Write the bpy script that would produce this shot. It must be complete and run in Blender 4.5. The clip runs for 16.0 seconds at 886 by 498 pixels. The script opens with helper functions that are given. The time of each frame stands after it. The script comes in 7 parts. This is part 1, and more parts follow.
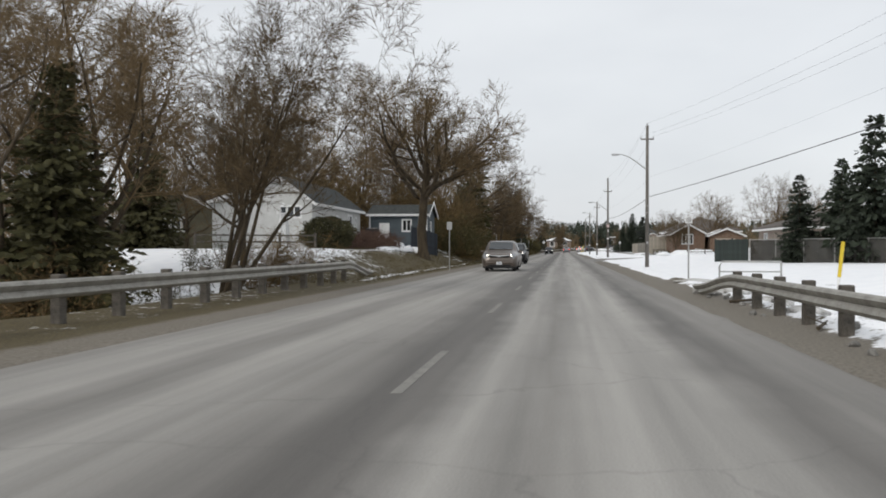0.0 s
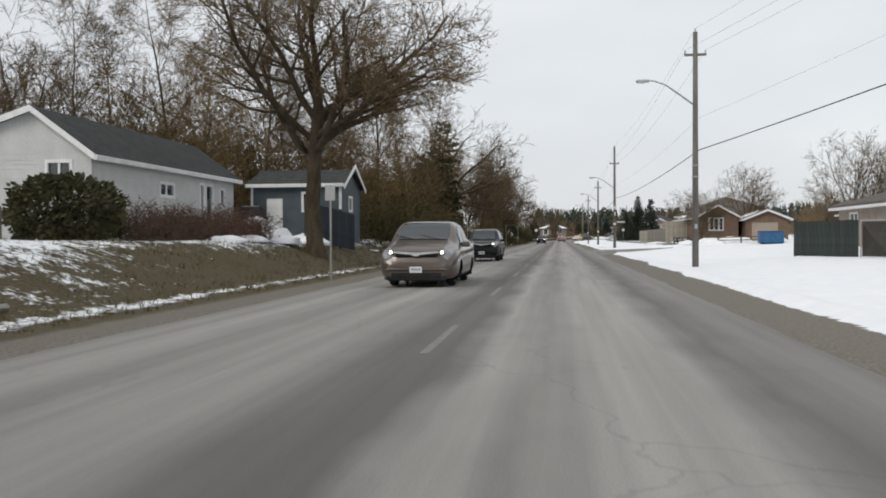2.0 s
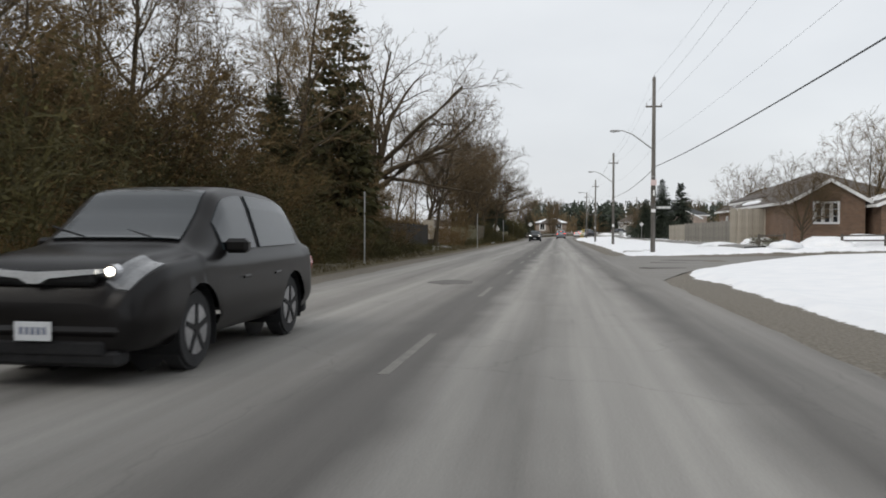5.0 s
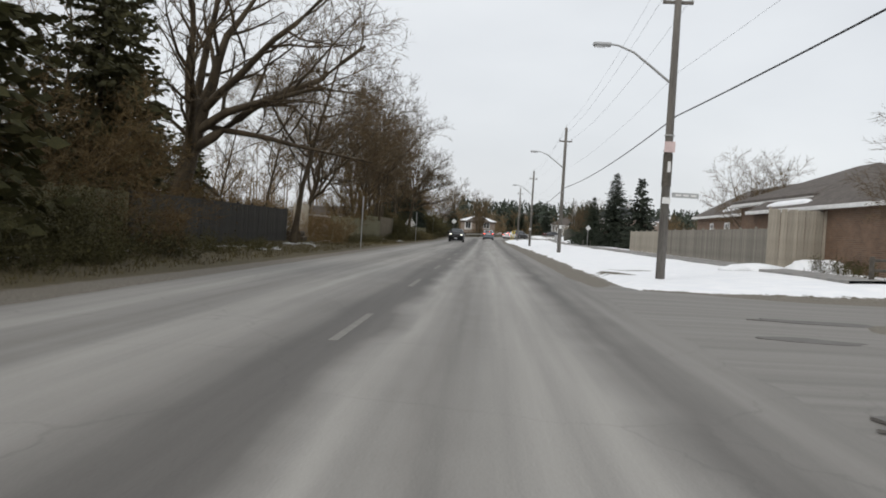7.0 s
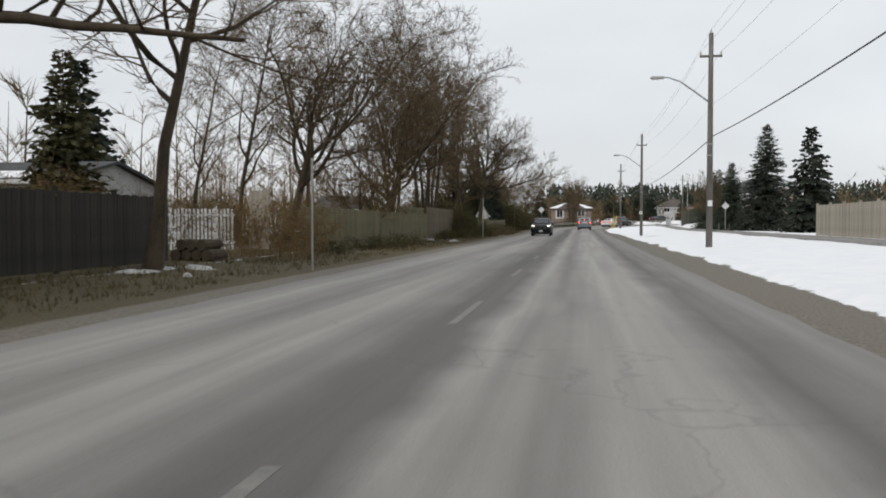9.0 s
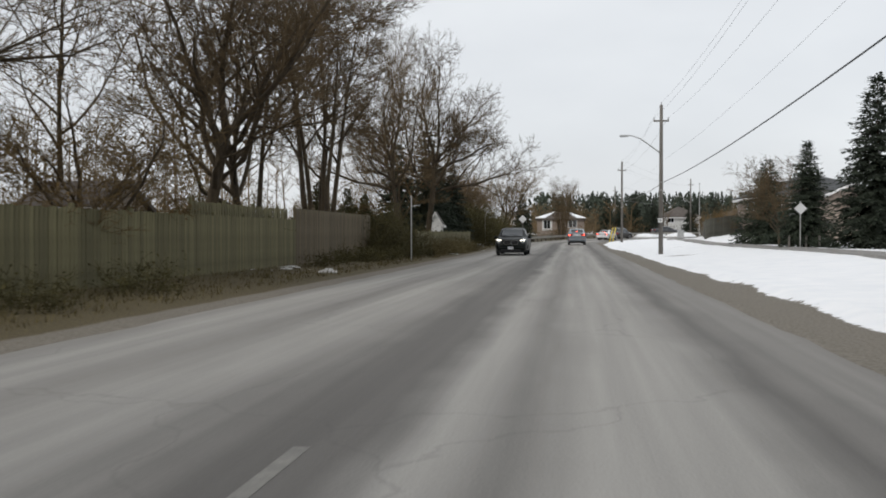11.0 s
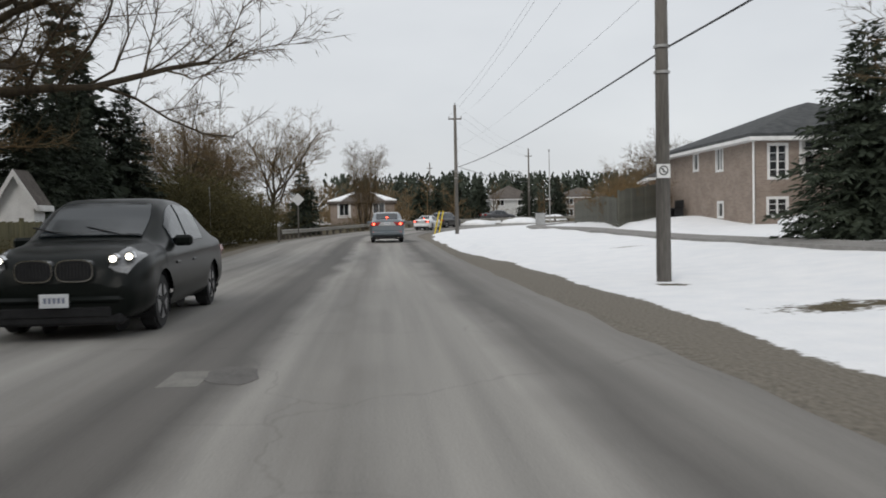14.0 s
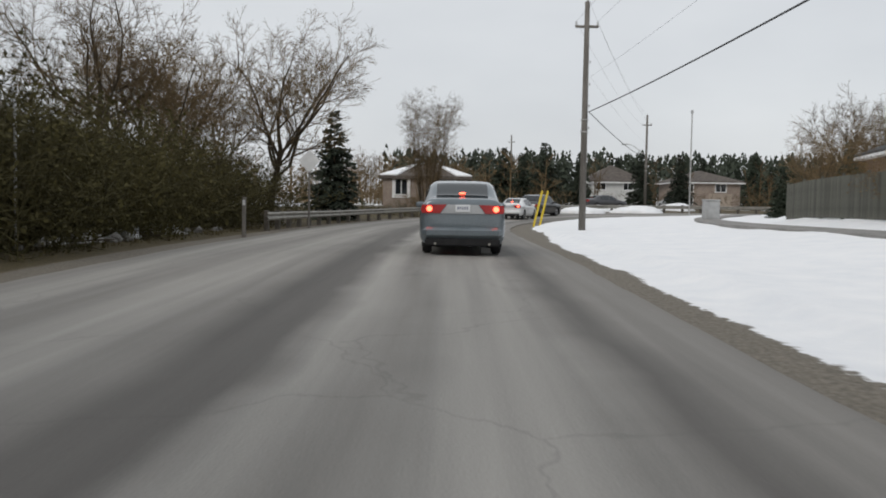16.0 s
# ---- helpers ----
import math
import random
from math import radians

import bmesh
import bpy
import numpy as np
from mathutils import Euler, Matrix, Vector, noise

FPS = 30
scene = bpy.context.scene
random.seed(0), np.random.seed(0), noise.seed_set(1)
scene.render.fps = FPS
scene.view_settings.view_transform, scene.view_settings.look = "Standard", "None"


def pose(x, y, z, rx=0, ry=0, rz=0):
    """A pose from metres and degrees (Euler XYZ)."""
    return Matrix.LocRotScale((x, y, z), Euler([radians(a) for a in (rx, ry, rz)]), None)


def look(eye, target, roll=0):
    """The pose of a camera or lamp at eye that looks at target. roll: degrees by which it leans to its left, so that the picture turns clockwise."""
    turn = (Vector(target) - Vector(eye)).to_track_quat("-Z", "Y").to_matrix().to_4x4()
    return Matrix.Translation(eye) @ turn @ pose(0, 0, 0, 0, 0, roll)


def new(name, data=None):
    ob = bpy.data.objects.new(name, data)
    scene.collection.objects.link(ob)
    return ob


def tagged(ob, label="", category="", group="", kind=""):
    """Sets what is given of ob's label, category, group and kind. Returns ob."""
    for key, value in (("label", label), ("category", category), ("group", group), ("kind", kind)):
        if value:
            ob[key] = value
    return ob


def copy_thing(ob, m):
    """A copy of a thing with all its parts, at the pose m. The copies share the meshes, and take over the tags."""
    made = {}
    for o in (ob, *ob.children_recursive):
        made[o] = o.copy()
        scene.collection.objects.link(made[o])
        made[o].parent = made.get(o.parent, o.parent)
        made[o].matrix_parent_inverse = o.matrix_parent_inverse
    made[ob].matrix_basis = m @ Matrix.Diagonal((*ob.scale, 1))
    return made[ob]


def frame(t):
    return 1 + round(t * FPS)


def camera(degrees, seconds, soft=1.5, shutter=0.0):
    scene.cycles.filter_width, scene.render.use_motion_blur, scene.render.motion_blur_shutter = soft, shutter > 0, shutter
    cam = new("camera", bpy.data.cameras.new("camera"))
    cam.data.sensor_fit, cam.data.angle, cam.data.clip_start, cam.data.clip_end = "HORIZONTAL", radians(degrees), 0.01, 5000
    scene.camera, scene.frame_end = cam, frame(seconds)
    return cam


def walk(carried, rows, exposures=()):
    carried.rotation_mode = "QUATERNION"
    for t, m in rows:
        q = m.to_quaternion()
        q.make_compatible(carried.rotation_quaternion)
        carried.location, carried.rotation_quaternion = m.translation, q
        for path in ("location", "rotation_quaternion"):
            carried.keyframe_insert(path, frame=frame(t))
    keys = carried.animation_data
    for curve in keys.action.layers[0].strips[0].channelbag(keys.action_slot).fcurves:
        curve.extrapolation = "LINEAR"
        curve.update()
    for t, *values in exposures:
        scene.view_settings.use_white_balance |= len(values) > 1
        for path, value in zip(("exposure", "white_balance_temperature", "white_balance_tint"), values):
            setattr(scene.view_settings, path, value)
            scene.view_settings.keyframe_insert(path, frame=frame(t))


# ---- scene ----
cam = camera(55.01, 16.0, soft=1.8, shutter=0.12)
PATH = [
    (0, pose(-0.156, -0.000, 1.249, 89.982, -0.107, 8.106)),
    (0.5, pose(-0.148, 6.344, 1.249, 89.401, 0.262, 7.863)),
    (1, pose(-0.142, 12.656, 1.249, 89.438, 0.994, 7.933)),
    (1.5, pose(-0.139, 18.917, 1.250, 89.596, 0.643, 7.372)),
    (2, pose(-0.134, 25.189, 1.249, 89.263, 0.262, 7.768)),
    (2.5, pose(-0.129, 31.473, 1.251, 89.282, 0.268, 6.762)),
    (3, pose(-0.128, 37.732, 1.252, 89.095, 0.741, 6.806)),
    (3.2, pose(-0.126, 40.245, 1.253, 88.932, -0.172, 5.531)),
    (5.3, pose(-0.060, 66.645, 1.249, 88.923, -0.209, 7.848)),
    (5.5, pose(-0.053, 69.169, 1.250, 88.961, 0.461, 7.171)),
    (6, pose(-0.038, 75.503, 1.250, 88.451, -0.981, 7.620)),
    (6.5, pose(-0.027, 81.850, 1.249, 87.718, -1.055, 6.254)),
    (6.8, pose(-0.026, 85.662, 1.246, 88.857, -2.129, 5.065)),
    (7, pose(-0.027, 88.205, 1.247, 88.781, -3.509, 2.863)),
    (7.1, pose(-0.029, 89.480, 1.255, 87.814, -1.523, 8.011)),
    (7.2, pose(-0.031, 90.759, 1.247, 87.562, -2.658, 6.729)),
    (7.5, pose(-0.037, 94.609, 1.253, 87.933, -1.737, 6.865)),
    (8, pose(-0.045, 101.047, 1.250, 88.174, -1.186, 8.017)),
    (8.5, pose(-0.049, 107.509, 1.250, 87.867, -0.894, 8.605)),
    (9, pose(-0.046, 114.000, 1.250, 88.184, -0.067, 9.178)),
    (9.2, pose(-0.044, 116.614, 1.252, 88.398, -0.096, 8.303)),
    (11.3, pose(-0.027, 144.288, 1.249, 89.034, -0.015, 8.662)),
    (11.5, pose(-0.026, 146.919, 1.250, 88.994, -0.474, 8.476)),
    (12, pose(-0.027, 153.485, 1.250, 88.581, -0.638, 6.319)),
    (12.5, pose(-0.026, 160.054, 1.250, 86.859, -0.891, 1.423)),
    (13, pose(-0.021, 166.627, 1.253, 88.289, 0.096, -2.514)),
    (13.5, pose(-0.011, 173.211, 1.247, 88.575, 1.042, -4.117)),
    (14, pose(0.005, 179.818, 1.250, 88.160, 1.131, -4.344)),
    (14.5, pose(0.025, 186.429, 1.250, 88.492, 1.053, -4.290)),
    (15, pose(0.059, 193.085, 1.249, 88.090, 0.473, -1.649)),
    (15.5, pose(0.100, 199.776, 1.249, 88.566, 0.274, -2.012)),
    (16, pose(0.146, 206.496, 1.251, 87.100, -0.984, 0.319)),
]
walk(cam, PATH, [(0, 0.30), (13.2, 0.30), (14.2, 0.12), (16, 0.10)])

# ---- light ----
SUN_EL, SUN_ROT = radians(38), radians(215)
world = bpy.data.worlds.new("overcast_sky")
scene.world = world
world.use_nodes = True
wn, wl = world.node_tree.nodes, world.node_tree.links
sky = wn.new("ShaderNodeTexSky")
sky.sky_type, sky.sun_disc = "NISHITA", False
sky.sun_elevation, sky.sun_rotation = SUN_EL, SUN_ROT
sky.dust_density, sky.air_density = 3.0, 1.0
clear = wn.new("ShaderNodeMix")
clear.data_type = "RGBA"
clear.inputs["Factor"].default_value = 1.0
clear.blend_type = "MULTIPLY"
clear.inputs["B"].default_value = (0.10, 0.10, 0.10, 1)
wl.new(sky.outputs["Color"], clear.inputs["A"])
coord = wn.new("ShaderNodeTexCoord")
stretch = wn.new("ShaderNodeMapping")
stretch.inputs["Scale"].default_value = (1.0, 1.0, 2.5)
wl.new(coord.outputs["Generated"], stretch.inputs["Vector"])
puffs = wn.new("ShaderNodeTexNoise")
puffs.inputs["Scale"].default_value, puffs.inputs["Detail"].default_value = 2.2, 5
wl.new(stretch.outputs["Vector"], puffs.inputs["Vector"])
grey = wn.new("ShaderNodeValToRGB")
grey.color_ramp.elements[0].position, grey.color_ramp.elements[0].color = 0.3, (0.602, 0.622, 0.648, 1)
grey.color_ramp.elements[1].position, grey.color_ramp.elements[1].color = 0.7, (0.722, 0.742, 0.760, 1)
wl.new(puffs.outputs["Fac"], grey.inputs["Fac"])
cover = wn.new("ShaderNodeMix")
cover.data_type = "RGBA"
cover.inputs["Factor"].default_value = 0.90
wl.new(clear.outputs["Result"], cover.inputs["A"])
wl.new(grey.outputs["Color"], cover.inputs["B"])
wl.new(cover.outputs["Result"], wn["Background"].inputs["Color"])
wn["Background"].inputs["Strength"].default_value = 1.0
sun = new("sun", bpy.data.lights.new("sun", "SUN"))
sun.data.energy, sun.data.angle, sun.data.color = 0.9, radians(25), (1.0, 0.96, 0.9)
sun.matrix_world = look((0, 0, 60), (60 * math.sin(SUN_ROT) * -1 / math.tan(SUN_EL), -60 * math.cos(SUN_ROT) / math.tan(SUN_EL), 0))


# ---- materials ----
def material(name, dark, light, scale=3.0, rough=0.8, bump=0.2, metal=0.0, fine=None, vary=0.0, stretch=(1, 1, 1), coat=0.0, detail=5.0):
    """Colour between dark and light by noise at two scales, with relief."""
    m = bpy.data.materials.new(name)
    m.use_nodes = True
    n, l = m.node_tree.nodes, m.node_tree.links
    b = n["Principled BSDF"]
    b.inputs["Roughness"].default_value, b.inputs["Metallic"].default_value = rough, metal
    b.inputs["Coat Weight"].default_value = coat
    co = n.new("ShaderNodeTexCoord")
    mp = n.new("ShaderNodeMapping")
    mp.inputs["Scale"].default_value = stretch
    l.new(co.outputs["Object"], mp.inputs["Vector"])
    big, small = n.new("ShaderNodeTexNoise"), n.new("ShaderNodeTexNoise")
    big.inputs["Scale"].default_value, big.inputs["Detail"].default_value = scale, detail
    small.inputs["Scale"].default_value, small.inputs["Detail"].default_value = fine or scale * 9, 4
    for q in (big, small):
        l.new(mp.outputs["Vector"], q.inputs["Vector"])
    mix = n.new("ShaderNodeMath")
    mix.operation = "MULTIPLY_ADD"
    mix.inputs[1].default_value = 0.45
    add = n.new("ShaderNodeMath")
    add.operation = "MULTIPLY"
    add.inputs[1].default_value = 0.6
    l.new(big.outputs["Fac"], add.inputs[0])
    l.new(small.outputs["Fac"], mix.inputs[0])
    l.new(add.outputs[0], mix.inputs[2])
    ramp = n.new("ShaderNodeValToRGB")
    ramp.color_ramp.elements[0].position, ramp.color_ramp.elements[0].color = 0.36, (*dark, 1)
    ramp.color_ramp.elements[1].position, ramp.color_ramp.elements[1].color = 0.68, (*light, 1)
    l.new(mix.outputs[0], ramp.inputs["Fac"])
    out = ramp.outputs["Color"]
    if vary:
        info, hsv, mr = n.new("ShaderNodeObjectInfo"), n.new("ShaderNodeHueSaturation"), n.new("ShaderNodeMapRange")
        mr.inputs["To Min"].default_value, mr.inputs["To Max"].default_value = 1 - vary, 1 + vary
        l.new(info.outputs["Random"], mr.inputs["Value"])
        l.new(mr.outputs["Result"], hsv.inputs["Value"])
        l.new(out, hsv.inputs["Color"])
        out = hsv.outputs["Color"]
    l.new(out, b.inputs["Base Color"])
    if bump:
        bp = n.new("ShaderNodeBump")
        bp.inputs["Strength"].default_value, bp.inputs["Distance"].default_value = bump, 0.02
        l.new(small.outputs["Fac"], bp.inputs["Height"])
        l.new(bp.outputs["Normal"], b.inputs["Normal"])
    return m


def ground_material():
    """Snow, dead grass and gravel, laid by the mesh's own cover values and broken up by noise."""
    m = bpy.data.materials.new("winter_ground")
    m.use_nodes = True
    n, l = m.node_tree.nodes, m.node_tree.links
    b = n["Principled BSDF"]
    co = n.new("ShaderNodeTexCoord")

    def noise_at(scale, detail=5.0):
        q = n.new("ShaderNodeTexNoise")
        q.inputs["Scale"].default_value, q.inputs["Detail"].default_value = scale, detail
        l.new(co.outputs["Object"], q.inputs["Vector"])
        return q.outputs["Fac"]

    def ramp(src, *stops):
        r = n.new("ShaderNodeValToRGB")
        while len(r.color_ramp.elements) < len(stops):
            r.color_ramp.elements.new(0.5)
        for e, (p, c) in zip(r.color_ramp.elements, stops):
            e.position, e.color = p, (*c, 1)
        l.new(src, r.inputs["Fac"])
        return r.outputs["Color"]

    def mask(name, amount, wide, src):
        a, mu, su, mr = n.new("ShaderNodeAttribute"), n.new("ShaderNodeMath"), n.new("ShaderNodeMath"), n.new("ShaderNodeMapRange")
        a.attribute_name = name
        mu.operation, mu.inputs[1].default_value = "MULTIPLY_ADD", amount
        l.new(src, mu.inputs[0])
        l.new(a.outputs["Fac"], mu.inputs[2])
        mr.inputs["From Min"].default_value, mr.inputs["From Max"].default_value = 0.5 + amount / 2 - wide, 0.5 + amount / 2 + wide
        l.new(mu.outputs[0], mr.inputs["Value"])
        return mr.outputs["Result"]

    def blend(fac, a, c):
        x = n.new("ShaderNodeMix")
        x.data_type = "RGBA"
        l.new(fac, x.inputs["Factor"]), l.new(a, x.inputs["A"]), l.new(c, x.inputs["B"])
        return x.outputs["Result"]

    mid, tiny, wide = noise_at(1.6, 6), noise_at(22, 5), noise_at(0.25, 3)
    grass = ramp(tiny, (0.30, (0.026, 0.018, 0.006)), (0.55, (0.078, 0.058, 0.020)), (0.78, (0.155, 0.119, 0.05)))
    gravel = ramp(tiny, (0.3, (0.092, 0.08, 0.062)), (0.7, (0.215, 0.19, 0.152)))
    snow = ramp(mid, (0.2, (0.80, 0.82, 0.85)), (0.7, (0.90, 0.905, 0.915)))
    colour = blend(mask("gravel", 0.5, 0.14, mid), grass, gravel)
    broken = n.new("ShaderNodeMath")
    broken.operation = "MULTIPLY_ADD"
    broken.inputs[1].default_value = 0.5
    half = n.new("ShaderNodeMath")
    half.operation, half.inputs[1].default_value = "MULTIPLY", 0.5
    l.new(noise_at(8.0, 6), half.inputs[0])
    l.new(mid, broken.inputs[0])
    l.new(half.outputs[0], broken.inputs[2])
    sm = mask("snow", 1.3, 0.06, broken.outputs[0])
    colour = blend(sm, colour, snow)
    l.new(colour, b.inputs["Base Color"])
    b.inputs["Roughness"].default_value = 0.85
    bp = n.new("ShaderNodeBump")
    bp.inputs["Strength"].default_value, bp.inputs["Distance"].default_value = 0.5, 0.05
    l.new(noise_at(9, 6), bp.inputs["Height"])
    l.new(bp.outputs["Normal"], b.inputs["Normal"])
    return m


def asphalt_material(name, tracks=True):
    """Salt-bleached asphalt: darker strips where tyres keep it clean, lighter salt between, cracks and patches."""
    m = bpy.data.materials.new(name)
    m.use_nodes = True
    n, l = m.node_tree.nodes, m.node_tree.links
    b = n["Principled BSDF"]
    uv = n.new("ShaderNodeUVMap")
    mp = n.new("ShaderNodeMapping")
    mp.inputs["Scale"].default_value = (2.2, 0.05, 1)
    l.new(uv.outputs["UV"], mp.inputs["Vector"])
    streak, patch, grit = n.new("ShaderNodeTexNoise"), n.new("ShaderNodeTexNoise"), n.new("ShaderNodeTexNoise")
    streak.inputs["Scale"].default_value, streak.inputs["Detail"].default_value = 1.3, 8
    patch.inputs["Scale"].default_value, patch.inputs["Detail"].default_value = 0.35, 5
    grit.inputs["Scale"].default_value, grit.inputs["Detail"].default_value = 60, 3
    l.new(mp.outputs["Vector"], streak.inputs["Vector"])
    for q in (patch, grit):
        l.new(uv.outputs["UV"], q.inputs["Vector"])
    sep = n.new("ShaderNodeSeparateXYZ")
    l.new(uv.outputs["UV"], sep.inputs["Vector"])
    lane = n.new("ShaderNodeMapRange")
    lane.inputs["From Min"].default_value, lane.inputs["From Max"].default_value = -4.4, 4.4
    wob = n.new("ShaderNodeMath")
    wob.operation, wob.inputs[1].default_value = "MULTIPLY_ADD", 0.7
    l.new(patch.outputs["Fac"], wob.inputs[0])
    off = n.new("ShaderNodeMath")
    off.operation, off.inputs[1].default_value = "SUBTRACT", 0.35
    l.new(sep.outputs["X"], off.inputs[0])
    l.new(off.outputs[0], wob.inputs[2])
    l.new(wob.outputs[0], lane.inputs["Value"])
    r = n.new("ShaderNodeValToRGB")
    d, g, s = (0.112, 0.105, 0.096), (0.192, 0.182, 0.167), (0.285, 0.273, 0.252)
    stops = ((0.0, g), (0.12, s), (0.22, g), (0.32, s), (0.42, g), (0.475, d), (0.535, d), (0.58, s), (0.645, g), (0.70, s), (0.79, s), (0.86, d), (0.92, g), (1.0, g)) if tracks else ((0.0, g), (1.0, g))
    while len(r.color_ramp.elements) < len(stops):
        r.color_ramp.elements.new(0.5)
    for e, (p, c) in zip(r.color_ramp.elements, stops):
        e.position, e.color = p, (*c, 1)
    l.new(lane.outputs["Result"], r.inputs["Fac"])
    val = n.new("ShaderNodeMath")
    val.operation, val.inputs[1].default_value = "MULTIPLY_ADD", 1.0
    gr = n.new("ShaderNodeMath")
    gr.operation, gr.inputs[1].default_value, gr.inputs[2].default_value = "MULTIPLY_ADD", 0.6, 0.24
    l.new(grit.outputs["Fac"], gr.inputs[0])
    l.new(streak.outputs["Fac"], val.inputs[0])
    l.new(gr.outputs[0], val.inputs[2])
    hsv = n.new("ShaderNodeHueSaturation")
    l.new(val.outputs[0], hsv.inputs["Value"])
    l.new(r.outputs["Color"], hsv.inputs["Color"])
    bent, warp, cells, crack, dark = n.new("ShaderNodeTexNoise"), n.new("ShaderNodeMix"), n.new("ShaderNodeTexVoronoi"), n.new("ShaderNodeMapRange"), n.new("ShaderNodeMix")
    bent.inputs["Scale"].default_value, bent.inputs["Detail"].default_value = 1.1, 6
    l.new(uv.outputs["UV"], bent.inputs["Vector"])
    warp.data_type = "VECTOR"
    warp.inputs["Factor"].default_value = 0.45
    l.new(uv.outputs["UV"], warp.inputs[4]), l.new(bent.outputs["Color"], warp.inputs[5])
    cells.feature = "DISTANCE_TO_EDGE"
    cells.inputs["Scale"].default_value = 0.55
    l.new(warp.outputs[1], cells.inputs["Vector"])
    crack.inputs["From Min"].default_value, crack.inputs["From Max"].default_value = 0.001, 0.006
    crack.inputs["To Min"].default_value, crack.inputs["To Max"].default_value = 0.2, 0.0
    l.new(cells.outputs["Distance"], crack.inputs["Value"])
    dark.data_type = "RGBA"
    dark.inputs["B"].default_value = (0.06, 0.057, 0.053, 1)
    l.new(crack.outputs["Result"], dark.inputs["Factor"]), l.new(hsv.outputs["Color"], dark.inputs["A"])
    l.new(dark.outputs["Result"], b.inputs["Base Color"])
    b.inputs["Roughness"].default_value = 0.78
    bp = n.new("ShaderNodeBump")
    bp.inputs["Strength"].default_value, bp.inputs["Distance"].default_value = 0.25, 0.01
    l.new(grit.outputs["Fac"], bp.inputs["Height"])
    l.new(bp.outputs["Normal"], b.inputs["Normal"])
    return m


def glass_material(name, tint, rough=0.03):
    m = material(name, tint, tint, 2.0, rough, 0.0)
    m.node_tree.nodes["Principled BSDF"].inputs["Specular IOR Level"].default_value = 0.9
    return m


def lit_material(name, colour, strength):
    m = material(name, colour, colour, 2.0, 0.3, 0.0)
    b = m.node_tree.nodes["Principled BSDF"]
    b.inputs["Emission Color"].default_value, b.inputs["Emission Strength"].default_value = (*colour, 1), strength
    return m


def brick_material(name, a, c, mortar):
    m = bpy.data.materials.new(name)
    m.use_nodes = True
    n, l = m.node_tree.nodes, m.node_tree.links
    b = n["Principled BSDF"]
    co, sep, add, comb = n.new("ShaderNodeTexCoord"), n.new("ShaderNodeSeparateXYZ"), n.new("ShaderNodeMath"), n.new("ShaderNodeCombineXYZ")
    l.new(co.outputs["Object"], sep.inputs["Vector"])
    l.new(sep.outputs["X"], add.inputs[0]), l.new(sep.outputs["Y"], add.inputs[1])
    l.new(add.outputs[0], comb.inputs["X"]), l.new(sep.outputs["Z"], comb.inputs["Y"])
    t = n.new("ShaderNodeTexBrick")
    t.inputs["Color1"].default_value, t.inputs["Color2"].default_value, t.inputs["Mortar"].default_value = (*a, 1), (*c, 1), (*mortar, 1)
    t.inputs["Scale"].default_value, t.inputs["Brick Width"].default_value, t.inputs["Row Height"].default_value, t.inputs["Mortar Size"].default_value = 1.0, 0.21, 0.075, 0.007
    l.new(comb.outputs["Vector"], t.inputs["Vector"])
    q, hsv, mr = n.new("ShaderNodeTexNoise"), n.new("ShaderNodeHueSaturation"), n.new("ShaderNodeMapRange")
    q.inputs["Scale"].default_value, q.inputs["Detail"].default_value = 1.2, 6
    l.new(co.outputs["Object"], q.inputs["Vector"])
    mr.inputs["To Min"].default_value, mr.inputs["To Max"].default_value = 0.6, 1.4
    l.new(q.outputs["Fac"], mr.inputs["Value"]), l.new(mr.outputs["Result"], hsv.inputs["Value"]), l.new(t.outputs["Color"], hsv.inputs["Color"])
    l.new(hsv.outputs["Color"], b.inputs["Base Color"])
    b.inputs["Roughness"].default_value = 0.85
    bp = n.new("ShaderNodeBump")
    bp.inputs["Strength"].default_value, bp.inputs["Distance"].default_value = 0.4, 0.01
    l.new(t.outputs["Fac"], bp.inputs["Height"])
    bp.invert = True
    l.new(bp.outputs["Normal"], b.inputs["Normal"])
    return m


GROUND = ground_material()
ASPHALT, SIDE_ASPHALT = asphalt_material("salted_asphalt"), asphalt_material("side_street_asphalt", False)
PAINT_LINE = material("worn_lane_paint", (0.15, 0.145, 0.135), (0.25, 0.24, 0.215), 4, 0.85, 0.2)
CONCRETE = material("concrete", (0.17, 0.165, 0.155), (0.31, 0.30, 0.285), 2, 0.9, 0.3)
BARK = material("grey_brown_bark", (0.026, 0.019, 0.011), (0.090, 0.067, 0.040), 4, 0.95, 0.6, stretch=(1, 1, 0.3))
TWIG = material("thin_brown_twigs", (0.076, 0.052, 0.025), (0.168, 0.116, 0.058), 2, 0.95, 0.0, vary=0.3)
DEAD_GRASS = material("dead_grass_blades", (0.048, 0.038, 0.012), (0.135, 0.108, 0.045), 0.8, 0.95, 0.0)
ROAD_PATCH = material("dark_asphalt_patch", (0.095, 0.09, 0.084), (0.165, 0.157, 0.147), 3, 0.85, 0.3)
BRUSH = material("russet_brush_twigs", (0.088, 0.055, 0.021), (0.18, 0.116, 0.046), 1.5, 0.95, 0.0, vary=0.35)
OLIVE = material("olive_brush_twigs", (0.036, 0.031, 0.009), (0.080, 0.069, 0.021), 1.5, 0.95, 0.0, vary=0.3)
DRY_LEAF = material("olive_brown_dead_leaves", (0.080, 0.053, 0.021), (0.168, 0.113, 0.046), 1.5, 0.95, 0.0, vary=0.35)
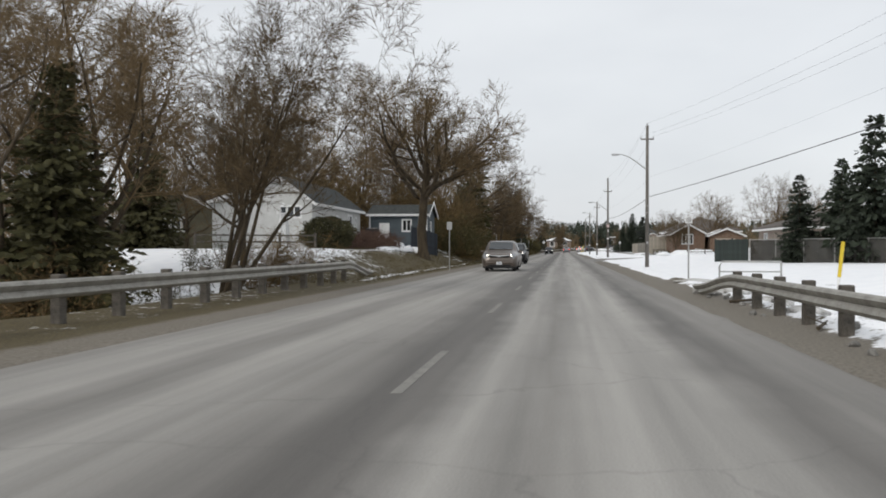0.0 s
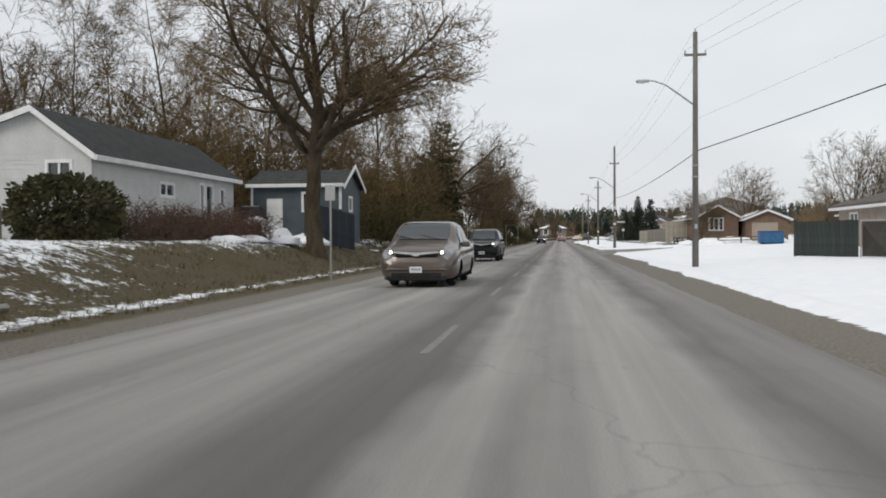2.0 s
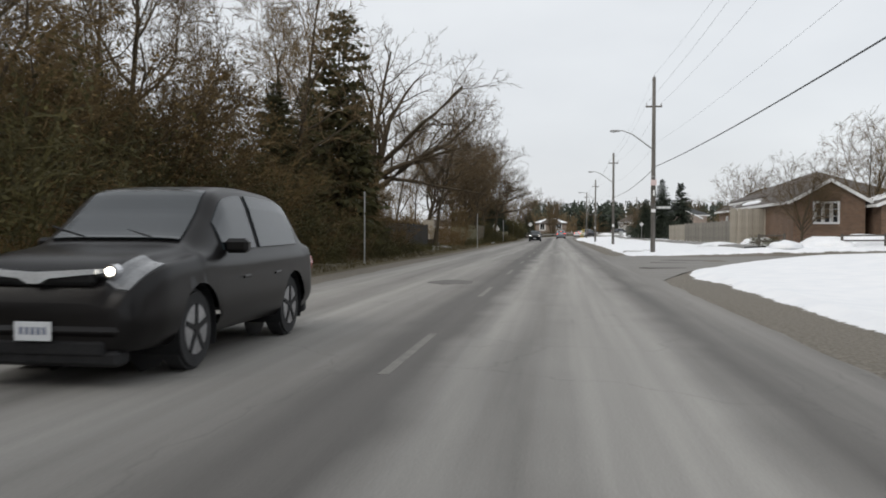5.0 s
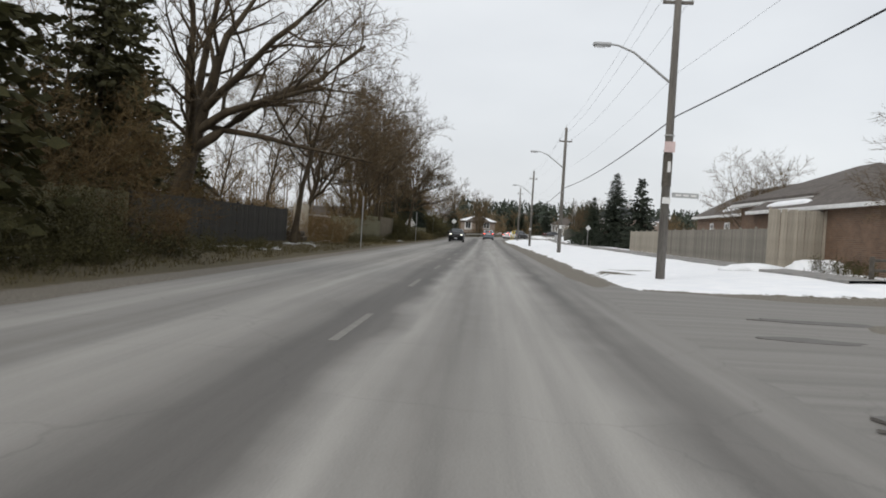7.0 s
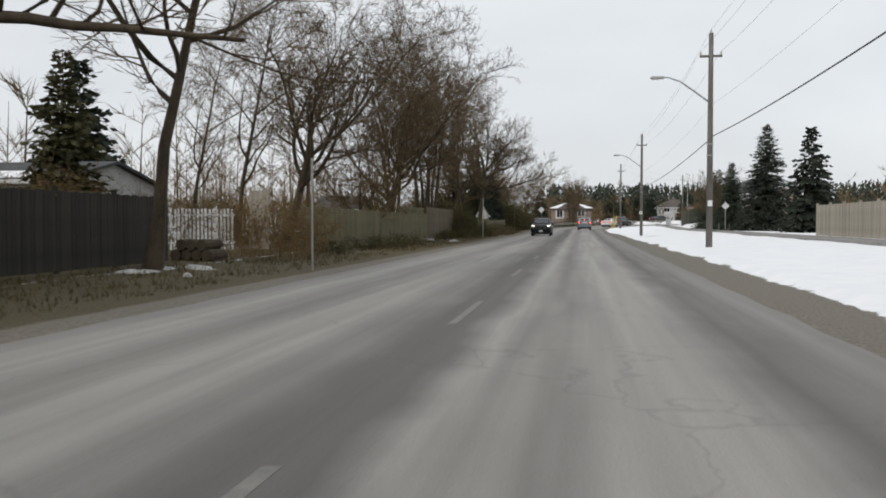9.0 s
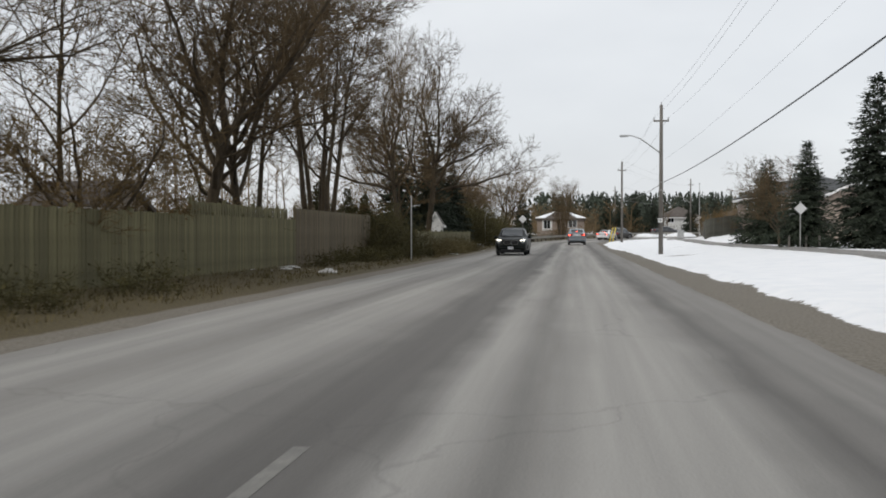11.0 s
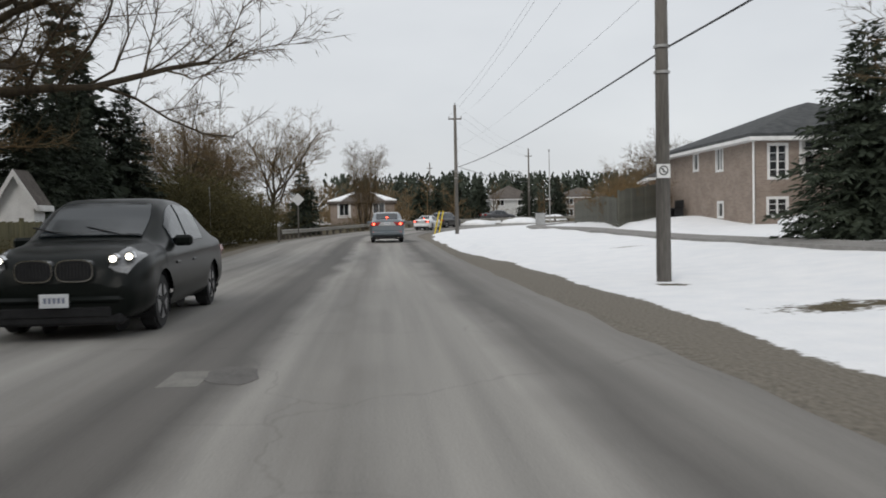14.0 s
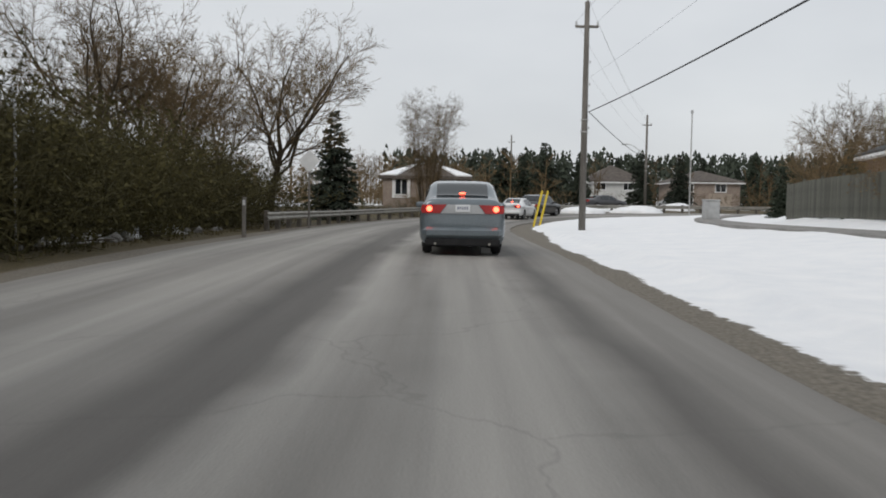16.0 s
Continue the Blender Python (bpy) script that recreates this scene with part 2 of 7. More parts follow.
REDTWIG = material("dark_red_hedge_twigs", (0.06, 0.034, 0.024), (0.135, 0.08, 0.057), 1.5, 0.95, 0.0, vary=0.2)
NEEDLE = material("dark_spruce_needles", (0.012, 0.020, 0.012), (0.045, 0.058, 0.034), 3, 0.8, 0.0, vary=0.25)
CEDAR = material("olive_cedar_foliage", (0.026, 0.026, 0.008), (0.075, 0.068, 0.021), 3, 0.85, 0.0, vary=0.25)
POLE_WOOD = material("weathered_pole_wood", (0.085, 0.078, 0.07), (0.20, 0.185, 0.165), 5, 0.9, 0.4, stretch=(1, 1, 0.08))
STEEL = material("galvanised_steel", (0.30, 0.30, 0.29), (0.46, 0.455, 0.44), 5, 0.45, 0.1, metal=0.6)
RAIL_STEEL = material("dull_guardrail_steel", (0.20, 0.19, 0.165), (0.38, 0.365, 0.33), 3, 0.6, 0.15, metal=0.35)
RAIL_WOOD = material("dark_guardrail_post", (0.045, 0.04, 0.034), (0.13, 0.115, 0.095), 6, 0.9, 0.4)
CABLE = material("black_cable", (0.03, 0.03, 0.032), (0.06, 0.06, 0.065), 5, 0.6, 0.0)
WHITE_PAINT = material("white_paint", (0.62, 0.62, 0.61), (0.80, 0.80, 0.79), 3, 0.6, 0.1)
OLIVE_SIDING = material("olive_brown_siding", (0.085, 0.078, 0.05), (0.14, 0.128, 0.085), 1.5, 0.8, 0.1)
SIDING = material("pale_grey_siding", (0.46, 0.465, 0.45), (0.58, 0.58, 0.565), 1.5, 0.7, 0.05)
BLUE_SIDING = material("slate_blue_siding", (0.046, 0.060, 0.070), (0.078, 0.098, 0.112), 1.5, 0.75, 0.1)
NAVY = material("navy_fence_paint", (0.011, 0.015, 0.021), (0.030, 0.038, 0.050), 3, 0.8, 0.2, vary=0.2)
SHINGLE = material("charcoal_shingles", (0.028, 0.032, 0.034), (0.085, 0.088, 0.09), 3, 0.9, 0.6, fine=18)
DARK_SHINGLE = material("near_black_shingles", (0.014, 0.017, 0.016), (0.045, 0.049, 0.046), 3, 0.9, 0.6, fine=18)
BROWN_SHINGLE = material("brown_shingles", (0.055, 0.046, 0.040), (0.14, 0.12, 0.105), 3, 0.9, 0.6, fine=18)
SNOW = material("packed_snow", (0.78, 0.80, 0.83), (0.90, 0.905, 0.915), 2, 0.75, 0.5)
DIRTY_SNOW = material("dirty_snow", (0.18, 0.165, 0.14), (0.68, 0.68, 0.67), 5, 0.8, 0.5)
RED_BRICK = brick_material("red_brown_brick", (0.115, 0.066, 0.040), (0.170, 0.097, 0.058), (0.19, 0.16, 0.13))
TAN_BRICK = brick_material("tan_brick", (0.225, 0.172, 0.138), (0.29, 0.228, 0.187), (0.30, 0.27, 0.24))
WINDOW_GLASS = glass_material("window_glass", (0.02, 0.024, 0.028))
CURTAIN = material("pale_curtain", (0.42, 0.41, 0.38), (0.58, 0.565, 0.53), 4, 0.9, 0.1)
DOOR_TAN = material("tan_garage_door", (0.30, 0.25, 0.20), (0.38, 0.32, 0.265), 2, 0.7, 0.1)
FENCE_GREY = material("weathered_grey_boards", (0.13, 0.12, 0.10), (0.26, 0.24, 0.205), 3, 0.9, 0.3, vary=0.22, stretch=(1, 1, 0.15))
FENCE_TAN = material("tan_boards", (0.24, 0.215, 0.175), (0.38, 0.345, 0.285), 3, 0.9, 0.3, vary=0.16, stretch=(1, 1, 0.15))
FENCE_GREY_DARK = material("mossy_dark_boards", (0.05, 0.052, 0.042), (0.125, 0.122, 0.10), 3, 0.9, 0.3, vary=0.25, stretch=(1, 1, 0.15))
FENCE_MOSS = material("mossy_olive_boards", (0.08, 0.074, 0.036), (0.175, 0.158, 0.085), 3, 0.9, 0.3, vary=0.2, stretch=(1, 1, 0.15))
FENCE_BARK = material("brown_grey_boards", (0.075, 0.06, 0.036), (0.155, 0.125, 0.08), 3, 0.9, 0.3, vary=0.2, stretch=(1, 1, 0.15))
FENCE_BROWN = material("dark_brown_boards", (0.013, 0.012, 0.009), (0.04, 0.035, 0.027), 3, 0.9, 0.3, vary=0.25, stretch=(1, 1, 0.15))
FENCE_GREEN = material("dark_green_screen", (0.012, 0.020, 0.017), (0.034, 0.045, 0.040), 3, 0.8, 0.2, vary=0.15)
RUBBER = material("tyre_rubber", (0.012, 0.012, 0.013), (0.03, 0.03, 0.031), 6, 0.85, 0.2)
DARK_PLASTIC = material("dark_plastic", (0.012, 0.012, 0.013), (0.026, 0.026, 0.027), 5, 0.55, 0.05)
ALLOY = material("alloy_rim", (0.33, 0.33, 0.34), (0.52, 0.52, 0.53), 4, 0.35, 0.05, metal=0.8)
DARK_PLASTIC.node_tree.nodes["Principled BSDF"].inputs["Specular IOR Level"].default_value = 0.2
CHROME = material("chrome_trim", (0.6, 0.6, 0.61), (0.75, 0.75, 0.76), 3, 0.15, 0.0, metal=1.0)
CAR_GLASS = glass_material("car_window_glass", (0.016, 0.022, 0.026), 0.12)
PLATE = material("plate_white", (0.62, 0.64, 0.66), (0.74, 0.75, 0.76), 5, 0.5, 0.0)
PLATE_BLUE = material("plate_blue_bars", (0.16, 0.18, 0.25), (0.22, 0.24, 0.31), 5, 0.5, 0.0)
TAIL_RED = material("red_tail_lens", (0.26, 0.012, 0.014), (0.40, 0.025, 0.025), 4, 0.2, 0.0, coat=0.5)
BRAKE_LIT = lit_material("lit_brake_lamp", (1.0, 0.10, 0.05), 6.0)
HEAD_LIT = lit_material("lit_headlamp", (1.0, 0.93, 0.80), 5.0)
SILVER = material("silver_trim_plastic", (0.40, 0.41, 0.42), (0.50, 0.51, 0.52), 6, 0.3, 0.0, metal=0.3)
LAMP_GLASS = material("grey_headlamp_glass", (0.13, 0.135, 0.14), (0.26, 0.265, 0.27), 6, 0.12, 0.0, coat=0.8)
LENS = material("clear_lamp_lens", (0.42, 0.43, 0.44), (0.62, 0.63, 0.64), 6, 0.15, 0.0)
YELLOW = material("yellow_marker_plastic", (0.55, 0.40, 0.02), (0.72, 0.54, 0.04), 4, 0.6, 0.05)
BLUE_BIN = material("blue_bin_plastic", (0.03, 0.12, 0.27), (0.05, 0.18, 0.36), 3, 0.6, 0.1)
SIGN_PLATE = material("pale_sign_aluminium", (0.56, 0.565, 0.565), (0.68, 0.685, 0.685), 4, 0.5, 0.0)
SIGN_BACK = material("grey_sign_metal", (0.33, 0.335, 0.335), (0.47, 0.475, 0.475), 4, 0.5, 0.0, metal=0.3)
SIGN_BLACK = material("black_sign_print", (0.02, 0.02, 0.02), (0.035, 0.035, 0.035), 4, 0.6, 0.0)
PINK = material("faded_pink_notice", (0.55, 0.42, 0.41), (0.66, 0.53, 0.51), 4, 0.7, 0.0)


def paint(name, colour, metal=0.4, coat=1.0, sheen=0.5):
    m = material(name, tuple(c * 0.88 for c in colour), tuple(min(1, c * 1.08) for c in colour), 2.5, 0.28, 0.0, metal=metal, coat=coat)
    m.node_tree.nodes["Principled BSDF"].inputs["Specular IOR Level"].default_value = sheen
    return m


# ---- mesh helpers ----
def mesh_of(name, bm, mat, smooth=False):
    me = bpy.data.meshes.new(name)
    bm.normal_update()
    bm.to_mesh(me)
    bm.free()
    me.materials.append(mat)
    if smooth:
        me.shade_smooth()
    return me


def data_mesh(name, verts, faces, mat, smooth=False):
    me = bpy.data.meshes.new(name)
    me.from_pydata(verts, [], faces)
    me.materials.append(mat)
    if smooth:
        me.shade_smooth()
    return me


def thing(name, at, label, category, group="", kind="", turn=0.0):
    ob = new(name)
    ob.empty_display_size = 0.2
    ob.matrix_basis = pose(*at, 0, 0, turn)
    return tagged(ob, label, category, group, kind)


def part(name, bm, mat, parent, label="", smooth=False):
    """bm: a bmesh, or a finished mesh."""
    me = bm if isinstance(bm, bpy.types.Mesh) else mesh_of(name, bm, mat, smooth)
    ob = new(name, me)
    ob.parent = parent
    return tagged(ob, label)


def add_box(bm, x0, x1, y0, y1, z0, z1, bevel=0.0, turn=None):
    m = Matrix.LocRotScale(((x0 + x1) / 2, (y0 + y1) / 2, (z0 + z1) / 2), None, (abs(x1 - x0), abs(y1 - y0), abs(z1 - z0)))
    r = bmesh.ops.create_cube(bm, size=1, matrix=(turn @ m) if turn else m)
    if bevel:
        es = list({e for v in r["verts"] for e in v.link_edges})
        bmesh.ops.bevel(bm, geom=es, offset=bevel, segments=1, affect="EDGES")
    return bm


def box(x0, x1, y0, y1, z0, z1, bevel=0.0):
    return add_box(bmesh.new(), x0, x1, y0, y1, z0, z1, bevel)


def cone(bm, a, b, r0, r1, sides=10):
    a, b = Vector(a), Vector(b)
    q = (b - a).to_track_quat("Z", "Y")
    bmesh.ops.create_cone(bm, cap_ends=True, segments=sides, radius1=r0, radius2=max(r1, 1e-4), depth=(b - a).length, matrix=Matrix.LocRotScale((a + b) / 2, q, None))
    return bm


def rod(a, b, r0, r1=None, sides=10):
    return cone(bmesh.new(), a, b, r0, r0 if r1 is None else r1, sides)


def tube(lines, sides):
    """Vertices and faces of tapering tubes along polylines of (point, radius)."""
    verts, faces = [], []
    for line in lines:
        pts = [Vector(p) for p, _ in line]
        base = len(verts)
        for i, (p, r) in enumerate(line):
            way = (pts[min(i + 1, len(pts) - 1)] - pts[max(i - 1, 0)])
            way = way.normalized() if way.length > 1e-9 else Vector((0, 0, 1))
            u = way.orthogonal().normalized()
            v = way.cross(u)
            for k in range(sides):
                a = 2 * math.pi * k / sides
                verts.append(pts[i] + (u * math.cos(a) + v * math.sin(a)) * r)
        for i in range(len(line) - 1):
            for k in range(sides):
                k2 = (k + 1) % sides
                faces.append((base + i * sides + k, base + i * sides + k2, base + (i + 1) * sides + k2, base + (i + 1) * sides + k))
    return verts, faces


def prism(outline, y0, y1):
    """A solid between y0 and y1 from an outline in x and z."""
    bm = bmesh.new()
    a = [bm.verts.new((x, y0, z)) for x, z in outline]
    b = [bm.verts.new((x, y1, z)) for x, z in outline]
    bm.faces.new(a), bm.faces.new(b[::-1])
    for i in range(len(a)):
        j = (i + 1) % len(a)
        bm.faces.new((a[j], a[i], b[i], b[j]))
    bmesh.ops.recalc_face_normals(bm, faces=bm.faces)
    return bm


# ---- the lie of the land ----
def ss(a, b, x):
    t = np.clip((np.asarray(x, float) - a) / (b - a), 0, 1)
    return t * t * (3 - 2 * t)


def centre_line():
    """Points and headings of the road's middle: straight, then bending right."""
    pts = [(-1.6, y, 0.0) for y in np.arange(-80.0, 232.0, 1.0)]
    x, y, a, s = -1.6, 232.0, 0.0, 0.0
    while s < 330:
        pts.append((x, y, a))
        k = min(s, 45.0) / 1440 if a < radians(78) else 0.0
        a += k
        x, y, s = x + math.sin(a), y + math.cos(a), s + 1
    return np.array(pts)


LINE = centre_line()
BEND = LINE[LINE[:, 1] >= 225]


def lateral(x, y):
    """Metres to the right of the road's middle."""
    x, y = np.asarray(x, float), np.asarray(y, float)
    lat = x + 1.6
    far = (y > 232) & (np.abs(x) < 420) & (y < 620)
    if far.any():
        xf, yf = x[far], y[far]
        d2 = (xf[:, None] - BEND[None, :, 0]) ** 2 + (yf[:, None] - BEND[None, :, 1]) ** 2
        k = d2.argmin(1)
        side = np.sign((xf - BEND[k, 0]) * np.cos(BEND[k, 2]) - (yf - BEND[k, 1]) * np.sin(BEND[k, 2]))
        lat[far] = side * np.sqrt(d2[np.arange(len(k)), k])
    return lat


def rise(x, y):
    return 0.2 * ss(208, 228, y) + 1.0 * ss(248, 310, y)


def mouth(x):
    """Near edge of the side street, with its wide rounded corner."""
    return 100.0 - 15.0 * (1 - np.clip((np.asarray(x, float) - 2.4) / 7.0, 0, 1)) ** 2


def height(x, y):
    x, y = np.atleast_1d(np.asarray(x, float)), np.atleast_1d(np.asarray(y, float))
    lat = lateral(x, y)
    r, le = lat - 5.5, -lat - 6.0
    z = 0.13 * ss(0, 0.35, r) + 0.42 * ss(1, 9, r) + 0.35 * ss(9, 22, r)
    z = z - 0.5 * (1 - ss(24, 32, y)) * ss(0.2, 1.6, r) * (1 - ss(5, 9, r)) - 0.28 * ss(27, 36, y) * (1 - ss(72, 84, y)) * ss(0.2, 2.0, r)
    z = z + 0.22 * ss(13.0, 15.2, x) * ss(206, 212, y) * (1 - ss(227, 233, y)) * (lat > 0)
    z = z - 0.13 * ss(0, 0.35, r) * ss(182, 190, y) * (1 - ss(200, 206, y)) * (1 - ss(3, 6, r))
    bank = 1.2 * ss(30, 41, y) * (1 - ss(84, 98, y))
    z = z + bank * ss(0.1, 4.4, le) + (0.12 * ss(96, 104, y)) * ss(0, 4, le) - 1.0 * (1 - ss(27, 35, y)) * ss(2.0, 4.0, le)
    z = z + 0.3 * ss(214, 221, y) * (1 - ss(246, 252, y)) * ss(0.0, 1.0, x - 12.0 - 0.0052 * np.maximum(y - 222, 0) ** 2)
    street = ss(-1.6, 0.4, y - mouth(x)) * (1 - ss(109.5, 112.5, y)) * ss(2.0, 3.0, x)
    z = z * (1 - street) + street * (0.4 * ss(4, 26, x) - 0.03)
    z = z - 0.03 * (np.abs(lat) < 4.6)
    z = z + rise(x, y) + 5.0 * ss(320, 430, y) + 6.0 * ss(60, 200, np.abs(x)) * ss(-50, 60, y)
    return z


def at(x, y):
    return float(height(x, y)[0])


def build_ground():
    xs = np.concatenate([[-3000, -1500, -700, -350, -200, -130, -90, -65, -50, -40], np.arange(-34, -14, 1.0), np.arange(-14, -5, 0.4), np.arange(-5, 2.5, 1.5), np.arange(2.5, 9, 0.25), np.arange(9, 34, 0.8), [36, 40, 45, 52, 60, 75, 95, 130, 200, 350, 700, 1500, 3000]])
    ys = np.concatenate([[-3000, -1200, -500, -200, -100, -60, -40, -25, -15, -8], np.arange(-4, 290, 0.8), np.arange(290, 350, 2.0), [355, 365, 380, 400, 430, 480, 560, 700, 1000, 1600, 3000]])
    gx, gy = np.meshgrid(xs, ys)
    x, y = gx.ravel(), gy.ravel()
    z = height(x, y)
    lat = lateral(x, y)
    wob = np.array([noise.noise(Vector((a * 0.5, b * 0.35, 0))) for a, b in zip(x, y)])
    wob2 = np.array([noise.noise(Vector((a * 0.12, b * 0.12, 7))) for a, b in zip(x, y)])
    loose = (np.abs(lat) > 5.8)
    z = z + loose * (0.05 * wob + 0.07 * wob2) * ss(5.8, 7.5, np.abs(lat))
    nx, ny = len(xs), len(ys)
    idx = np.arange(nx * ny).reshape(ny, nx)
    faces = np.stack([idx[:-1, :-1], idx[:-1, 1:], idx[1:, 1:], idx[1:, :-1]], -1).reshape(-1, 4)
    me = data_mesh("ground", np.stack([x, y, z], 1).tolist(), faces.tolist(), GROUND, True)
    edge = lat - 5.5 + 0.65 * ss(204, 215, y) * (1 - ss(230, 240, y)) - 0.22 * wob - 0.2 * wob2
    snow = np.where(lat > 0, ss(-0.25, 0.25, edge) * 0.97, 0.0)
    street = ss(-1.5, -0.5, y - mouth(x)) * (1 - ss(110, 111.5, y)) * ss(2, 3, x)
    snow = snow * (1 - street)
    snow = np.where((lat > 0) & (y < 31) & (x < 9), snow * 0.66, snow)
    for bx, by, rx, ry in ((6.1, 190.6, 1.6, 0.7), (5.45, 195.3, 0.45, 0.5), (5.62, 115.5, 0.4, 0.4), (5.9, 122.6, 1.6, 0.5), (4.6, 118.5, 0.9, 1.6), (4.5, 33.5, 0.9, 2.0), (8.2, 207.5, 1.4, 0.5)):
        snow = snow * (1 - 0.78 * np.exp(-((x - bx) / rx) ** 2 - ((y - by) / ry) ** 2))
    left = -lat
    bank = ss(28, 38, y) * (1 - ss(82, 95, y))
    patch = 0.24 - 0.06 * ss(41, 48, y) * bank + ((0.14 - 0.10 * ss(41, 48, y)) * ss(0.5, 1.5, left - 6.0) + 0.20 * ss(2.6, 4.2, left - 6.0) + 0.20 * ss(46, 54, y) * ss(2.0, 3.2, left - 6.0)) * bank + 0.30 * ss(10, 14, left) * (1 - ss(60, 80, y)) + 0.10 * (1 - bank)
    patch = patch + 0.25 * (1 - ss(26, 34, y)) * ss(2, 4, left - 6)
    patch = patch + 0.42 * bank * (1 - ss(68, 76, y)) * np.exp(-((left - 6.3) / 0.28) ** 2)
    patch = np.where(y > 98, 0.15 + 0.10 * ss(218, 230, y) + 0.36 * ss(19, 30, left) + 0.36 * np.exp(-((left - 8.9) / 0.3) ** 2) * ss(100, 106, y) * (1 - ss(152, 160, y)), patch)
    snow = np.where(lat < -5.8, patch + 0.12 * wob2, snow)
    far = ss(60, 130, np.hypot(x, y - 150) - 120)
    snow = snow * (1 - far) + 0.5 * far
    gravel = np.where(lat > 0, 1 - ss(5.3, 6.2, lat), 1 - ss(4.7, 5.9 - 0.5 * ss(100, 110, y), left))
    gravel = np.maximum(gravel, street)
    for nm, v in (("snow", snow), ("gravel", gravel)):
        a = me.attributes.new(nm, "FLOAT", "POINT")
        a.data.foreach_set("value", v.astype(np.float32))
    tagged(new("ground", me), "flat winter ground of snow, dead grass and gravel", "ground", kind="structure")


def ribbon(name, pts, half, mat, label, category, lift=0.0, lanes=9):
    """A paved strip of the given half width along points with headings."""
    verts, faces, uvs = [], [], []
    us = np.linspace(-half, half, lanes)
    s = 0.0
    for i, (x, y, a) in enumerate(pts):
        if i:
            s += math.hypot(x - pts[i - 1][0], y - pts[i - 1][1])
        ragged = 0.12 * noise.noise(Vector((0, y * 0.6, x * 0.6)))
        for u in us:
            w = u + (ragged if abs(u) > half - 0.01 else 0)
            px, py = x + w * math.cos(a), y - w * math.sin(a)
            z = rise(px, py) + 0.035 * (1 - (u / half) ** 2) + lift
            verts.append((px, py, float(z)))
            uvs.append((w, s))
    for i in range(len(pts) - 1):
        for k in range(lanes - 1):
            a = i * lanes + k
            faces.append((a, a + 1, a + lanes + 1, a + lanes))
    me = data_mesh(name, verts, faces, mat, True)
    layer = me.uv_layers.new(name="uv")
    for poly in me.polygons:
        for li in poly.loop_indices:
            layer.data[li].uv = uvs[me.loops[li].vertex_index]
    return tagged(new(name, me), label, category, kind="structure")


def build_side_street():
    """A street that leaves to the right, with rounded corners at the mouth."""
    verts, faces, uvs = [], [], []
    xs = [2.4, 2.8, 3.2, 3.7, 4.3, 5, 6, 7, 8, 10, 12, 15, 19, 24, 30, 40, 60, 100]
    rows = 7
    for x in xs:
        flare = 5.5 * (1 - min(1, max(0, (x - 2.4) / 6.5))) ** 2.2
        lo, hi = float(mouth(x)), 109.0 + flare
        for k in range(rows):
            y = lo + (hi - lo) * k / (rows - 1)
            verts.append((x, y, 0.4 * float(ss(4, 26, x)) - 0.014 + 0.026 * float(ss(2.9, 4.2, x)) + (6.0 * float(ss(60, 200, x)))))
            uvs.append((y - 103.5, x))
    for i in range(len(xs) - 1):
        for k in range(rows - 1):
            a = i * rows + k
            faces.append((a, a + rows, a + rows + 1, a + 1))
    me = data_mesh("side_street", verts, faces, SIDE_ASPHALT, True)
    layer = me.uv_layers.new(name="uv")
    for poly in me.polygons:
        for li in poly.loop_indices:
            layer.data[li].uv = uvs[me.loops[li].vertex_index]
    tagged(new("side_street", me), "grey asphalt side street with rounded corners", "road", kind="structure")


build_ground()
ribbon("road", LINE.tolist(), 4.3, ASPHALT, "grey salt-stained two-lane asphalt road bending at the end", "road")
build_side_street()


def footpath(name, pts, half, label):
    verts, faces = [], []
    for i, (x, y) in enumerate(pts):
        x2, y2 = pts[min(i + 1, len(pts) - 1)]
        x1, y1 = pts[max(i - 1, 0)]
        a = math.atan2(x2 - x1, y2 - y1)
        for w in (-half, half):
            px, py = x + w * math.cos(a), y - w * math.sin(a)
            verts += [(px, py, at(px, py) + 0.08), (px, py, at(px, py) - 0.1)]
    for i in range(len(pts) - 1):
        b = i * 4
        faces += [(b, b + 2, b + 6, b + 4), (b, b + 4, b + 5, b + 1), (b + 3, b + 7, b + 6, b + 2)]
    tagged(new(name, data_mesh(name, verts, faces, CONCRETE)), label, "pavement", kind="structure")


walkway = [(11.0, y) for y in range(113, 236, 3)] + [(11.0 + 0.0105 * (y - 235) ** 2, y) for y in range(237, 268, 2)]
footpath("pavement", walkway, 0.6, "narrow cleared concrete footpath through the snow")
for k in range(17):
    y = 8.5 + 9.0 * k if k < 16 else 186.7  # the paint is worn away further on, but for one scrap
    bm = box(-0.05, 0.05, -1.5, 1.5, 0, 0.004) if k < 16 else box(-0.16, 0.16, -0.35, 0.35, 0, 0.004)
    me = mesh_of("lane_marking", bm, PAINT_LINE)
    ob = new("lane_marking", me)
    ob.matrix_basis = pose(-1.55, y, float(rise(-1.55, y)) + 0.0338)
    tagged(ob, "faint worn painted centre dash on the asphalt", "road marking", "centre dashes", "structure")


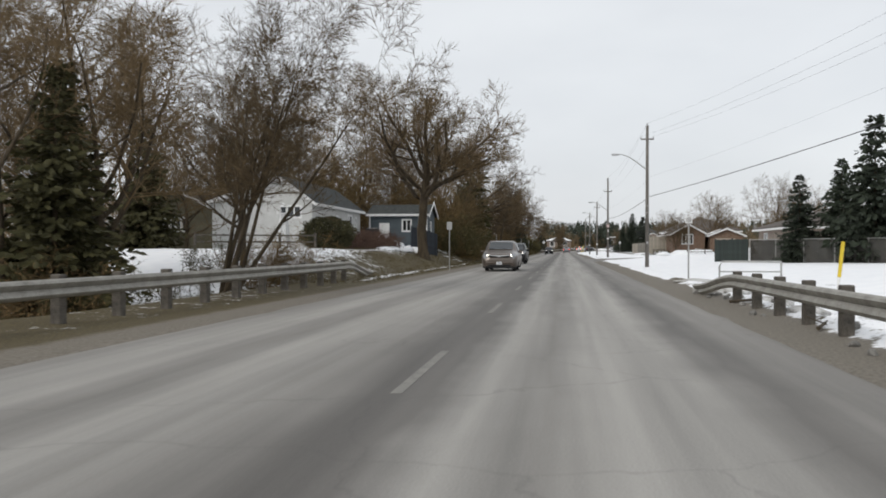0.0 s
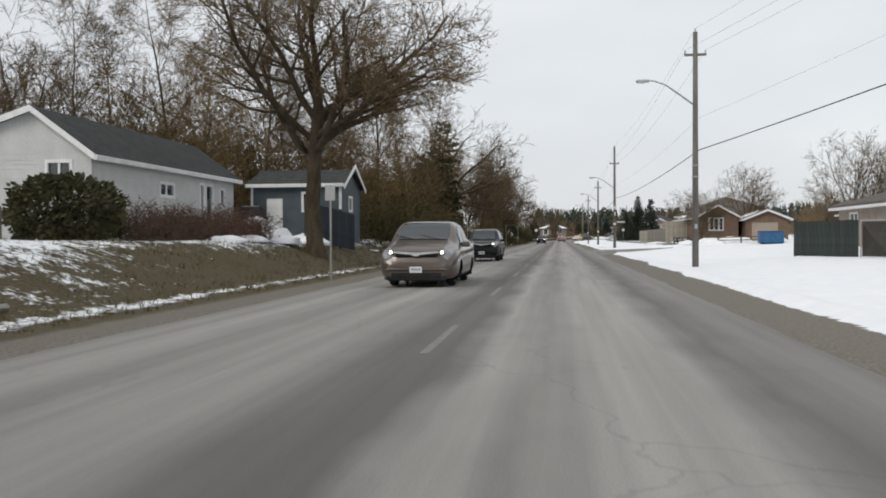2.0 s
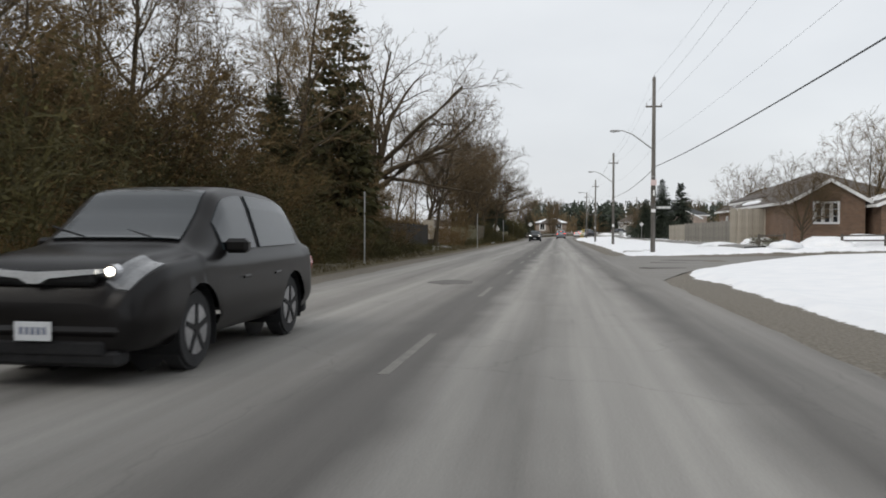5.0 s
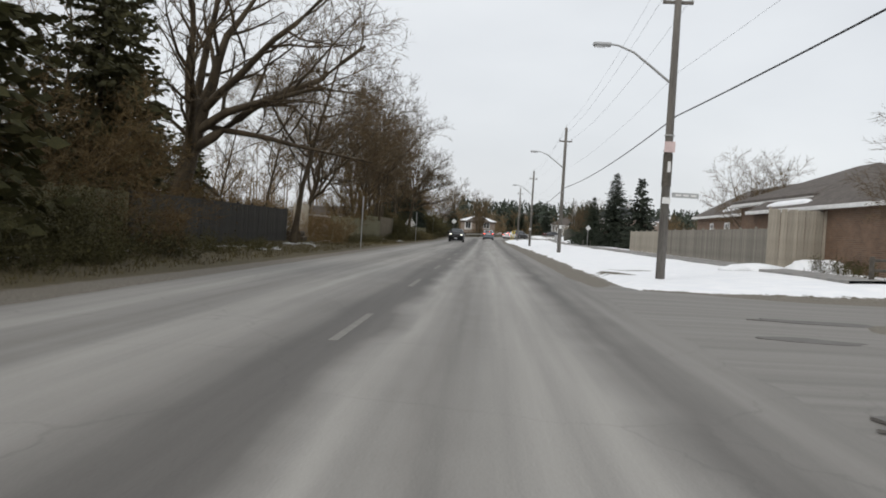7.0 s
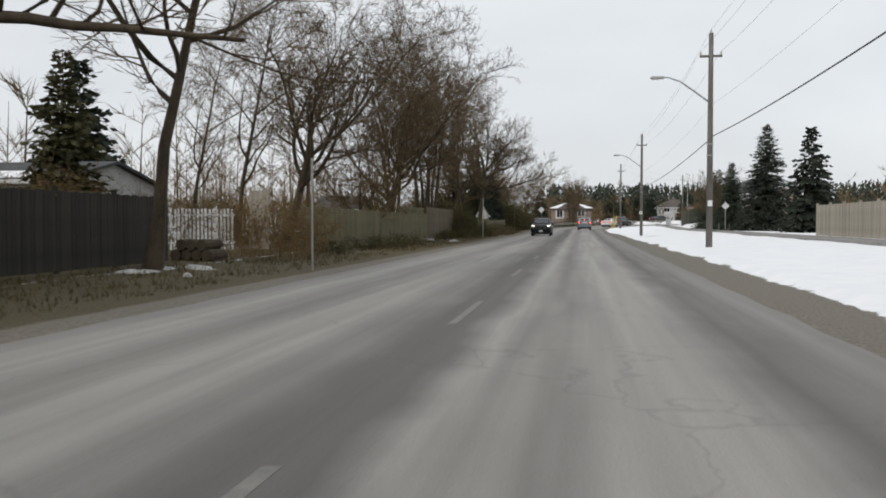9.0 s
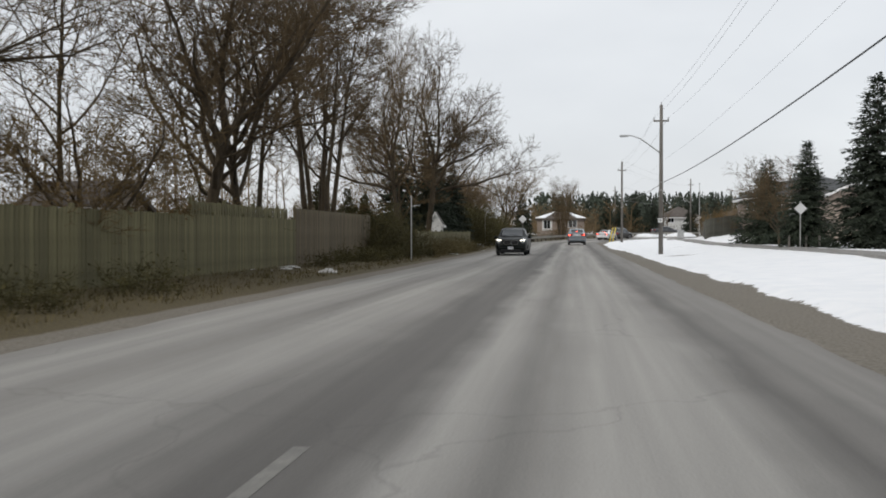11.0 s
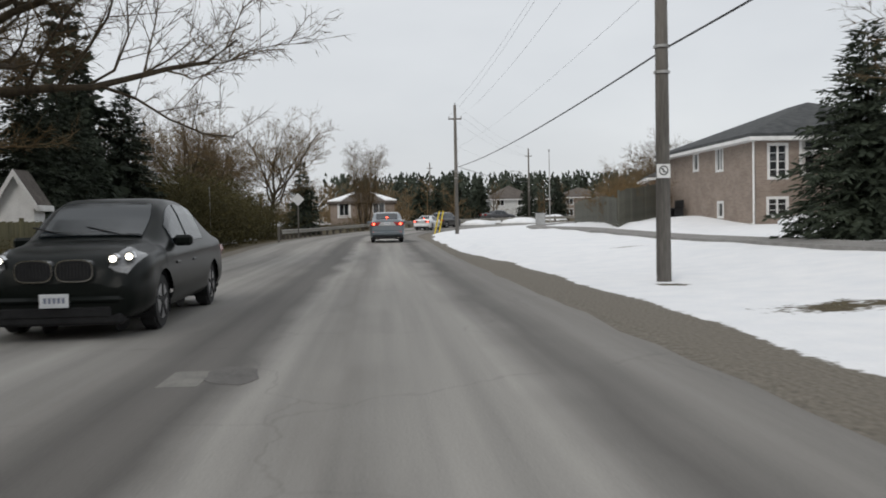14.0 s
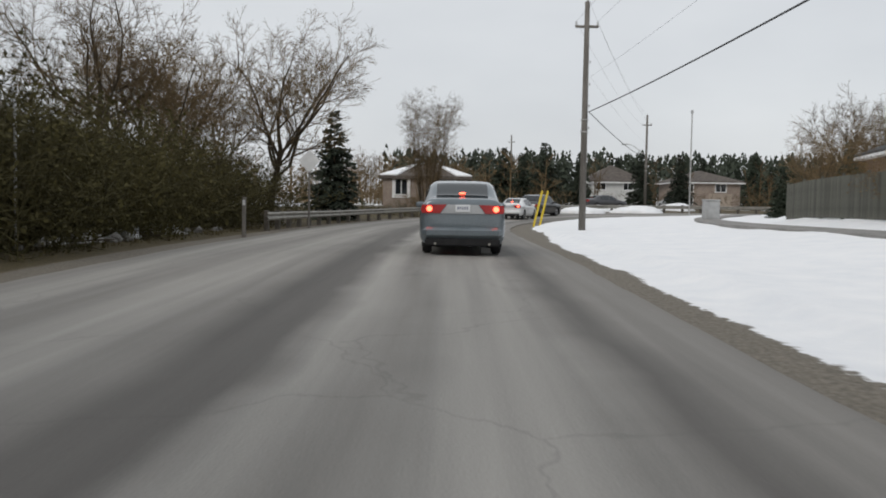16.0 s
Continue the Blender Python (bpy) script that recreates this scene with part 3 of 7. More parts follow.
def blotch(name, x, y, rx, ry, z, mat, label, category, seed, thick=0.004):
    """A thin irregular patch lying on the paving."""
    rr = random.Random(seed)
    rim = []
    for i in range(18):
        t = 2 * math.pi * i / 18
        f = rr.uniform(0.72, 1.05)
        rim.append((x + rx * f * math.cos(t), y + ry * f * math.sin(t)))
    bm = bmesh.new()
    top = [bm.verts.new((a, b, z + thick)) for a, b in rim]
    low = [bm.verts.new((a, b, z - 0.02)) for a, b in rim]
    bm.faces.new(top)
    for i in range(18):
        bm.faces.new((low[i - 1], low[i], top[i], top[i - 1]))
    bmesh.ops.recalc_face_normals(bm, faces=bm.faces)
    tagged(new(name, mesh_of(name, bm, mat)), label, category, kind="structure")


for k, (x, y, rx, ry) in enumerate([(-2.7, 83.8, 0.55, 1.1), (3.7, 94.6, 0.9, 0.5), (4.6, 100.4, 0.8, 0.35), (6.2, 103.5, 1.6, 0.4), (-1.2, 186.8, 0.25, 0.5)]):
    blotch("road_patch", x, y, rx, ry, 0.034 if abs(x + 1.6) < 3.5 else (0.016 + 0.4 * float(ss(4, 26, x))), ROAD_PATCH, "dark worn patch in the asphalt", "road patch", k)


# ---- utility poles and wires ----
POLES = ((5.92, 64.5, 10.4), (5.62, 115.7, 10.7), (5.6, 153.25, 9.6), (5.6, 196.2, 9.5), (5.76, 242.06, 9.75))
LAMPS = (8.3, 7.52, 7.72, 7.6, 7.6)
CABLES = (5.14, 5.34, 5.1, 4.6, 5.25)


def utility_pole(x, y, top, lamp=7.6, arm_drop=1.0, label="weathered wooden utility pole with a curved street lamp arm"):
    z = at(x, y) - 0.05
    h = top - z
    p = thing("utility_pole", (x, y, z), label, "utility pole", "utility poles along the road")
    part("shaft", rod((0, 0, -0.3), (0, 0, h), 0.148, 0.10, 14), POLE_WOOD, p, smooth=True)
    part("crossarm", box(-0.48, 0.48, -0.05, 0.05, h - arm_drop - 0.06, h - arm_drop + 0.04, 0.01), POLE_WOOD, p)
    for dx in (-0.44, 0.44):
        part("insulator", rod((dx, 0, h - arm_drop + 0.04), (dx, 0, h - arm_drop + 0.2), 0.045, 0.03, 8), SIGN_BACK, p)
    part("insulator", rod((0, 0, h), (0, 0, h + 0.16), 0.045, 0.03, 8), SIGN_BACK, p)
    for dz in (4.1, 4.6):
        bm = rod((0, 0, dz), (0, 0, dz + 0.05), 0.158, None, 14)
        part("band", bm, STEEL, p)
    if lamp:
        lz = lamp - z
        arm = [((-0.1, 0, lz - 1.12), 0.04), ((-0.75, 0, lz - 0.62), 0.038), ((-1.3, 0, lz - 0.22), 0.034), ((-1.8, 0, lz - 0.03), 0.03), ((-2.1, 0, lz), 0.03)]
        v, f = tube([arm], 8)
        part("lamp_arm", data_mesh("lamp_arm", v, f, STEEL, True), STEEL, p, "curved galvanised lamp arm")
        bm = bmesh.new()
        add_box(bm, -2.6, -2.0, -0.13, 0.13, lz - 0.08, lz + 0.04, 0.04)
        head = part("lamp_head", bm, SIGN_BACK, p, "grey cobra lamp head")
        part("lens", box(-2.55, -2.2, -0.1, 0.1, lz - 0.11, lz - 0.075, 0.01), LENS, head)
    return p


def panel(name, parent, w, h, x, y, z, mat, thick=0.012, turn=0.0, roll=0.0, label=""):
    bm = bmesh.new()
    add_box(bm, -w / 2, w / 2, -thick / 2, thick / 2, -h / 2, h / 2, 0.003)
    bmesh.ops.transform(bm, matrix=pose(x, y, z, 0, roll, turn), verts=bm.verts)
    return part(name, bm, mat, parent, label)


def ring(bm, r, width, y, cx, cz, n=20):
    a = [bm.verts.new((cx + (r + s) * math.cos(2 * math.pi * k / n), y, cz + (r + s) * math.sin(2 * math.pi * k / n))) for k in range(n) for s in (0, width)]
    for k in range(n):
        j = (k + 1) % n
        bm.faces.new((a[2 * k], a[2 * k + 1], a[2 * j + 1], a[2 * j]))
    return bm


def ban_sign(parent, x, y, z, size=0.45):
    """A white plate with a struck-out ring on its face towards the traffic."""
    pl = panel("sign_plate", parent, size, size, x, y, z, WHITE_PAINT, label="white no-parking plate")
    bm = ring(bmesh.new(), size * 0.27, size * 0.08, y - 0.011, x, z + size * 0.04)
    part("ring_mark", bm, SIGN_BLACK, pl)
    bm = bmesh.new()
    add_box(bm, -size * 0.3, size * 0.3, -0.002, 0.002, -size * 0.035, size * 0.035, 0, pose(x, y - 0.012, z + size * 0.04, 0, 45, 0))
    part("slash_mark", bm, SIGN_BLACK, pl)
    bm = bmesh.new()
    add_box(bm, x - size * 0.06, x + size * 0.02, y - 0.013, y - 0.010, z - size * 0.1, z + size * 0.18)
    part("letter_bar", bm, SIGN_BLACK, pl)


pole_a = utility_pole(*POLES[0], LAMPS[0])
panel("tag", pole_a, 0.12, 0.2, 0, -0.18, 1.9, SIGN_BACK)
pole_b = utility_pole(*POLES[1], LAMPS[1], 1.75, label="weathered utility pole with lamp, notices and a street-name blade")
panel("notice", pole_b, 0.34, 0.34, 0, -0.19, 4.25, PINK, label="faded pink notice")
panel("notice", pole_b, 0.26, 0.2, 0, -0.19, 2.55, WHITE_PAINT)
panel("notice", pole_b, 0.1, 0.34, 0.02, -0.19, 3.62, WHITE_PAINT)
# A darker length of the shaft, below the pink notice.
part("pole_dark_band", rod((0, 0, 3.0), (0, 0, 4.05), 0.152, 0.148, 14), RAIL_WOOD, pole_b, "dark band round the pole below the pink notice")
blade = panel("street_name_blade", pole_b, 0.85, 0.16, 0.62, -0.02, 2.75, SIGN_BACK, 0.02)
for k in range(3):
    panel("letter_bar", blade, 0.18, 0.06, 0.4 + 0.24 * k, -0.034, 2.75, WHITE_PAINT, 0.004)
pole_c = utility_pole(*POLES[2], LAMPS[2])
panel("notice", pole_c, 0.2, 0.26, 0, -0.18, 2.0, WHITE_PAINT)
pole_d = utility_pole(*POLES[3], LAMPS[3], label="weathered utility pole with lamp and a no-parking plate")
ban_sign(pole_d, -0.05, -0.19, 2.19, 0.27)
pole_e = utility_pole(*POLES[4], lamp=0, label="bare weathered wooden utility pole at the bend")
for k in range(4):
    panel("insulator", pole_e, 0.06, 0.1, 0.17, 0, 7.0 - 0.9 * k, SIGN_BACK)
utility_pole(9.55, 335.0, 12.0, lamp=0, label="distant wooden utility pole before dark conifers")
utility_pole(20.7, 295.5, 11.0, lamp=8.0, label="wooden utility pole with lamp beyond the bend")
mast = thing("mast", (19.0, 273.1, at(19, 273.1)), "thin tall grey metal mast in the snow", "mast")
part("shaft", rod((0, 0, -0.2), (0, 0, 8.0), 0.06, 0.045, 10), STEEL, mast)
part("cap", box(-0.09, 0.09, -0.09, 0.09, 8.0, 8.25, 0.02), SIGN_BACK, mast)


def wire(name, a, b, sag, radius, label):
    line = []
    for k in range(17):
        t = k / 16
        p = Vector(a).lerp(Vector(b), t)
        p.z -= sag * 4 * t * (1 - t)
        line.append((p, radius))
    v, f = tube([line], 5)
    tagged(new(name, data_mesh(name, v, f, CABLE, True)), label, "cable", "overhead cables")


spots = [(16.0, 16.0, 11.0, 7.3)] + [(*p, c) for p, c in zip(POLES, CABLES)] + [(20.7, 295.5, 10.8, 6.5)]
for (x1, y1, t1, c1), (x2, y2, t2, c2) in zip(spots, spots[1:]):
    wire("communication_cable", (x1 + 0.17, y1, c1), (x2 + 0.17, y2, c2), 0.3, 0.021, "thick black communication cable between poles")
    wire("power_line", (x1 + 0.2, y1, c1 + 1.45), (x2 + 0.2, y2, c2 + 1.45), 0.35, 0.0035, "thin overhead service line between poles")
    d1, d2 = (0.75 if y1 == POLES[1][1] else 0.0), (0.75 if y2 == POLES[1][1] else 0.0)  # one crossarm sits lower
    for dx, dz in ((-0.44, -0.80), (0.44, -0.80), (0, 0.16)):
        wire("power_line", (x1 + dx, y1, t1 + dz - (d1 if dx else 0)), (x2 + dx, y2, t2 + dz - (d2 if dx else 0)), 0.6, 0.0045, "thin overhead power line between poles")
utility_pole(16.0, 16.0, 11.0, lamp=0, label="weathered wooden utility pole beside the stream")


# ---- guardrails ----
def guardrail(name, pts, label, post_step, z_beam, end_drop):
    """W-beam on posts along points (x, y). The last metres sink to the ground if end_drop."""
    g = thing(name, (0, 0, 0), label, "guardrail")
    path, s = [], 0.0
    for i, (x, y) in enumerate(pts):
        if i:
            s += math.hypot(x - pts[i - 1][0], y - pts[i - 1][1])
        path.append((s, x, y))
    total = s

    def spot(d):
        for (s0, x0, y0), (s1, x1, y1) in zip(path, path[1:]):
            if d <= s1 + 1e-6:
                t = (d - s0) / (s1 - s0)
                a = math.atan2(x1 - x0, y1 - y0)
                return x0 + t * (x1 - x0), y0 + t * (y1 - y0), a
        return path[-1][1], path[-1][2], a

    profile = ((0.0, -0.155), (0.04, -0.13), (0.07, -0.09), (0.04, -0.04), (0.0, 0.0), (0.04, 0.04), (0.07, 0.09), (0.04, 0.13), (0.0, 0.155))
    side = 1 if pts[0][0] < 0 else -1
    d0, n = 0.0, 0
    while d0 < total - 0.1:
        d1 = min(total, d0 + 3.8)
        verts, faces = [], []
        steps = 6
        for k in range(steps + 1):
            d = d0 + (d1 - d0) * k / steps
            x, y, a = spot(d)
            drop = (float(ss(total - 5.5, total, d)) * (z_beam - 0.1)) if end_drop else 0.0
            zz = at(-1.6 + math.copysign(5.0, x) if y < 225 else x, y) * 0 + float(rise(x, y)) + z_beam - drop
            for w, h in profile:
                verts.append((x + side * w * math.cos(a), y - side * w * math.sin(a), zz + h))
        m = len(profile)
        for k in range(steps):
            for j in range(m - 1):
                b = k * m + j
                faces.append((b, b + 1, b + m + 1, b + m))
        part("beam", data_mesh("beam", verts, faces, RAIL_STEEL), RAIL_STEEL, g)
        d0 = d1
    d = 0.6
    post = mesh_of("post", box(-0.09, 0.09, -0.1, 0.1, -0.9, z_beam + 0.22, 0.015), RAIL_WOOD)
    while d < total - (5.0 if end_drop else 0.2):
        x, y, a = spot(d)
        ob = part("post", post, RAIL_WOOD, g)
        ob.matrix_basis = pose(x - side * 0.13 * math.cos(a), y + side * 0.13 * math.sin(a), float(rise(x, y)), 0, 0, -math.degrees(a))
        d += post_step
    return g


guardrail("guardrail", [(3.75, -20.0), (3.72, 19.0), (3.6, 25.5)], "dull steel guardrail on dark posts above dirty snow", 1.9, 0.52, True)
guardrail("guardrail", [(-8.3, -20.0), (-8.2, 20.0), (-8.25, 29.0), (-8.75, 37.5)], "pale steel guardrail on dark posts by the stream", 1.9, 0.60, True)
bend_rail = [(-6.55, 238.0), (-6.55, 240.0)] + [(float(x - 5.0 * math.cos(a)), float(y + 5.0 * math.sin(a))) for x, y, a in LINE[(LINE[:, 1] > 240) & (LINE[:, 0] < 40)][::3]]
guardrail("guardrail", bend_rail, "curved steel guardrail round the outside of the bend", 2.0, 0.55, False)


# ---- trees ----
def slivers(roots, ways, lengths, rs, r0):
    """Fine tapering twigs, each one narrow triangle turned at random."""
    n = len(roots)
    u = np.cross(ways, rs.normal(0, 1, (n, 3)))
    u /= np.linalg.norm(u, axis=1)[:, None] + 1e-9
    co = np.stack([roots - u * r0, roots + u * r0, roots + ways * lengths[:, None]], 1).reshape(-1, 3)
    return co.tolist(), np.arange(n * 3).reshape(-1, 3).tolist()


def leaf_sheet(spots3, rs, low, high):
    """Small curled dead leaves at the given spots."""
    n = len(spots3)
    u, w = rs.normal(0, 1, (2, n, 3))
    u /= np.linalg.norm(u, axis=1)[:, None]
    w = np.cross(u, w)
    w /= np.linalg.norm(w, axis=1)[:, None]
    size = rs.uniform(low, high, n)[:, None]
    co = np.stack([spots3, spots3 + u * size * 0.5 + w * size * 0.3, spots3 + u * size, spots3 + u * size * 0.5 - w * size * 0.3], 1).reshape(-1, 3)
    return co.tolist(), np.arange(n * 4).reshape(-1, 4).tolist()


def turned_from(way, angle, around):
    """A unit vector that leaves way at an angle, at a bearing round it."""
    u = way.orthogonal().normalized()
    v = way.cross(u)
    return (way * math.cos(angle) + (u * math.cos(around) + v * math.sin(around)) * math.sin(angle)).normalized()


def bare_tree(seed, height, clear, trunk=0.2, limbs=7, angle=50, reach=0.5, leader=False, stems=1, splay=0.25, crooked=0.16, lift=0.10, fine=(8, 7, 9), twig=0.75, toward=0.0, name="bare_tree", label="tall bare deciduous tree with grey-brown branches", leaves=0, leaf_mat=None, twig_r=0.0115, crown_mat=None, boughs=()):
    """A branching skeleton: trunk or stems, limbs, branches, branchlets, and a haze of twigs.
    leader: the trunk runs on to the top. toward: how far the limbs lean to local +x.
    boughs: single great limbs as (place along the trunk, way, length, radius)."""
    rng, rs = random.Random(seed), np.random.RandomState(seed)
    heavy, light, sprays = [], [], []
    steps, wig, ups = (8, 7, 4, 1), (0.35, 1.0, 1.15, 1.2), (0.15, 0.9, 0.8, 0.6)

    def branch(p, w, length, r, level, end):
        n = steps[level]
        line = [(p.copy(), r)]
        dirs = [w]
        for i in range(n):
            k = crooked * wig[level]
            w = (w + Vector((rng.gauss(0, k), rng.gauss(0, k), rng.gauss(0, k * 0.7) + lift * ups[level]))).normalized()
            p = p + w * length / n
            line.append((p.copy(), max(0.006, r + (end - r) * ((i + 1) / n) ** 0.85)))
            dirs.append(w)
        (heavy if r > 0.045 else light).append(line)
        if level >= 1:
            m = fine[2] if level == 3 else fine[2] // 2
            for k in range(m):
                f = rng.uniform(0.15 if level == 3 else 0.5, 1.0) * n
                i = min(n - 1, int(f))
                p0 = line[i][0].lerp(line[i + 1][0], f - i)
                w0 = turned_from(dirs[i], rng.uniform(0.15, 0.95), rng.uniform(0, 6.28))
                size = twig * rng.uniform(0.5, 1.0)
                sprays.append((p0, w0, size))
                for side in range(2):
                    sprays.append((p0 + w0 * size * rng.uniform(0.25, 0.7), turned_from(w0, rng.uniform(0.4, 0.9), rng.uniform(0, 6.28)), size * rng.uniform(0.4, 0.65)))
        return line, dirs

    def sub(line, dirs, length, level, count, s0, ang, ratio):
        n = len(line) - 1
        turn = rng.uniform(0, 6.28)
        for k in range(count):
            s = s0 + (1 - s0) * (k + rng.uniform(0.2, 0.8)) / count
            f = min(s * n, n - 0.01)
            i = int(f)
            p, r = line[i][0].lerp(line[i + 1][0], f - i), line[i][1] + (line[i + 1][1] - line[i][1]) * (f - i)
            turn += 2.4 + rng.gauss(0, 0.4)
            w = turned_from(dirs[i], radians(ang * rng.uniform(0.7, 1.2)), turn)
            if level == 1:
                w = (w + Vector((toward, 0, 0))).normalized()
            if level >= 2 and w.z < -0.25:
                w.z *= -0.4
                w.normalize()
            size = length * ratio * rng.uniform(0.75, 1.2) * (1.15 - 0.65 * (s - s0) / (1 - s0) if leader and level == 1 else 1.08 - 0.3 * (s - s0) / (1 - s0) if level > 1 else 1.0)
            rr = min(r * 0.8, (0.62 if level == 1 else 0.5) * r + 0.004)
            q, d2 = branch(p, w, size, rr, level, max(0.007, rr * 0.3))
            if level < 3:
                sub(q, d2, size, level + 1, fine[level - 1], 0.2, 50, 0.45 if level == 1 else 0.44)

    for k in range(stems):
        a = 2 * math.pi * k / stems + rng.uniform(-0.4, 0.4)
        tilt = 0.03 if stems == 1 else splay * rng.uniform(0.4, 1.15)
        p = Vector((0, 0, -0.3)) if stems == 1 else Vector((0.28 * math.cos(a), 0.28 * math.sin(a), -0.3))
        w = Vector((math.cos(a) * tilt + toward * 0.1, math.sin(a) * tilt, 1)).normalized()
        run = leader or stems > 1
        length = height * (rng.uniform(0.8, 1.0) if stems > 1 else 0.94) if run else height * (clear + 0.14)
        r = trunk * (1.0 if stems == 1 else rng.uniform(0.55, 0.8))
        line, dirs = branch(p, w, length, r, 0, r * (0.08 if run else 0.62))
        if stems == 1:
            line[0] = (line[0][0], r * 1.5)
        sub(line, dirs, height, 1, limbs, clear if run else clear / (clear + 0.14) * 0.9, angle, reach)
        for s, way, size, br in boughs:
            i = int(s * (len(line) - 1))
            q, d2 = branch(line[i][0], Vector(way).normalized(), size, br, 1, 0.03)
            sub(q, d2, size, 2, fine[0], 0.25, 50, 0.36)
        if not run:
            w = (dirs[-1] + Vector((rng.gauss(0, 0.15) + toward * 0.4, rng.gauss(0, 0.15), 0))).normalized()
            q, d2 = branch(line[-1][0], w, height * reach * 0.95, r * 0.55, 1, 0.02)
            sub(q, d2, height * reach, 2, fine[0], 0.15, 48, 0.44)
    t = thing(name, (0, 0, 0), label, "tree", "bare trees beside the road")
    v, f = tube(heavy, 6)
    part("trunk", data_mesh("trunk", v, f, BARK, True), BARK, t)
    v, f = tube(light, 3)
    v, f = [tuple(p) for p in v], [tuple(q) for q in f]
    roots, ways = np.array([p for p, _, _ in sprays]), np.array([w for _, w, _ in sprays])
    v2, f2 = slivers(roots, ways, np.array([n for _, _, n in sprays]), rs, twig_r)
    b = len(v)
    part("crown", data_mesh("crown", v + v2, f + [[i + b for i in q] for q in f2], crown_mat or TWIG), TWIG, t)
    if leaves:
        knots = roots[rs.choice(len(roots), max(1, leaves // 14))]
        spots3 = np.repeat(knots, 14, 0)
        spots3 = spots3 + rs.normal(0, 0.20, spots3.shape)
        v, f = leaf_sheet(spots3, rs, 0.06, 0.15)
        part("foliage", data_mesh("foliage", v, f, leaf_mat or BRUSH), leaf_mat or BRUSH, t, "clinging dead leaves")
    return t


def shrub(seed, height, wide, stems, mat, name="shrub", label="leafless brown roadside brush", group="roadside brush", twigs=20, leaves=8, trail=0.5):
    """A thicket of thin arching stems with many side twigs and a few clinging dead leaves."""
    rng = random.Random(seed)
    rs = np.random.RandomState(seed)
    lines, roots, ways = [], [], []
    for k in range(stems):
        a, d = rng.uniform(0, 2 * math.pi), wide * math.sqrt(rng.random())
        p = Vector((d * math.cos(a), d * math.sin(a), -0.15))
        w = Vector((math.cos(a) * rng.uniform(0, trail), math.sin(a) * rng.uniform(0, trail), 1)).normalized()
        length = height * rng.uniform(0.45, 1.0) * (1 - 0.3 * (d / wide) ** 2)
        line = [(p.copy(), 0.010)]
        for i in range(3):
            w = (w + Vector((rng.gauss(0, 0.32), rng.gauss(0, 0.32), rng.gauss(0, 0.12)))).normalized()
            p = p + w * length / 3
            line.append((p.copy(), 0.010 * (1 - 0.27 * (i + 1)) + 0.003))
        lines.append(line)
        for i in range(twigs):
            j = 1 + int(3 * rng.random() ** 0.8)
            roots.append(line[j - 1][0].lerp(line[j][0], rng.random()))
            ways.append(Vector((rng.gauss(0, 0.9), rng.gauss(0, 0.9), rng.gauss(0.35, 0.6))).normalized())
    v, f = tube(lines, 3)
    v, f = [tuple(p) for p in v], [tuple(q) for q in f]
    roots, ways = np.array(roots), np.array(ways)
    length = rs.uniform(0.07, 0.22, len(roots)) * (height + 1.2)
    v2, f2 = slivers(roots, ways, length, rs, 0.0085)
    b = len(v)
    ob = thing(name, (0, 0, 0), label, "shrub", group)
    part("branchwork", data_mesh("branchwork", v + v2, f + [[i + b for i in q] for q in f2], mat), mat, ob)
    if leaves:
        pick = rs.choice(len(roots), stems * leaves)
        v, f = leaf_sheet(roots[pick] + ways[pick] * (length[pick] * rs.uniform(0.2, 1.0, len(pick)))[:, None], rs, 0.05, 0.12)
        part("foliage", data_mesh("foliage", v, f, mat), mat, ob)
    return ob


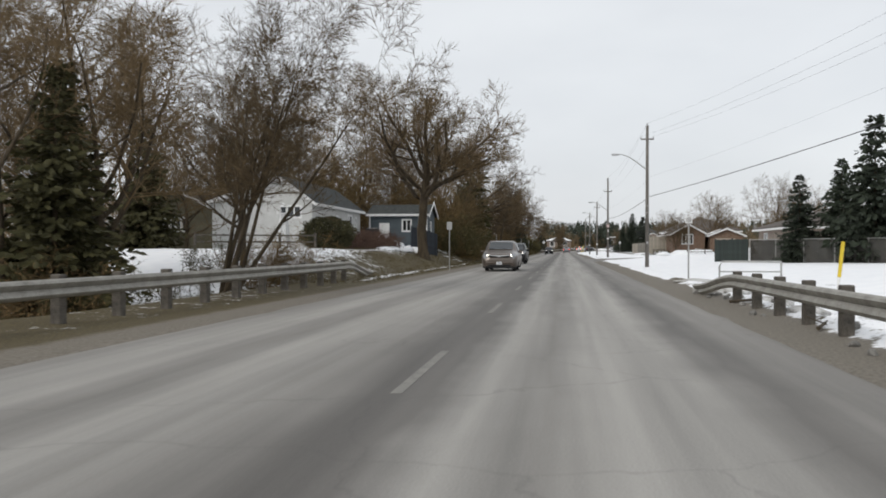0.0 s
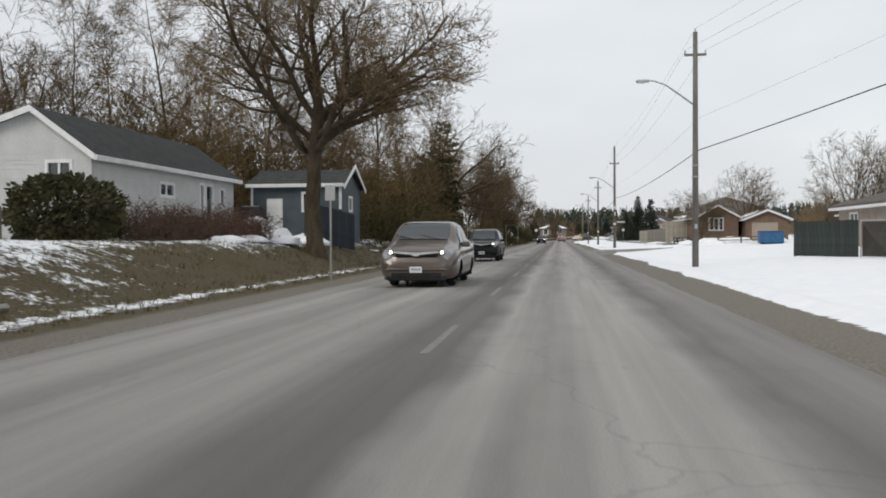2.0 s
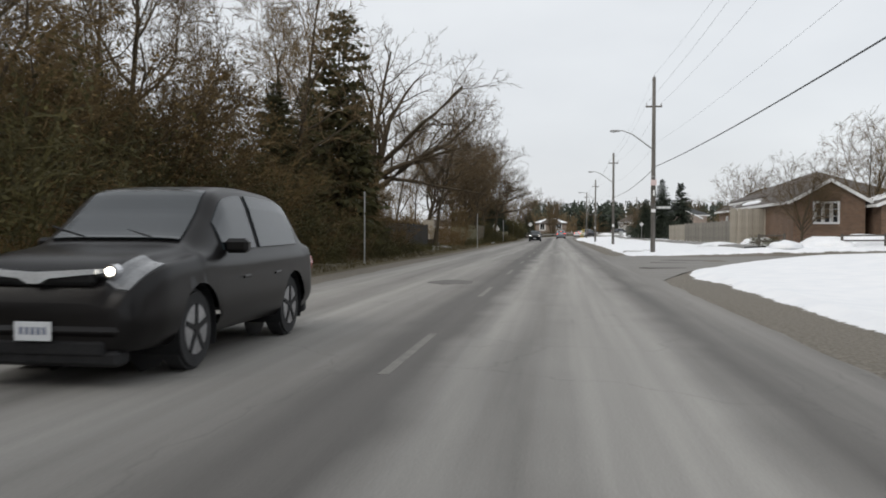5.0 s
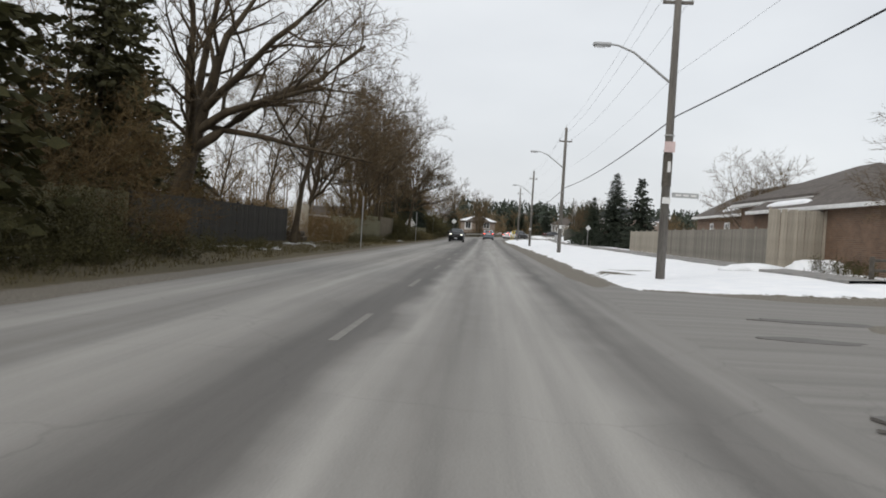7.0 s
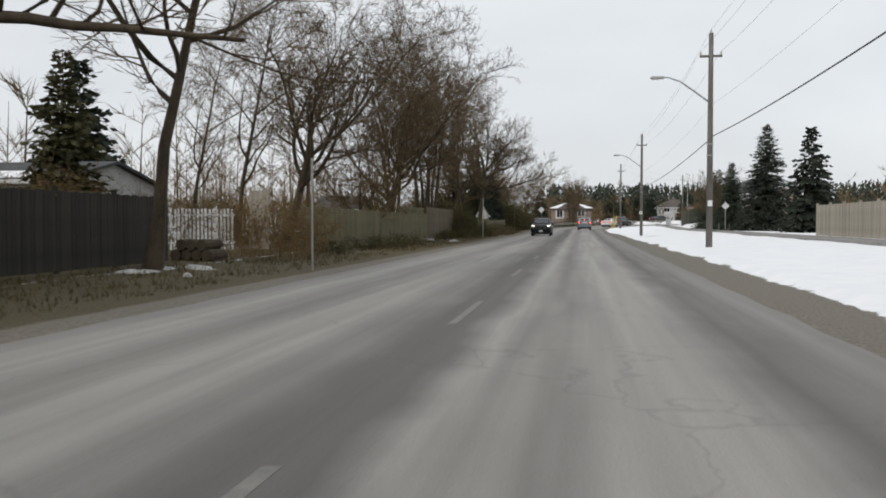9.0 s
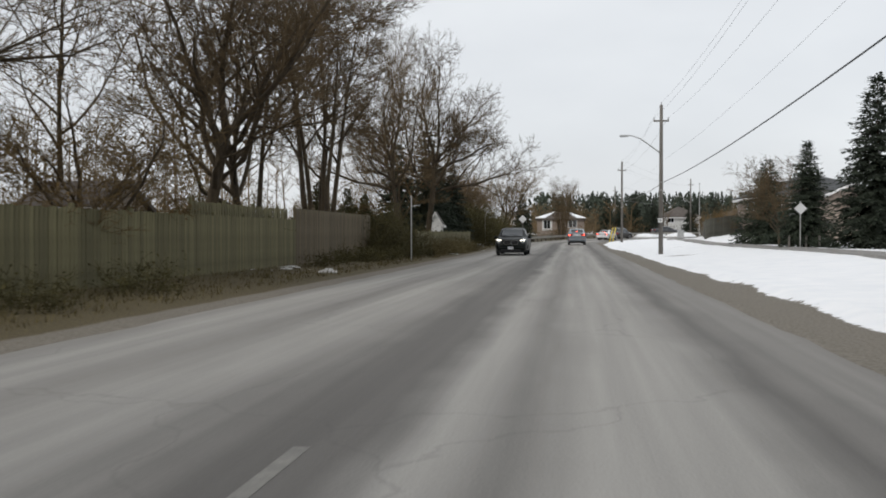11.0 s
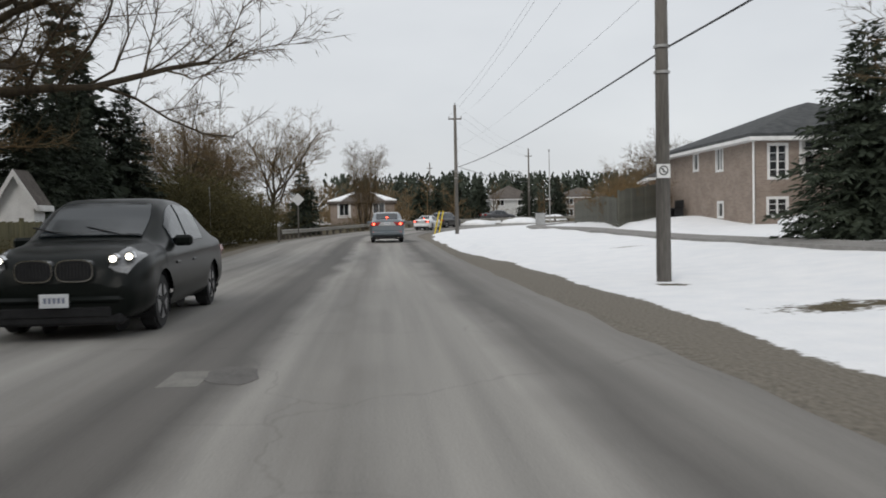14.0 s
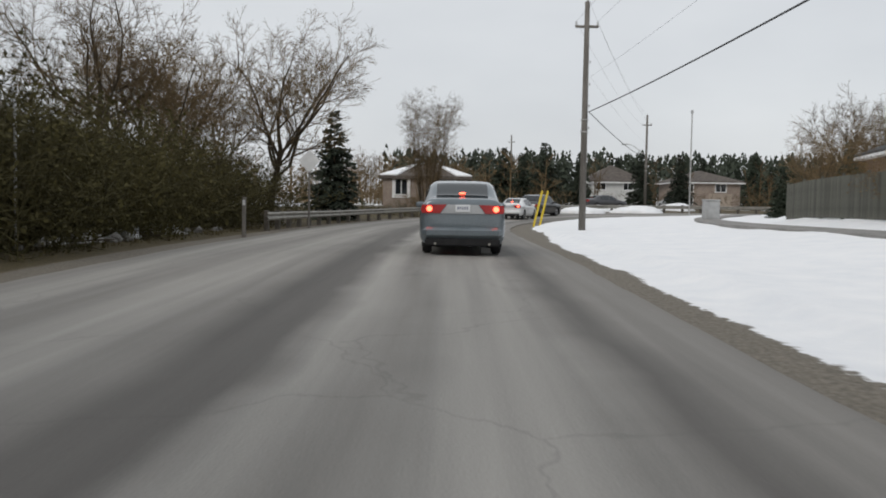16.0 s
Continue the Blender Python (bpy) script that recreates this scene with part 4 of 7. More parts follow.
def conifer(seed, height, wide, mat, name="spruce_tree", label="dark green spruce tree with drooping boughs", droop=0.25, base=0.06, group="evergreen trees", fine=False, coarse=False, taper=0.85):
    rng = random.Random(seed)
    t = thing(name, (0, 0, 0), label, "tree", group)
    part("trunk", rod((0, 0, -0.2), (0, 0, height * 0.97), height * 0.016, 0.01, 8), BARK, t)
    verts, faces = [], []

    def leaf(p, way, side, length, width):
        b = len(verts)
        tip = p + way * length
        mid = p + way * length * 0.55
        verts.extend((p, mid - side * width * 0.5, tip, mid + side * width * 0.5))
        faces.append((b, b + 1, b + 2, b + 3))

    z = base * height
    while z < height * 0.985:
        f = 1 - z / height
        thick = 1.7 if coarse else 1.0
        reach = wide * (f ** taper) * rng.uniform(0.78, 1.12) + 0.12
        count = max(5, int((8 if fine else 5) + (11 if fine else 8) * f))
        for k in range(count):
            a = rng.uniform(0, 2 * math.pi)
            r = reach * rng.uniform(0.65, 1.08)
            out = Vector((math.cos(a), math.sin(a), -droop * rng.uniform(0.3, 1.6) * (0.4 + f) + 0.25 * (1 - f))).normalized()
            start = Vector((0, 0, z + rng.uniform(-0.1, 0.1)))
            n = max(3, int(r / (0.10 if fine else 0.2 * thick)))
            for i in range(n):
                s = (i + 0.6) / n
                p = start + out * r * s + Vector((0, 0, -0.22 * droop * r * s * s))
                side = Vector((-math.sin(a), math.cos(a), rng.gauss(0, 0.35))).normalized()
                for sg in (-1, 1):
                    way = (out * rng.uniform(0.5, 0.9) + side * sg * rng.uniform(0.5, 0.9) + Vector((0, 0, rng.uniform(-0.45, 0.1)))).normalized()
                    leaf(p, way, out.cross(way).normalized() if rng.random() < 0.5 else Vector((0, 0, 1)).cross(way).normalized(), rng.uniform(0.26, 0.5) * (0.6 + 0.5 * f) * (0.85 if fine else min(1.5, 0.6 + wide * 0.35)), rng.uniform(0.05, 0.09) if fine else thick * rng.uniform(0.15, 0.27))
            leaf(start + out * r * 0.9, out, Vector((-math.sin(a), math.cos(a), 0)), 0.35, 0.14)
        z += thick * rng.uniform(0.13, 0.22) * (0.62 if fine else 0.7 + 0.06 * height)
    part("crown", data_mesh("crown", verts, faces, mat), mat, t)
    return t


def place(ob, x, y, turn=0.0, size=1.0, tall=1.0, sink=0.0, lean=(0, 0)):
    ob.matrix_basis = pose(x, y, at(x, y) - sink, lean[0], lean[1], turn) @ Matrix.Diagonal((size, size, size * tall, 1))
    return ob


def plant(ob, x, y, turn=0.0, size=1.0, tall=1.0, sink=0.0, lean=(0, 0)):
    return copy_thing(ob, pose(x, y, at(x, y) - sink, lean[0], lean[1], turn) @ Matrix.Diagonal((size, size, size * tall, 1)))


BIG = bare_tree(3, 13.0, 0.34, 0.42, 9, 56, 0.46, crooked=0.17, lift=0.10, fine=(11, 10, 6), twig=0.85, label="huge old bare tree with crooked limbs and clumps of dead leaves", leaves=7000, leaf_mat=TWIG, toward=0.05)
place(BIG, -9.9, 58.6, 0)
KINDS = [bare_tree(11, 11.5, 0.20, 0.2, 7, 50, 0.48, crooked=0.15, lift=0.12, fine=(9, 7, 5), twig=0.9, label="round-crowned bare tree with fine grey-brown twigs"),
         bare_tree(12, 15.0, 0.22, 0.17, 14, 55, 0.29, leader=True, lift=0.10, fine=(7, 5, 3), twig=1.0, twig_r=0.014),
         bare_tree(17, 13.5, 0.24, 0.27, 7, 56, 0.52, crooked=0.2, lift=0.11, fine=(10, 9, 5), twig=0.85, label="broad bare oak with long limbs over the road", toward=0.2),
         bare_tree(21, 16.0, 0.28, 0.16, 14, 48, 0.26, leader=True, lift=0.12, fine=(7, 5, 3), twig=1.0, twig_r=0.014),
         bare_tree(23, 7.5, 0.14, 0.10, 9, 36, 0.50, lift=0.07, crooked=0.07, fine=(8, 6, 5), twig=0.65, twig_r=0.0075, label="slender young bare tree in a snowy yard"),
         bare_tree(27, 13.0, 0.30, 0.21, 7, 44, 0.26, stems=6, splay=0.16, lift=0.05, crooked=0.11, fine=(7, 5, 4), twig=0.85, label="bare tree with several leaning stems"),
         bare_tree(29, 10.5, 0.08, 0.16, 10, 62, 0.40, lift=0.08, fine=(7, 5, 5), label="bushy tree with clinging olive-brown dead leaves", leaves=2600, leaf_mat=DRY_LEAF, crown_mat=DRY_LEAF, twig=0.9),
         bare_tree(37, 7.6, 0.12, 0.10, 6, 13, 0.30, stems=11, splay=0.24, crooked=0.03, lift=0.10, fine=(4, 4, 4), twig=0.8, twig_r=0.007, label="vase-shaped bare tree with many upright stems")]
OAK = bare_tree(19, 14.5, 0.33, 0.30, 9, 60, 0.52, crooked=0.21, lift=0.10, fine=(11, 10, 6), twig=0.85, label="old bare oak with crooked limbs reaching over the road", toward=0.18)
place(OAK, -10.3, 200.8, -12, 0.86, 1.16)
# the great leaning tree behind the dark fence, and the slim one beside it
GREAT = bare_tree(58, 15.0, 0.24, 0.50, 6, 42, 0.50, crooked=0.17, lift=0.09, fine=(8, 6, 4), twig=0.85, label="great old bare tree leaning towards the road", toward=0.45, boughs=((0.95, (0.8, 0.05, 0.02), 8.0, 0.15),))
place(GREAT, -15.9, 130.0, -8, 1.25, lean=(0, 7))
SLIM = bare_tree(52, 14.0, 0.30, 0.20, 13, 62, 0.30, leader=True, crooked=0.14, lift=0.08, fine=(6, 5, 3), twig=0.9, label="slim straight bare tree with thin side branches", boughs=((0.42, (-0.75, 0.1, 0.55), 6.5, 0.10),))
place(SLIM, -10.3, 133.2, 0)
HOMES = [(-16.0, 83.0), (-19.0, 95.0), (-12.6, 168.0), (-22.0, 112.0), (12.7, 195.6), (-21.0, 22.0), (-13.5, 79.0), (-1.5, 272.5)]
for k, (ob, (x, y)) in enumerate(zip(KINDS, HOMES)):
    place(ob, x, y, 0 if k == 2 else 60 * k, 0.88 if k == 4 else 1.0)
rng = random.Random(5)
# trees by the stream, round the yard, and along the wooded side
SPOTS = [(-14.5, 20, 1, 0.9), (-15, 26, 0, 1.05), (-13.8, 35, 0, 0.8), (-18, 30, 1, 1.0), (-23, 37, 3, 1.0), (-17, 14, 3, 0.95), (-26, 47, 1, 1.0), (-31, 57, 3, 1.0), (-27, 66, 0, 1.15), (-20.5, 70, 6, 1.2), (-17.5, 74.5, 6, 1.15), (-28, 60, 6, 1.2), (-22.5, 68, 6, 1.2), (-24, 72, 6, 1.25), (-24, 27, 2, 1.05),
         (-24, 76, 1, 1.05), (-19.5, 79, 3, 1.0), (-14.0, 89, 3, 1.0), (-12.5, 101, 1, 1.0), (-15.5, 112, 1, 1.0),
         (-11.8, 84, 6, 0.95), (-13, 91, 6, 1.05), (-12.4, 98.5, 6, 0.85), (-13.2, 107, 6, 0.9), (-12.2, 160, 6, 0.8),
         (-20, 126, 3, 1.0), (-15, 156, 2, 1.0), (-13.4, 175, 3, 0.95), (-11.9, 179.4, 5, 1.25), (-13.2, 173.6, 0, 1.2),
         (-13.2, 206.2, 0, 0.95), (-14.6, 228, 2, 0.55), (-13.6, 243, 0, 0.85), (-12.4, 247.5, 0, 0.95), (-9.0, 250.0, 2, 0.76), (-19, 236, 3, 0.6), (-12.5, 255, 0, 0.8), (-25, 166, 1, 1.0)]
for x, y, k, s in SPOTS:
    plant(KINDS[k], x, y, rng.uniform(-25, 25) if k == 2 else rng.uniform(0, 360), s * rng.uniform(0.97, 1.04))
for x, y, k, s in ((-25, 82, 1, 1.0), (-29, 74, 3, 1.0), (-33, 84, 1, 1.1), (-37, 70, 3, 1.05), (-30, 92, 3, 1.0), (-22, 88, 0, 1.2), (-24, 98, 1, 1.0), (-41, 60, 1, 1.05), (-37, 50, 3, 1.0), (-18.5, 92, 6, 1.05), (-16.2, 85.5, 6, 1.0), (-11.9, 79.5, 6, 0.72), (-11.8, 86.0, 6, 0.75), (-12.4, 94.5, 6, 0.6), (-12.8, 103.5, 6, 0.8),
                   (-12.6, 186.5, 6, 0.62), (-18.5, 158, 1, 1.0), (-18, 168, 3, 0.9)):
    plant(KINDS[k], x, y, rng.uniform(0, 360), s)
for x, y, s in ((-13.4, 113.5, 0.8), (-13.6, 119.0, 0.8)):  # russet trees behind the dark fence
    plant(KINDS[6], x, y, 47 * y, s)
plant(KINDS[5], -9.8, 23.6, -20, 0.62, lean=(0, 24))  # slender stems that lean over the guardrail
plant(OAK, -11.4, 195.6, 150, 0.8, 1.2)
plant(OAK, -12.4, 237.0, 80, 0.64)
# bare trees on the snowy side and beyond the bend
for x, y, k, s in [(16.4, 142.5, 4, 1.2), (14.5, 116.8, 4, 0.98), (25, 152, 4, 1.0), (30, 128, 4, 1.1), (24.2, 90.0, 4, 1.2), (20.9, 90.5, 4, 1.4), (19.6, 121.0, 4, 1.45), (31, 78, 4, 1.1), 
                   (30, 271.2, 0, 0.92), (22.5, 258, 4, 1.0), (26.0, 254, 4, 1.15), (33, 273, 4, 1.1), (38, 264, 4, 1.1), (-10, 301, 0, 0.6), (-22, 291, 0, 0.6)]:
    plant(KINDS[k], x, y, rng.uniform(0, 360), s)

SHRUBS = [shrub(31, 3.4, 1.5, 28, BRUSH, twigs=34, leaves=24), shrub(32, 2.6, 1.5, 28, OLIVE, label="dense olive-brown roadside brush", twigs=30, leaves=34), shrub(33, 4.8, 1.9, 30, BRUSH, twigs=42, leaves=34),
          shrub(34, 1.4, 1.1, 26, OLIVE, label="low tangled dead weeds", twigs=22, leaves=14), shrub(35, 4.2, 1.8, 28, OLIVE, label="tall dense dark olive thicket", twigs=30, leaves=64)]
STALKS = shrub(36, 1.5, 1.5, 60, DEAD_GRASS, label="pale dry stalks at the verge", twigs=24, leaves=4)
place(STALKS, -8.4, 205.0, 0)
for k, (ob, x, y) in enumerate(zip(SHRUBS, (-10.5, -11.0, -11.5, -9.0, -11.8), (78.0, 108.0, 85.0, 112.0, 81.0))):
    place(ob, x, y, 30 * k)
for k in range(44):  # the brown thicket beyond the blue shed
    y = rng.uniform(75, 101)
    plant(SHRUBS[rng.choice((4, 4, 2, 4)) if y < 92 else 4], rng.uniform(-15.5, -10.3) - (2.6 if y > 97 else 0), y, rng.uniform(0, 360), rng.uniform(0.9, 1.35))
for k in range(15):  # the dense growth past it
    y = rng.uniform(101, 117)
    plant(SHRUBS[rng.choice((1, 1, 4))], rng.uniform(-17, -12.8), y, rng.uniform(0, 360), rng.uniform(0.8, 1.15))
for x, y in ((-13.4, 112.4), (-13.9, 117.0), (-13.3, 121.8), (-14.0, 124.6), (-13.6, 127.5), (-13.8, 131.0), (-14.2, 134.5), (-13.4, 138.5)):
    plant(SHRUBS[2], x, y, 61 * y, 0.95 if y < 126 else 0.8)
for x, y, s in ((-10.4, 221.4, 1.2), (-9.9, 223.2, 1.1), (-10.3, 225.0, 1.2), (-10.0, 227.2, 1.1), (-10.6, 229.0, 1.2), (-10.1, 231.0, 1.15), (-10.5, 233.5, 1.1), (-9.9, 236.0, 1.05)):  # the near face of the hedge
    plant(SHRUBS[4], x, y, 83 * y, s)
for x, y, k, s in ((-9.9, 139.6, 2, 0.62), (-10.1, 141.6, 2, 0.7), (-10.3, 143.6, 0, 0.85)):  # brown bushes before the fence
    plant(SHRUBS[k], x, y, 70 * y, s)
for k in range(18):  # brush along the wooded side
    y = rng.uniform(150, 178)
    plant(SHRUBS[rng.choice((0, 1, 4))], rng.uniform(-17, -13.8), y, rng.uniform(0, 360), rng.uniform(0.8, 1.2))
for k in range(20):  # dark hedge before the board fence
    y = rng.uniform(183, 193)
    plant(SHRUBS[rng.choice((1, 4, 4))], rng.uniform(-13.2, -10.2), y, rng.uniform(0, 360), rng.uniform(0.85, 1.05))
for k in range(9):
    plant(SHRUBS[3], rng.uniform(-9.3, -8.7), rng.uniform(176, 190), rng.uniform(0, 360), rng.uniform(0.7, 1.1))
for k in range(8):  # behind the board fence
    plant(SHRUBS[4], rng.uniform(-15.5, -12.6), rng.uniform(192, 216), rng.uniform(0, 360), rng.uniform(0.85, 1.1))
for k in range(22):  # low growth at the verge
    y = rng.uniform(104, 238)
    plant(SHRUBS[3], rng.uniform(-10.0, -8.6), y, rng.uniform(0, 360), rng.uniform(0.5, 0.9))
for k in range(38):  # the dense olive hedge before the bend
    y = 221 + 29 * (k + rng.random()) / 38
    plant(SHRUBS[4], rng.uniform(-12.6, -9.7) + 0.9 * max(0, y - 238) / 12, y, rng.uniform(0, 360), rng.uniform(0.98, 1.2) * (1.34 - 0.26 * min(1, (y - 221) / 24)))
for k in range(13):  # low brush creeping out to the verge
    plant(SHRUBS[1 if k % 3 else 0], rng.uniform(-9.7, -8.8), 76.5 + 1.9 * k + rng.uniform(-0.5, 0.5), rng.uniform(0, 360), rng.uniform(0.5, 0.75))
for k in range(14):  # scrub on the stream bank
    y = rng.uniform(10, 34)
    plant(SHRUBS[rng.choice((1, 0))], rng.uniform(-16, -10.2), y, rng.uniform(0, 360), rng.uniform(0.6, 0.9))
for k in range(12):  # brush behind the far fences
    plant(SHRUBS[rng.choice((0, 2))], rng.uniform(24.5, 31), rng.uniform(243, 258), rng.uniform(0, 360), rng.uniform(0.7, 0.95))

for x, y, k, s in ((-10.2, 102.2, 4, 0.85), (-10.4, 104.8, 4, 0.8), (-10.1, 107.2, 1, 0.9), (-10.5, 109.5, 4, 0.75), (-10.2, 111.8, 2, 0.7), (-10.4, 114.0, 0, 0.85), (-13.9, 76.0, 2, 1.3), (-16.5, 75.0, 2, 1.35), (-19.0, 76.5, 2, 1.3), (-21.5, 74.0, 2, 1.3), (-24.0, 72.0, 2, 1.35), (-26.5, 69.5, 2, 1.3), (-12.2, 72.6, 0, 0.9), (-9.9, 184.5, 1, 0.9), (-10.3, 187.0, 4, 0.7), (-9.8, 189.0, 1, 0.8)):  # brown brush that half hides the fences and fills the wood's edge
    plant(SHRUBS[k], x, y, 57 * y, s)
for x, y, s in ((14.2, 227.5, 0.75), (15.4, 229.0, 0.8), (15.0, 232.0, 0.75), (16.2, 235.0, 0.8), (17.0, 238.5, 0.8), (14.6, 225.6, 0.7)):
    plant(SHRUBS[2], x, y, 41 * y, s)
for x, y in ((-8.6, 192.5), (-8.4, 195.0), (-8.5, 197.5), (-8.3, 200.0), (-8.5, 202.5)):  # pale dry stalks before the low fence
    plant(STALKS, x, y, 31 * y, 1.0)
for x, y, s in ((12.9, 114.6, 0.5), (16.2, 114.4, 0.6), (18.0, 115.3, 0.55), (12.9, 118.8, 0.7), (13.4, 121.5, 0.8)):  # low bushes in the front garden
    plant(SHRUBS[3], x, y, 50 * x, s)

SPRUCE = [conifer(41, 8.4, 2.5, NEEDLE), conifer(42, 8.2, 2.7, NEEDLE), conifer(43, 5.9, 2.9, NEEDLE, fine=True), conifer(45, 8.2, 2.5, NEEDLE, fine=True)]
place(SPRUCE[0], 33.0, 108.0, 0, 1.2)
place(SPRUCE[1], 18.8, 62.0, 0, 0.86)
plant(SPRUCE[0], 16.3, 63.0, 90, 0.62)
plant(SPRUCE[0], 19.6, 58.0, 200, 0.95)
plant(SPRUCE[1], -17.0, 50.0, 60, 0.16)  # a knee-high spruce beside the bungalow
place(SPRUCE[2], 13.4, 202.2)
place(SPRUCE[3], 14.0, 182.5)
plant(SPRUCE[1], 15.6, 176.0, 130, 1.02)
plant(SPRUCE[3], 12.4, 188.2, 250, 0.70)
plant(SPRUCE[3], -10.8, 217.4, 40, 0.88)
plant(SPRUCE[2], -11.6, 212.0, 200, 1.05)
plant(SPRUCE[3], -11.6, 209.0, 20, 0.85)
plant(SPRUCE[1], -11.8, 214.6, 310, 0.95)
plant(SPRUCE[0], -12.9, 216.6, 80, 1.05)
plant(SPRUCE[1], -11.0, 219.6, 150, 0.55)
plant(SPRUCE[0], -14.0, 208.0, 100, 0.85)
FINE_CEDAR = conifer(46, 10.0, 2.9, CEDAR, "cedar_tree", "olive-green cedar tree close to the verge", droop=0.1, base=0.02, fine=True)
place(FINE_CEDAR, -12.2, 98.5, 0, 0.78)
COLUMN = conifer(48, 12.0, 2.2, CEDAR, "cedar_tree", "tall ragged dark cedar over the brush", droop=0.12, base=0.08, taper=0.32)
place(COLUMN, -10.9, 104.2, 0)
plant(COLUMN, -12.8, 100.2, 200, 0.62)
plant(COLUMN, -13.7, 117.3, 80, 0.92)
plant(COLUMN, -14.6, 121.6, 310, 0.85)
plant(FINE_CEDAR, -13.2, 106.5, 130, 1.2)
CEDARS = conifer(44, 10.0, 2.9, CEDAR, "cedar_tree", "olive-green cedar tree among bare trees", droop=0.1, base=0.02)
place(CEDARS, -16.5, 26.0, 0, 0.85)
plant(CEDARS, -11.4, 92.6, 70, 0.5)
plant(CEDARS, -20.6, 145.5, 20, 0.95)
plant(CEDARS, -14.0, 89.0, 250, 0.6)
for x, y, s in [(19.5, 256, 0.42), (24, 264, 0.42), (27.5, 265, 0.5), (24.5, 60, 0.8), (26, 66, 0.7), (36, 112, 1.0)]:
    plant(SPRUCE[rng.randint(0, 1)], x, y, rng.uniform(0, 360), s)
for x, y, s in [(-6.8, 258.5, 0.66), (-29.0, 160, 1.5)]:
    plant(SPRUCE[rng.randint(0, 1)], x, y, rng.uniform(0, 360), s)
for x, y, s in [(-13.6, 21.0, 0.85), (-14.5, 188.5, 0.5), (-12.2, 189.5, 0.42), (-11.4, 186.5, 0.40), (-11.6, 183.5, 0.42), (-12.4, 181.0, 0.45), (-25, 48, 0.95), (-24.0, 80, 0.8), (-19.5, 77, 0.72), (-17.5, 103, 0.7), (-16, 110, 0.9), (-14.5, 115, 0.8)]:
    plant(CEDARS, x, y, rng.uniform(0, 360), s)
FAR_SPRUCE = conifer(47, 8.4, 2.6, NEEDLE, label="dark spruce tree on the far rise", coarse=True)
place(FAR_SPRUCE, 44.0, 330.0, 0, 0.9)
for k in range(18):  # the dark wood on the far rise
    plant(FAR_SPRUCE, rng.uniform(8, 70), rng.uniform(318, 342), rng.uniform(0, 360), rng.uniform(0.7, 1.1))


def far_woods(name, count, x0, x1, y0, y1, tall, mat, label, leaves=70, thin=0.28):
    """Many small distant trees in one mesh."""
    r = random.Random(77)
    verts, faces = [], []
    for k in range(count):
        x, y = r.uniform(x0, x1), r.uniform(y0, y1)
        z, h = at(x, y) - 0.3, tall * r.uniform(0.82, 1.08)
        for i in range(leaves):
            f = (i + 0.5) / leaves
            a, w = r.uniform(0, 2 * math.pi), h * thin * (1 - f) ** 0.8 * r.uniform(0.35, 1.0)
            c, s2 = math.cos(a), math.sin(a)
            b = len(verts)
            zz, size = z + h * (0.04 + 0.96 * f), 0.35 + h * 0.085 * (1 - 0.6 * f)
            verts += [(x + c * w * 0.3, y + s2 * w * 0.3, zz + size * 0.5), (x + c * w + s2 * size * 0.5, y + s2 * w - c * size * 0.5, zz - size * 0.3), (x + c * w * 1.1, y + s2 * w * 1.1, zz - size * 0.6), (x + c * w - s2 * size * 0.5, y + s2 * w + c * size * 0.5, zz - size * 0.3)]
            faces.append((b, b + 1, b + 2, b + 3))
    tagged(new(name, data_mesh(name, verts, faces, mat)), label, "woods", kind="stuff")


far_woods("far_conifers", 1500, -10, 260, 336, 440, 8.6, NEEDLE, "dark conifer wood on the far ridge", 26, 0.40)


def far_bare_woods(name, count, x0, x1, y0, y1, tall, label, seed, brush=True):
    """Many distant leafless trees over low brush, in one mesh."""
    r, rs = random.Random(seed), np.random.RandomState(seed)
    lines, roots, ways, sizes = [], [], [], []
    for k in range(count):
        x, y = r.uniform(x0, x1), r.uniform(y0, y1)
        h = tall * r.uniform(0.6, 1.15)
        root = Vector((x, y, at(x, y) - 0.3))
        top = root + Vector((r.gauss(0, 0.4), r.gauss(0, 0.4), h))
        lines.append([(root, 0.13), (root.lerp(top, 0.5), 0.08), (top, 0.02)])
        for i in range(9):
            f = r.uniform(0.15, 0.95)
            p = root.lerp(top, f)
            a = r.uniform(0, 2 * math.pi)
            way = Vector((math.cos(a), math.sin(a), r.uniform(0.5, 1.4))).normalized()
            q = p + way * h * 0.36 * (1.1 - 0.6 * f)
            lines.append([(p, 0.035), (q, 0.012)])
            for j in range(12):
                roots.append(p.lerp(q, r.uniform(0.25, 1.0)))
                ways.append((way + Vector((r.gauss(0, 0.6), r.gauss(0, 0.6), r.gauss(0.2, 0.4)))).normalized())
                sizes.append(h * r.uniform(0.08, 0.18))
        for j in range(70 if brush else 0):
            d = Vector((r.gauss(0, 2.4), r.gauss(0, 2.4), r.uniform(0, tall * 0.28)))
            roots.append(Vector((x + d.x, y + d.y, at(x, y) + d.z)))
            ways.append(Vector((r.gauss(0, 0.7), r.gauss(0, 0.7), 1)).normalized())
            sizes.append(r.uniform(0.1, 0.24) * tall)
    v, f = tube(lines, 3)
    v, f = [tuple(p) for p in v], [tuple(q) for q in f]
    v2, f2 = slivers(np.array(roots), np.array(ways), np.array(sizes), rs, 0.03)
    b = len(v)
    tagged(new(name, data_mesh(name, v + v2, f + [[i + b for i in q] for q in f2], TWIG)), label, "woods", kind="stuff")


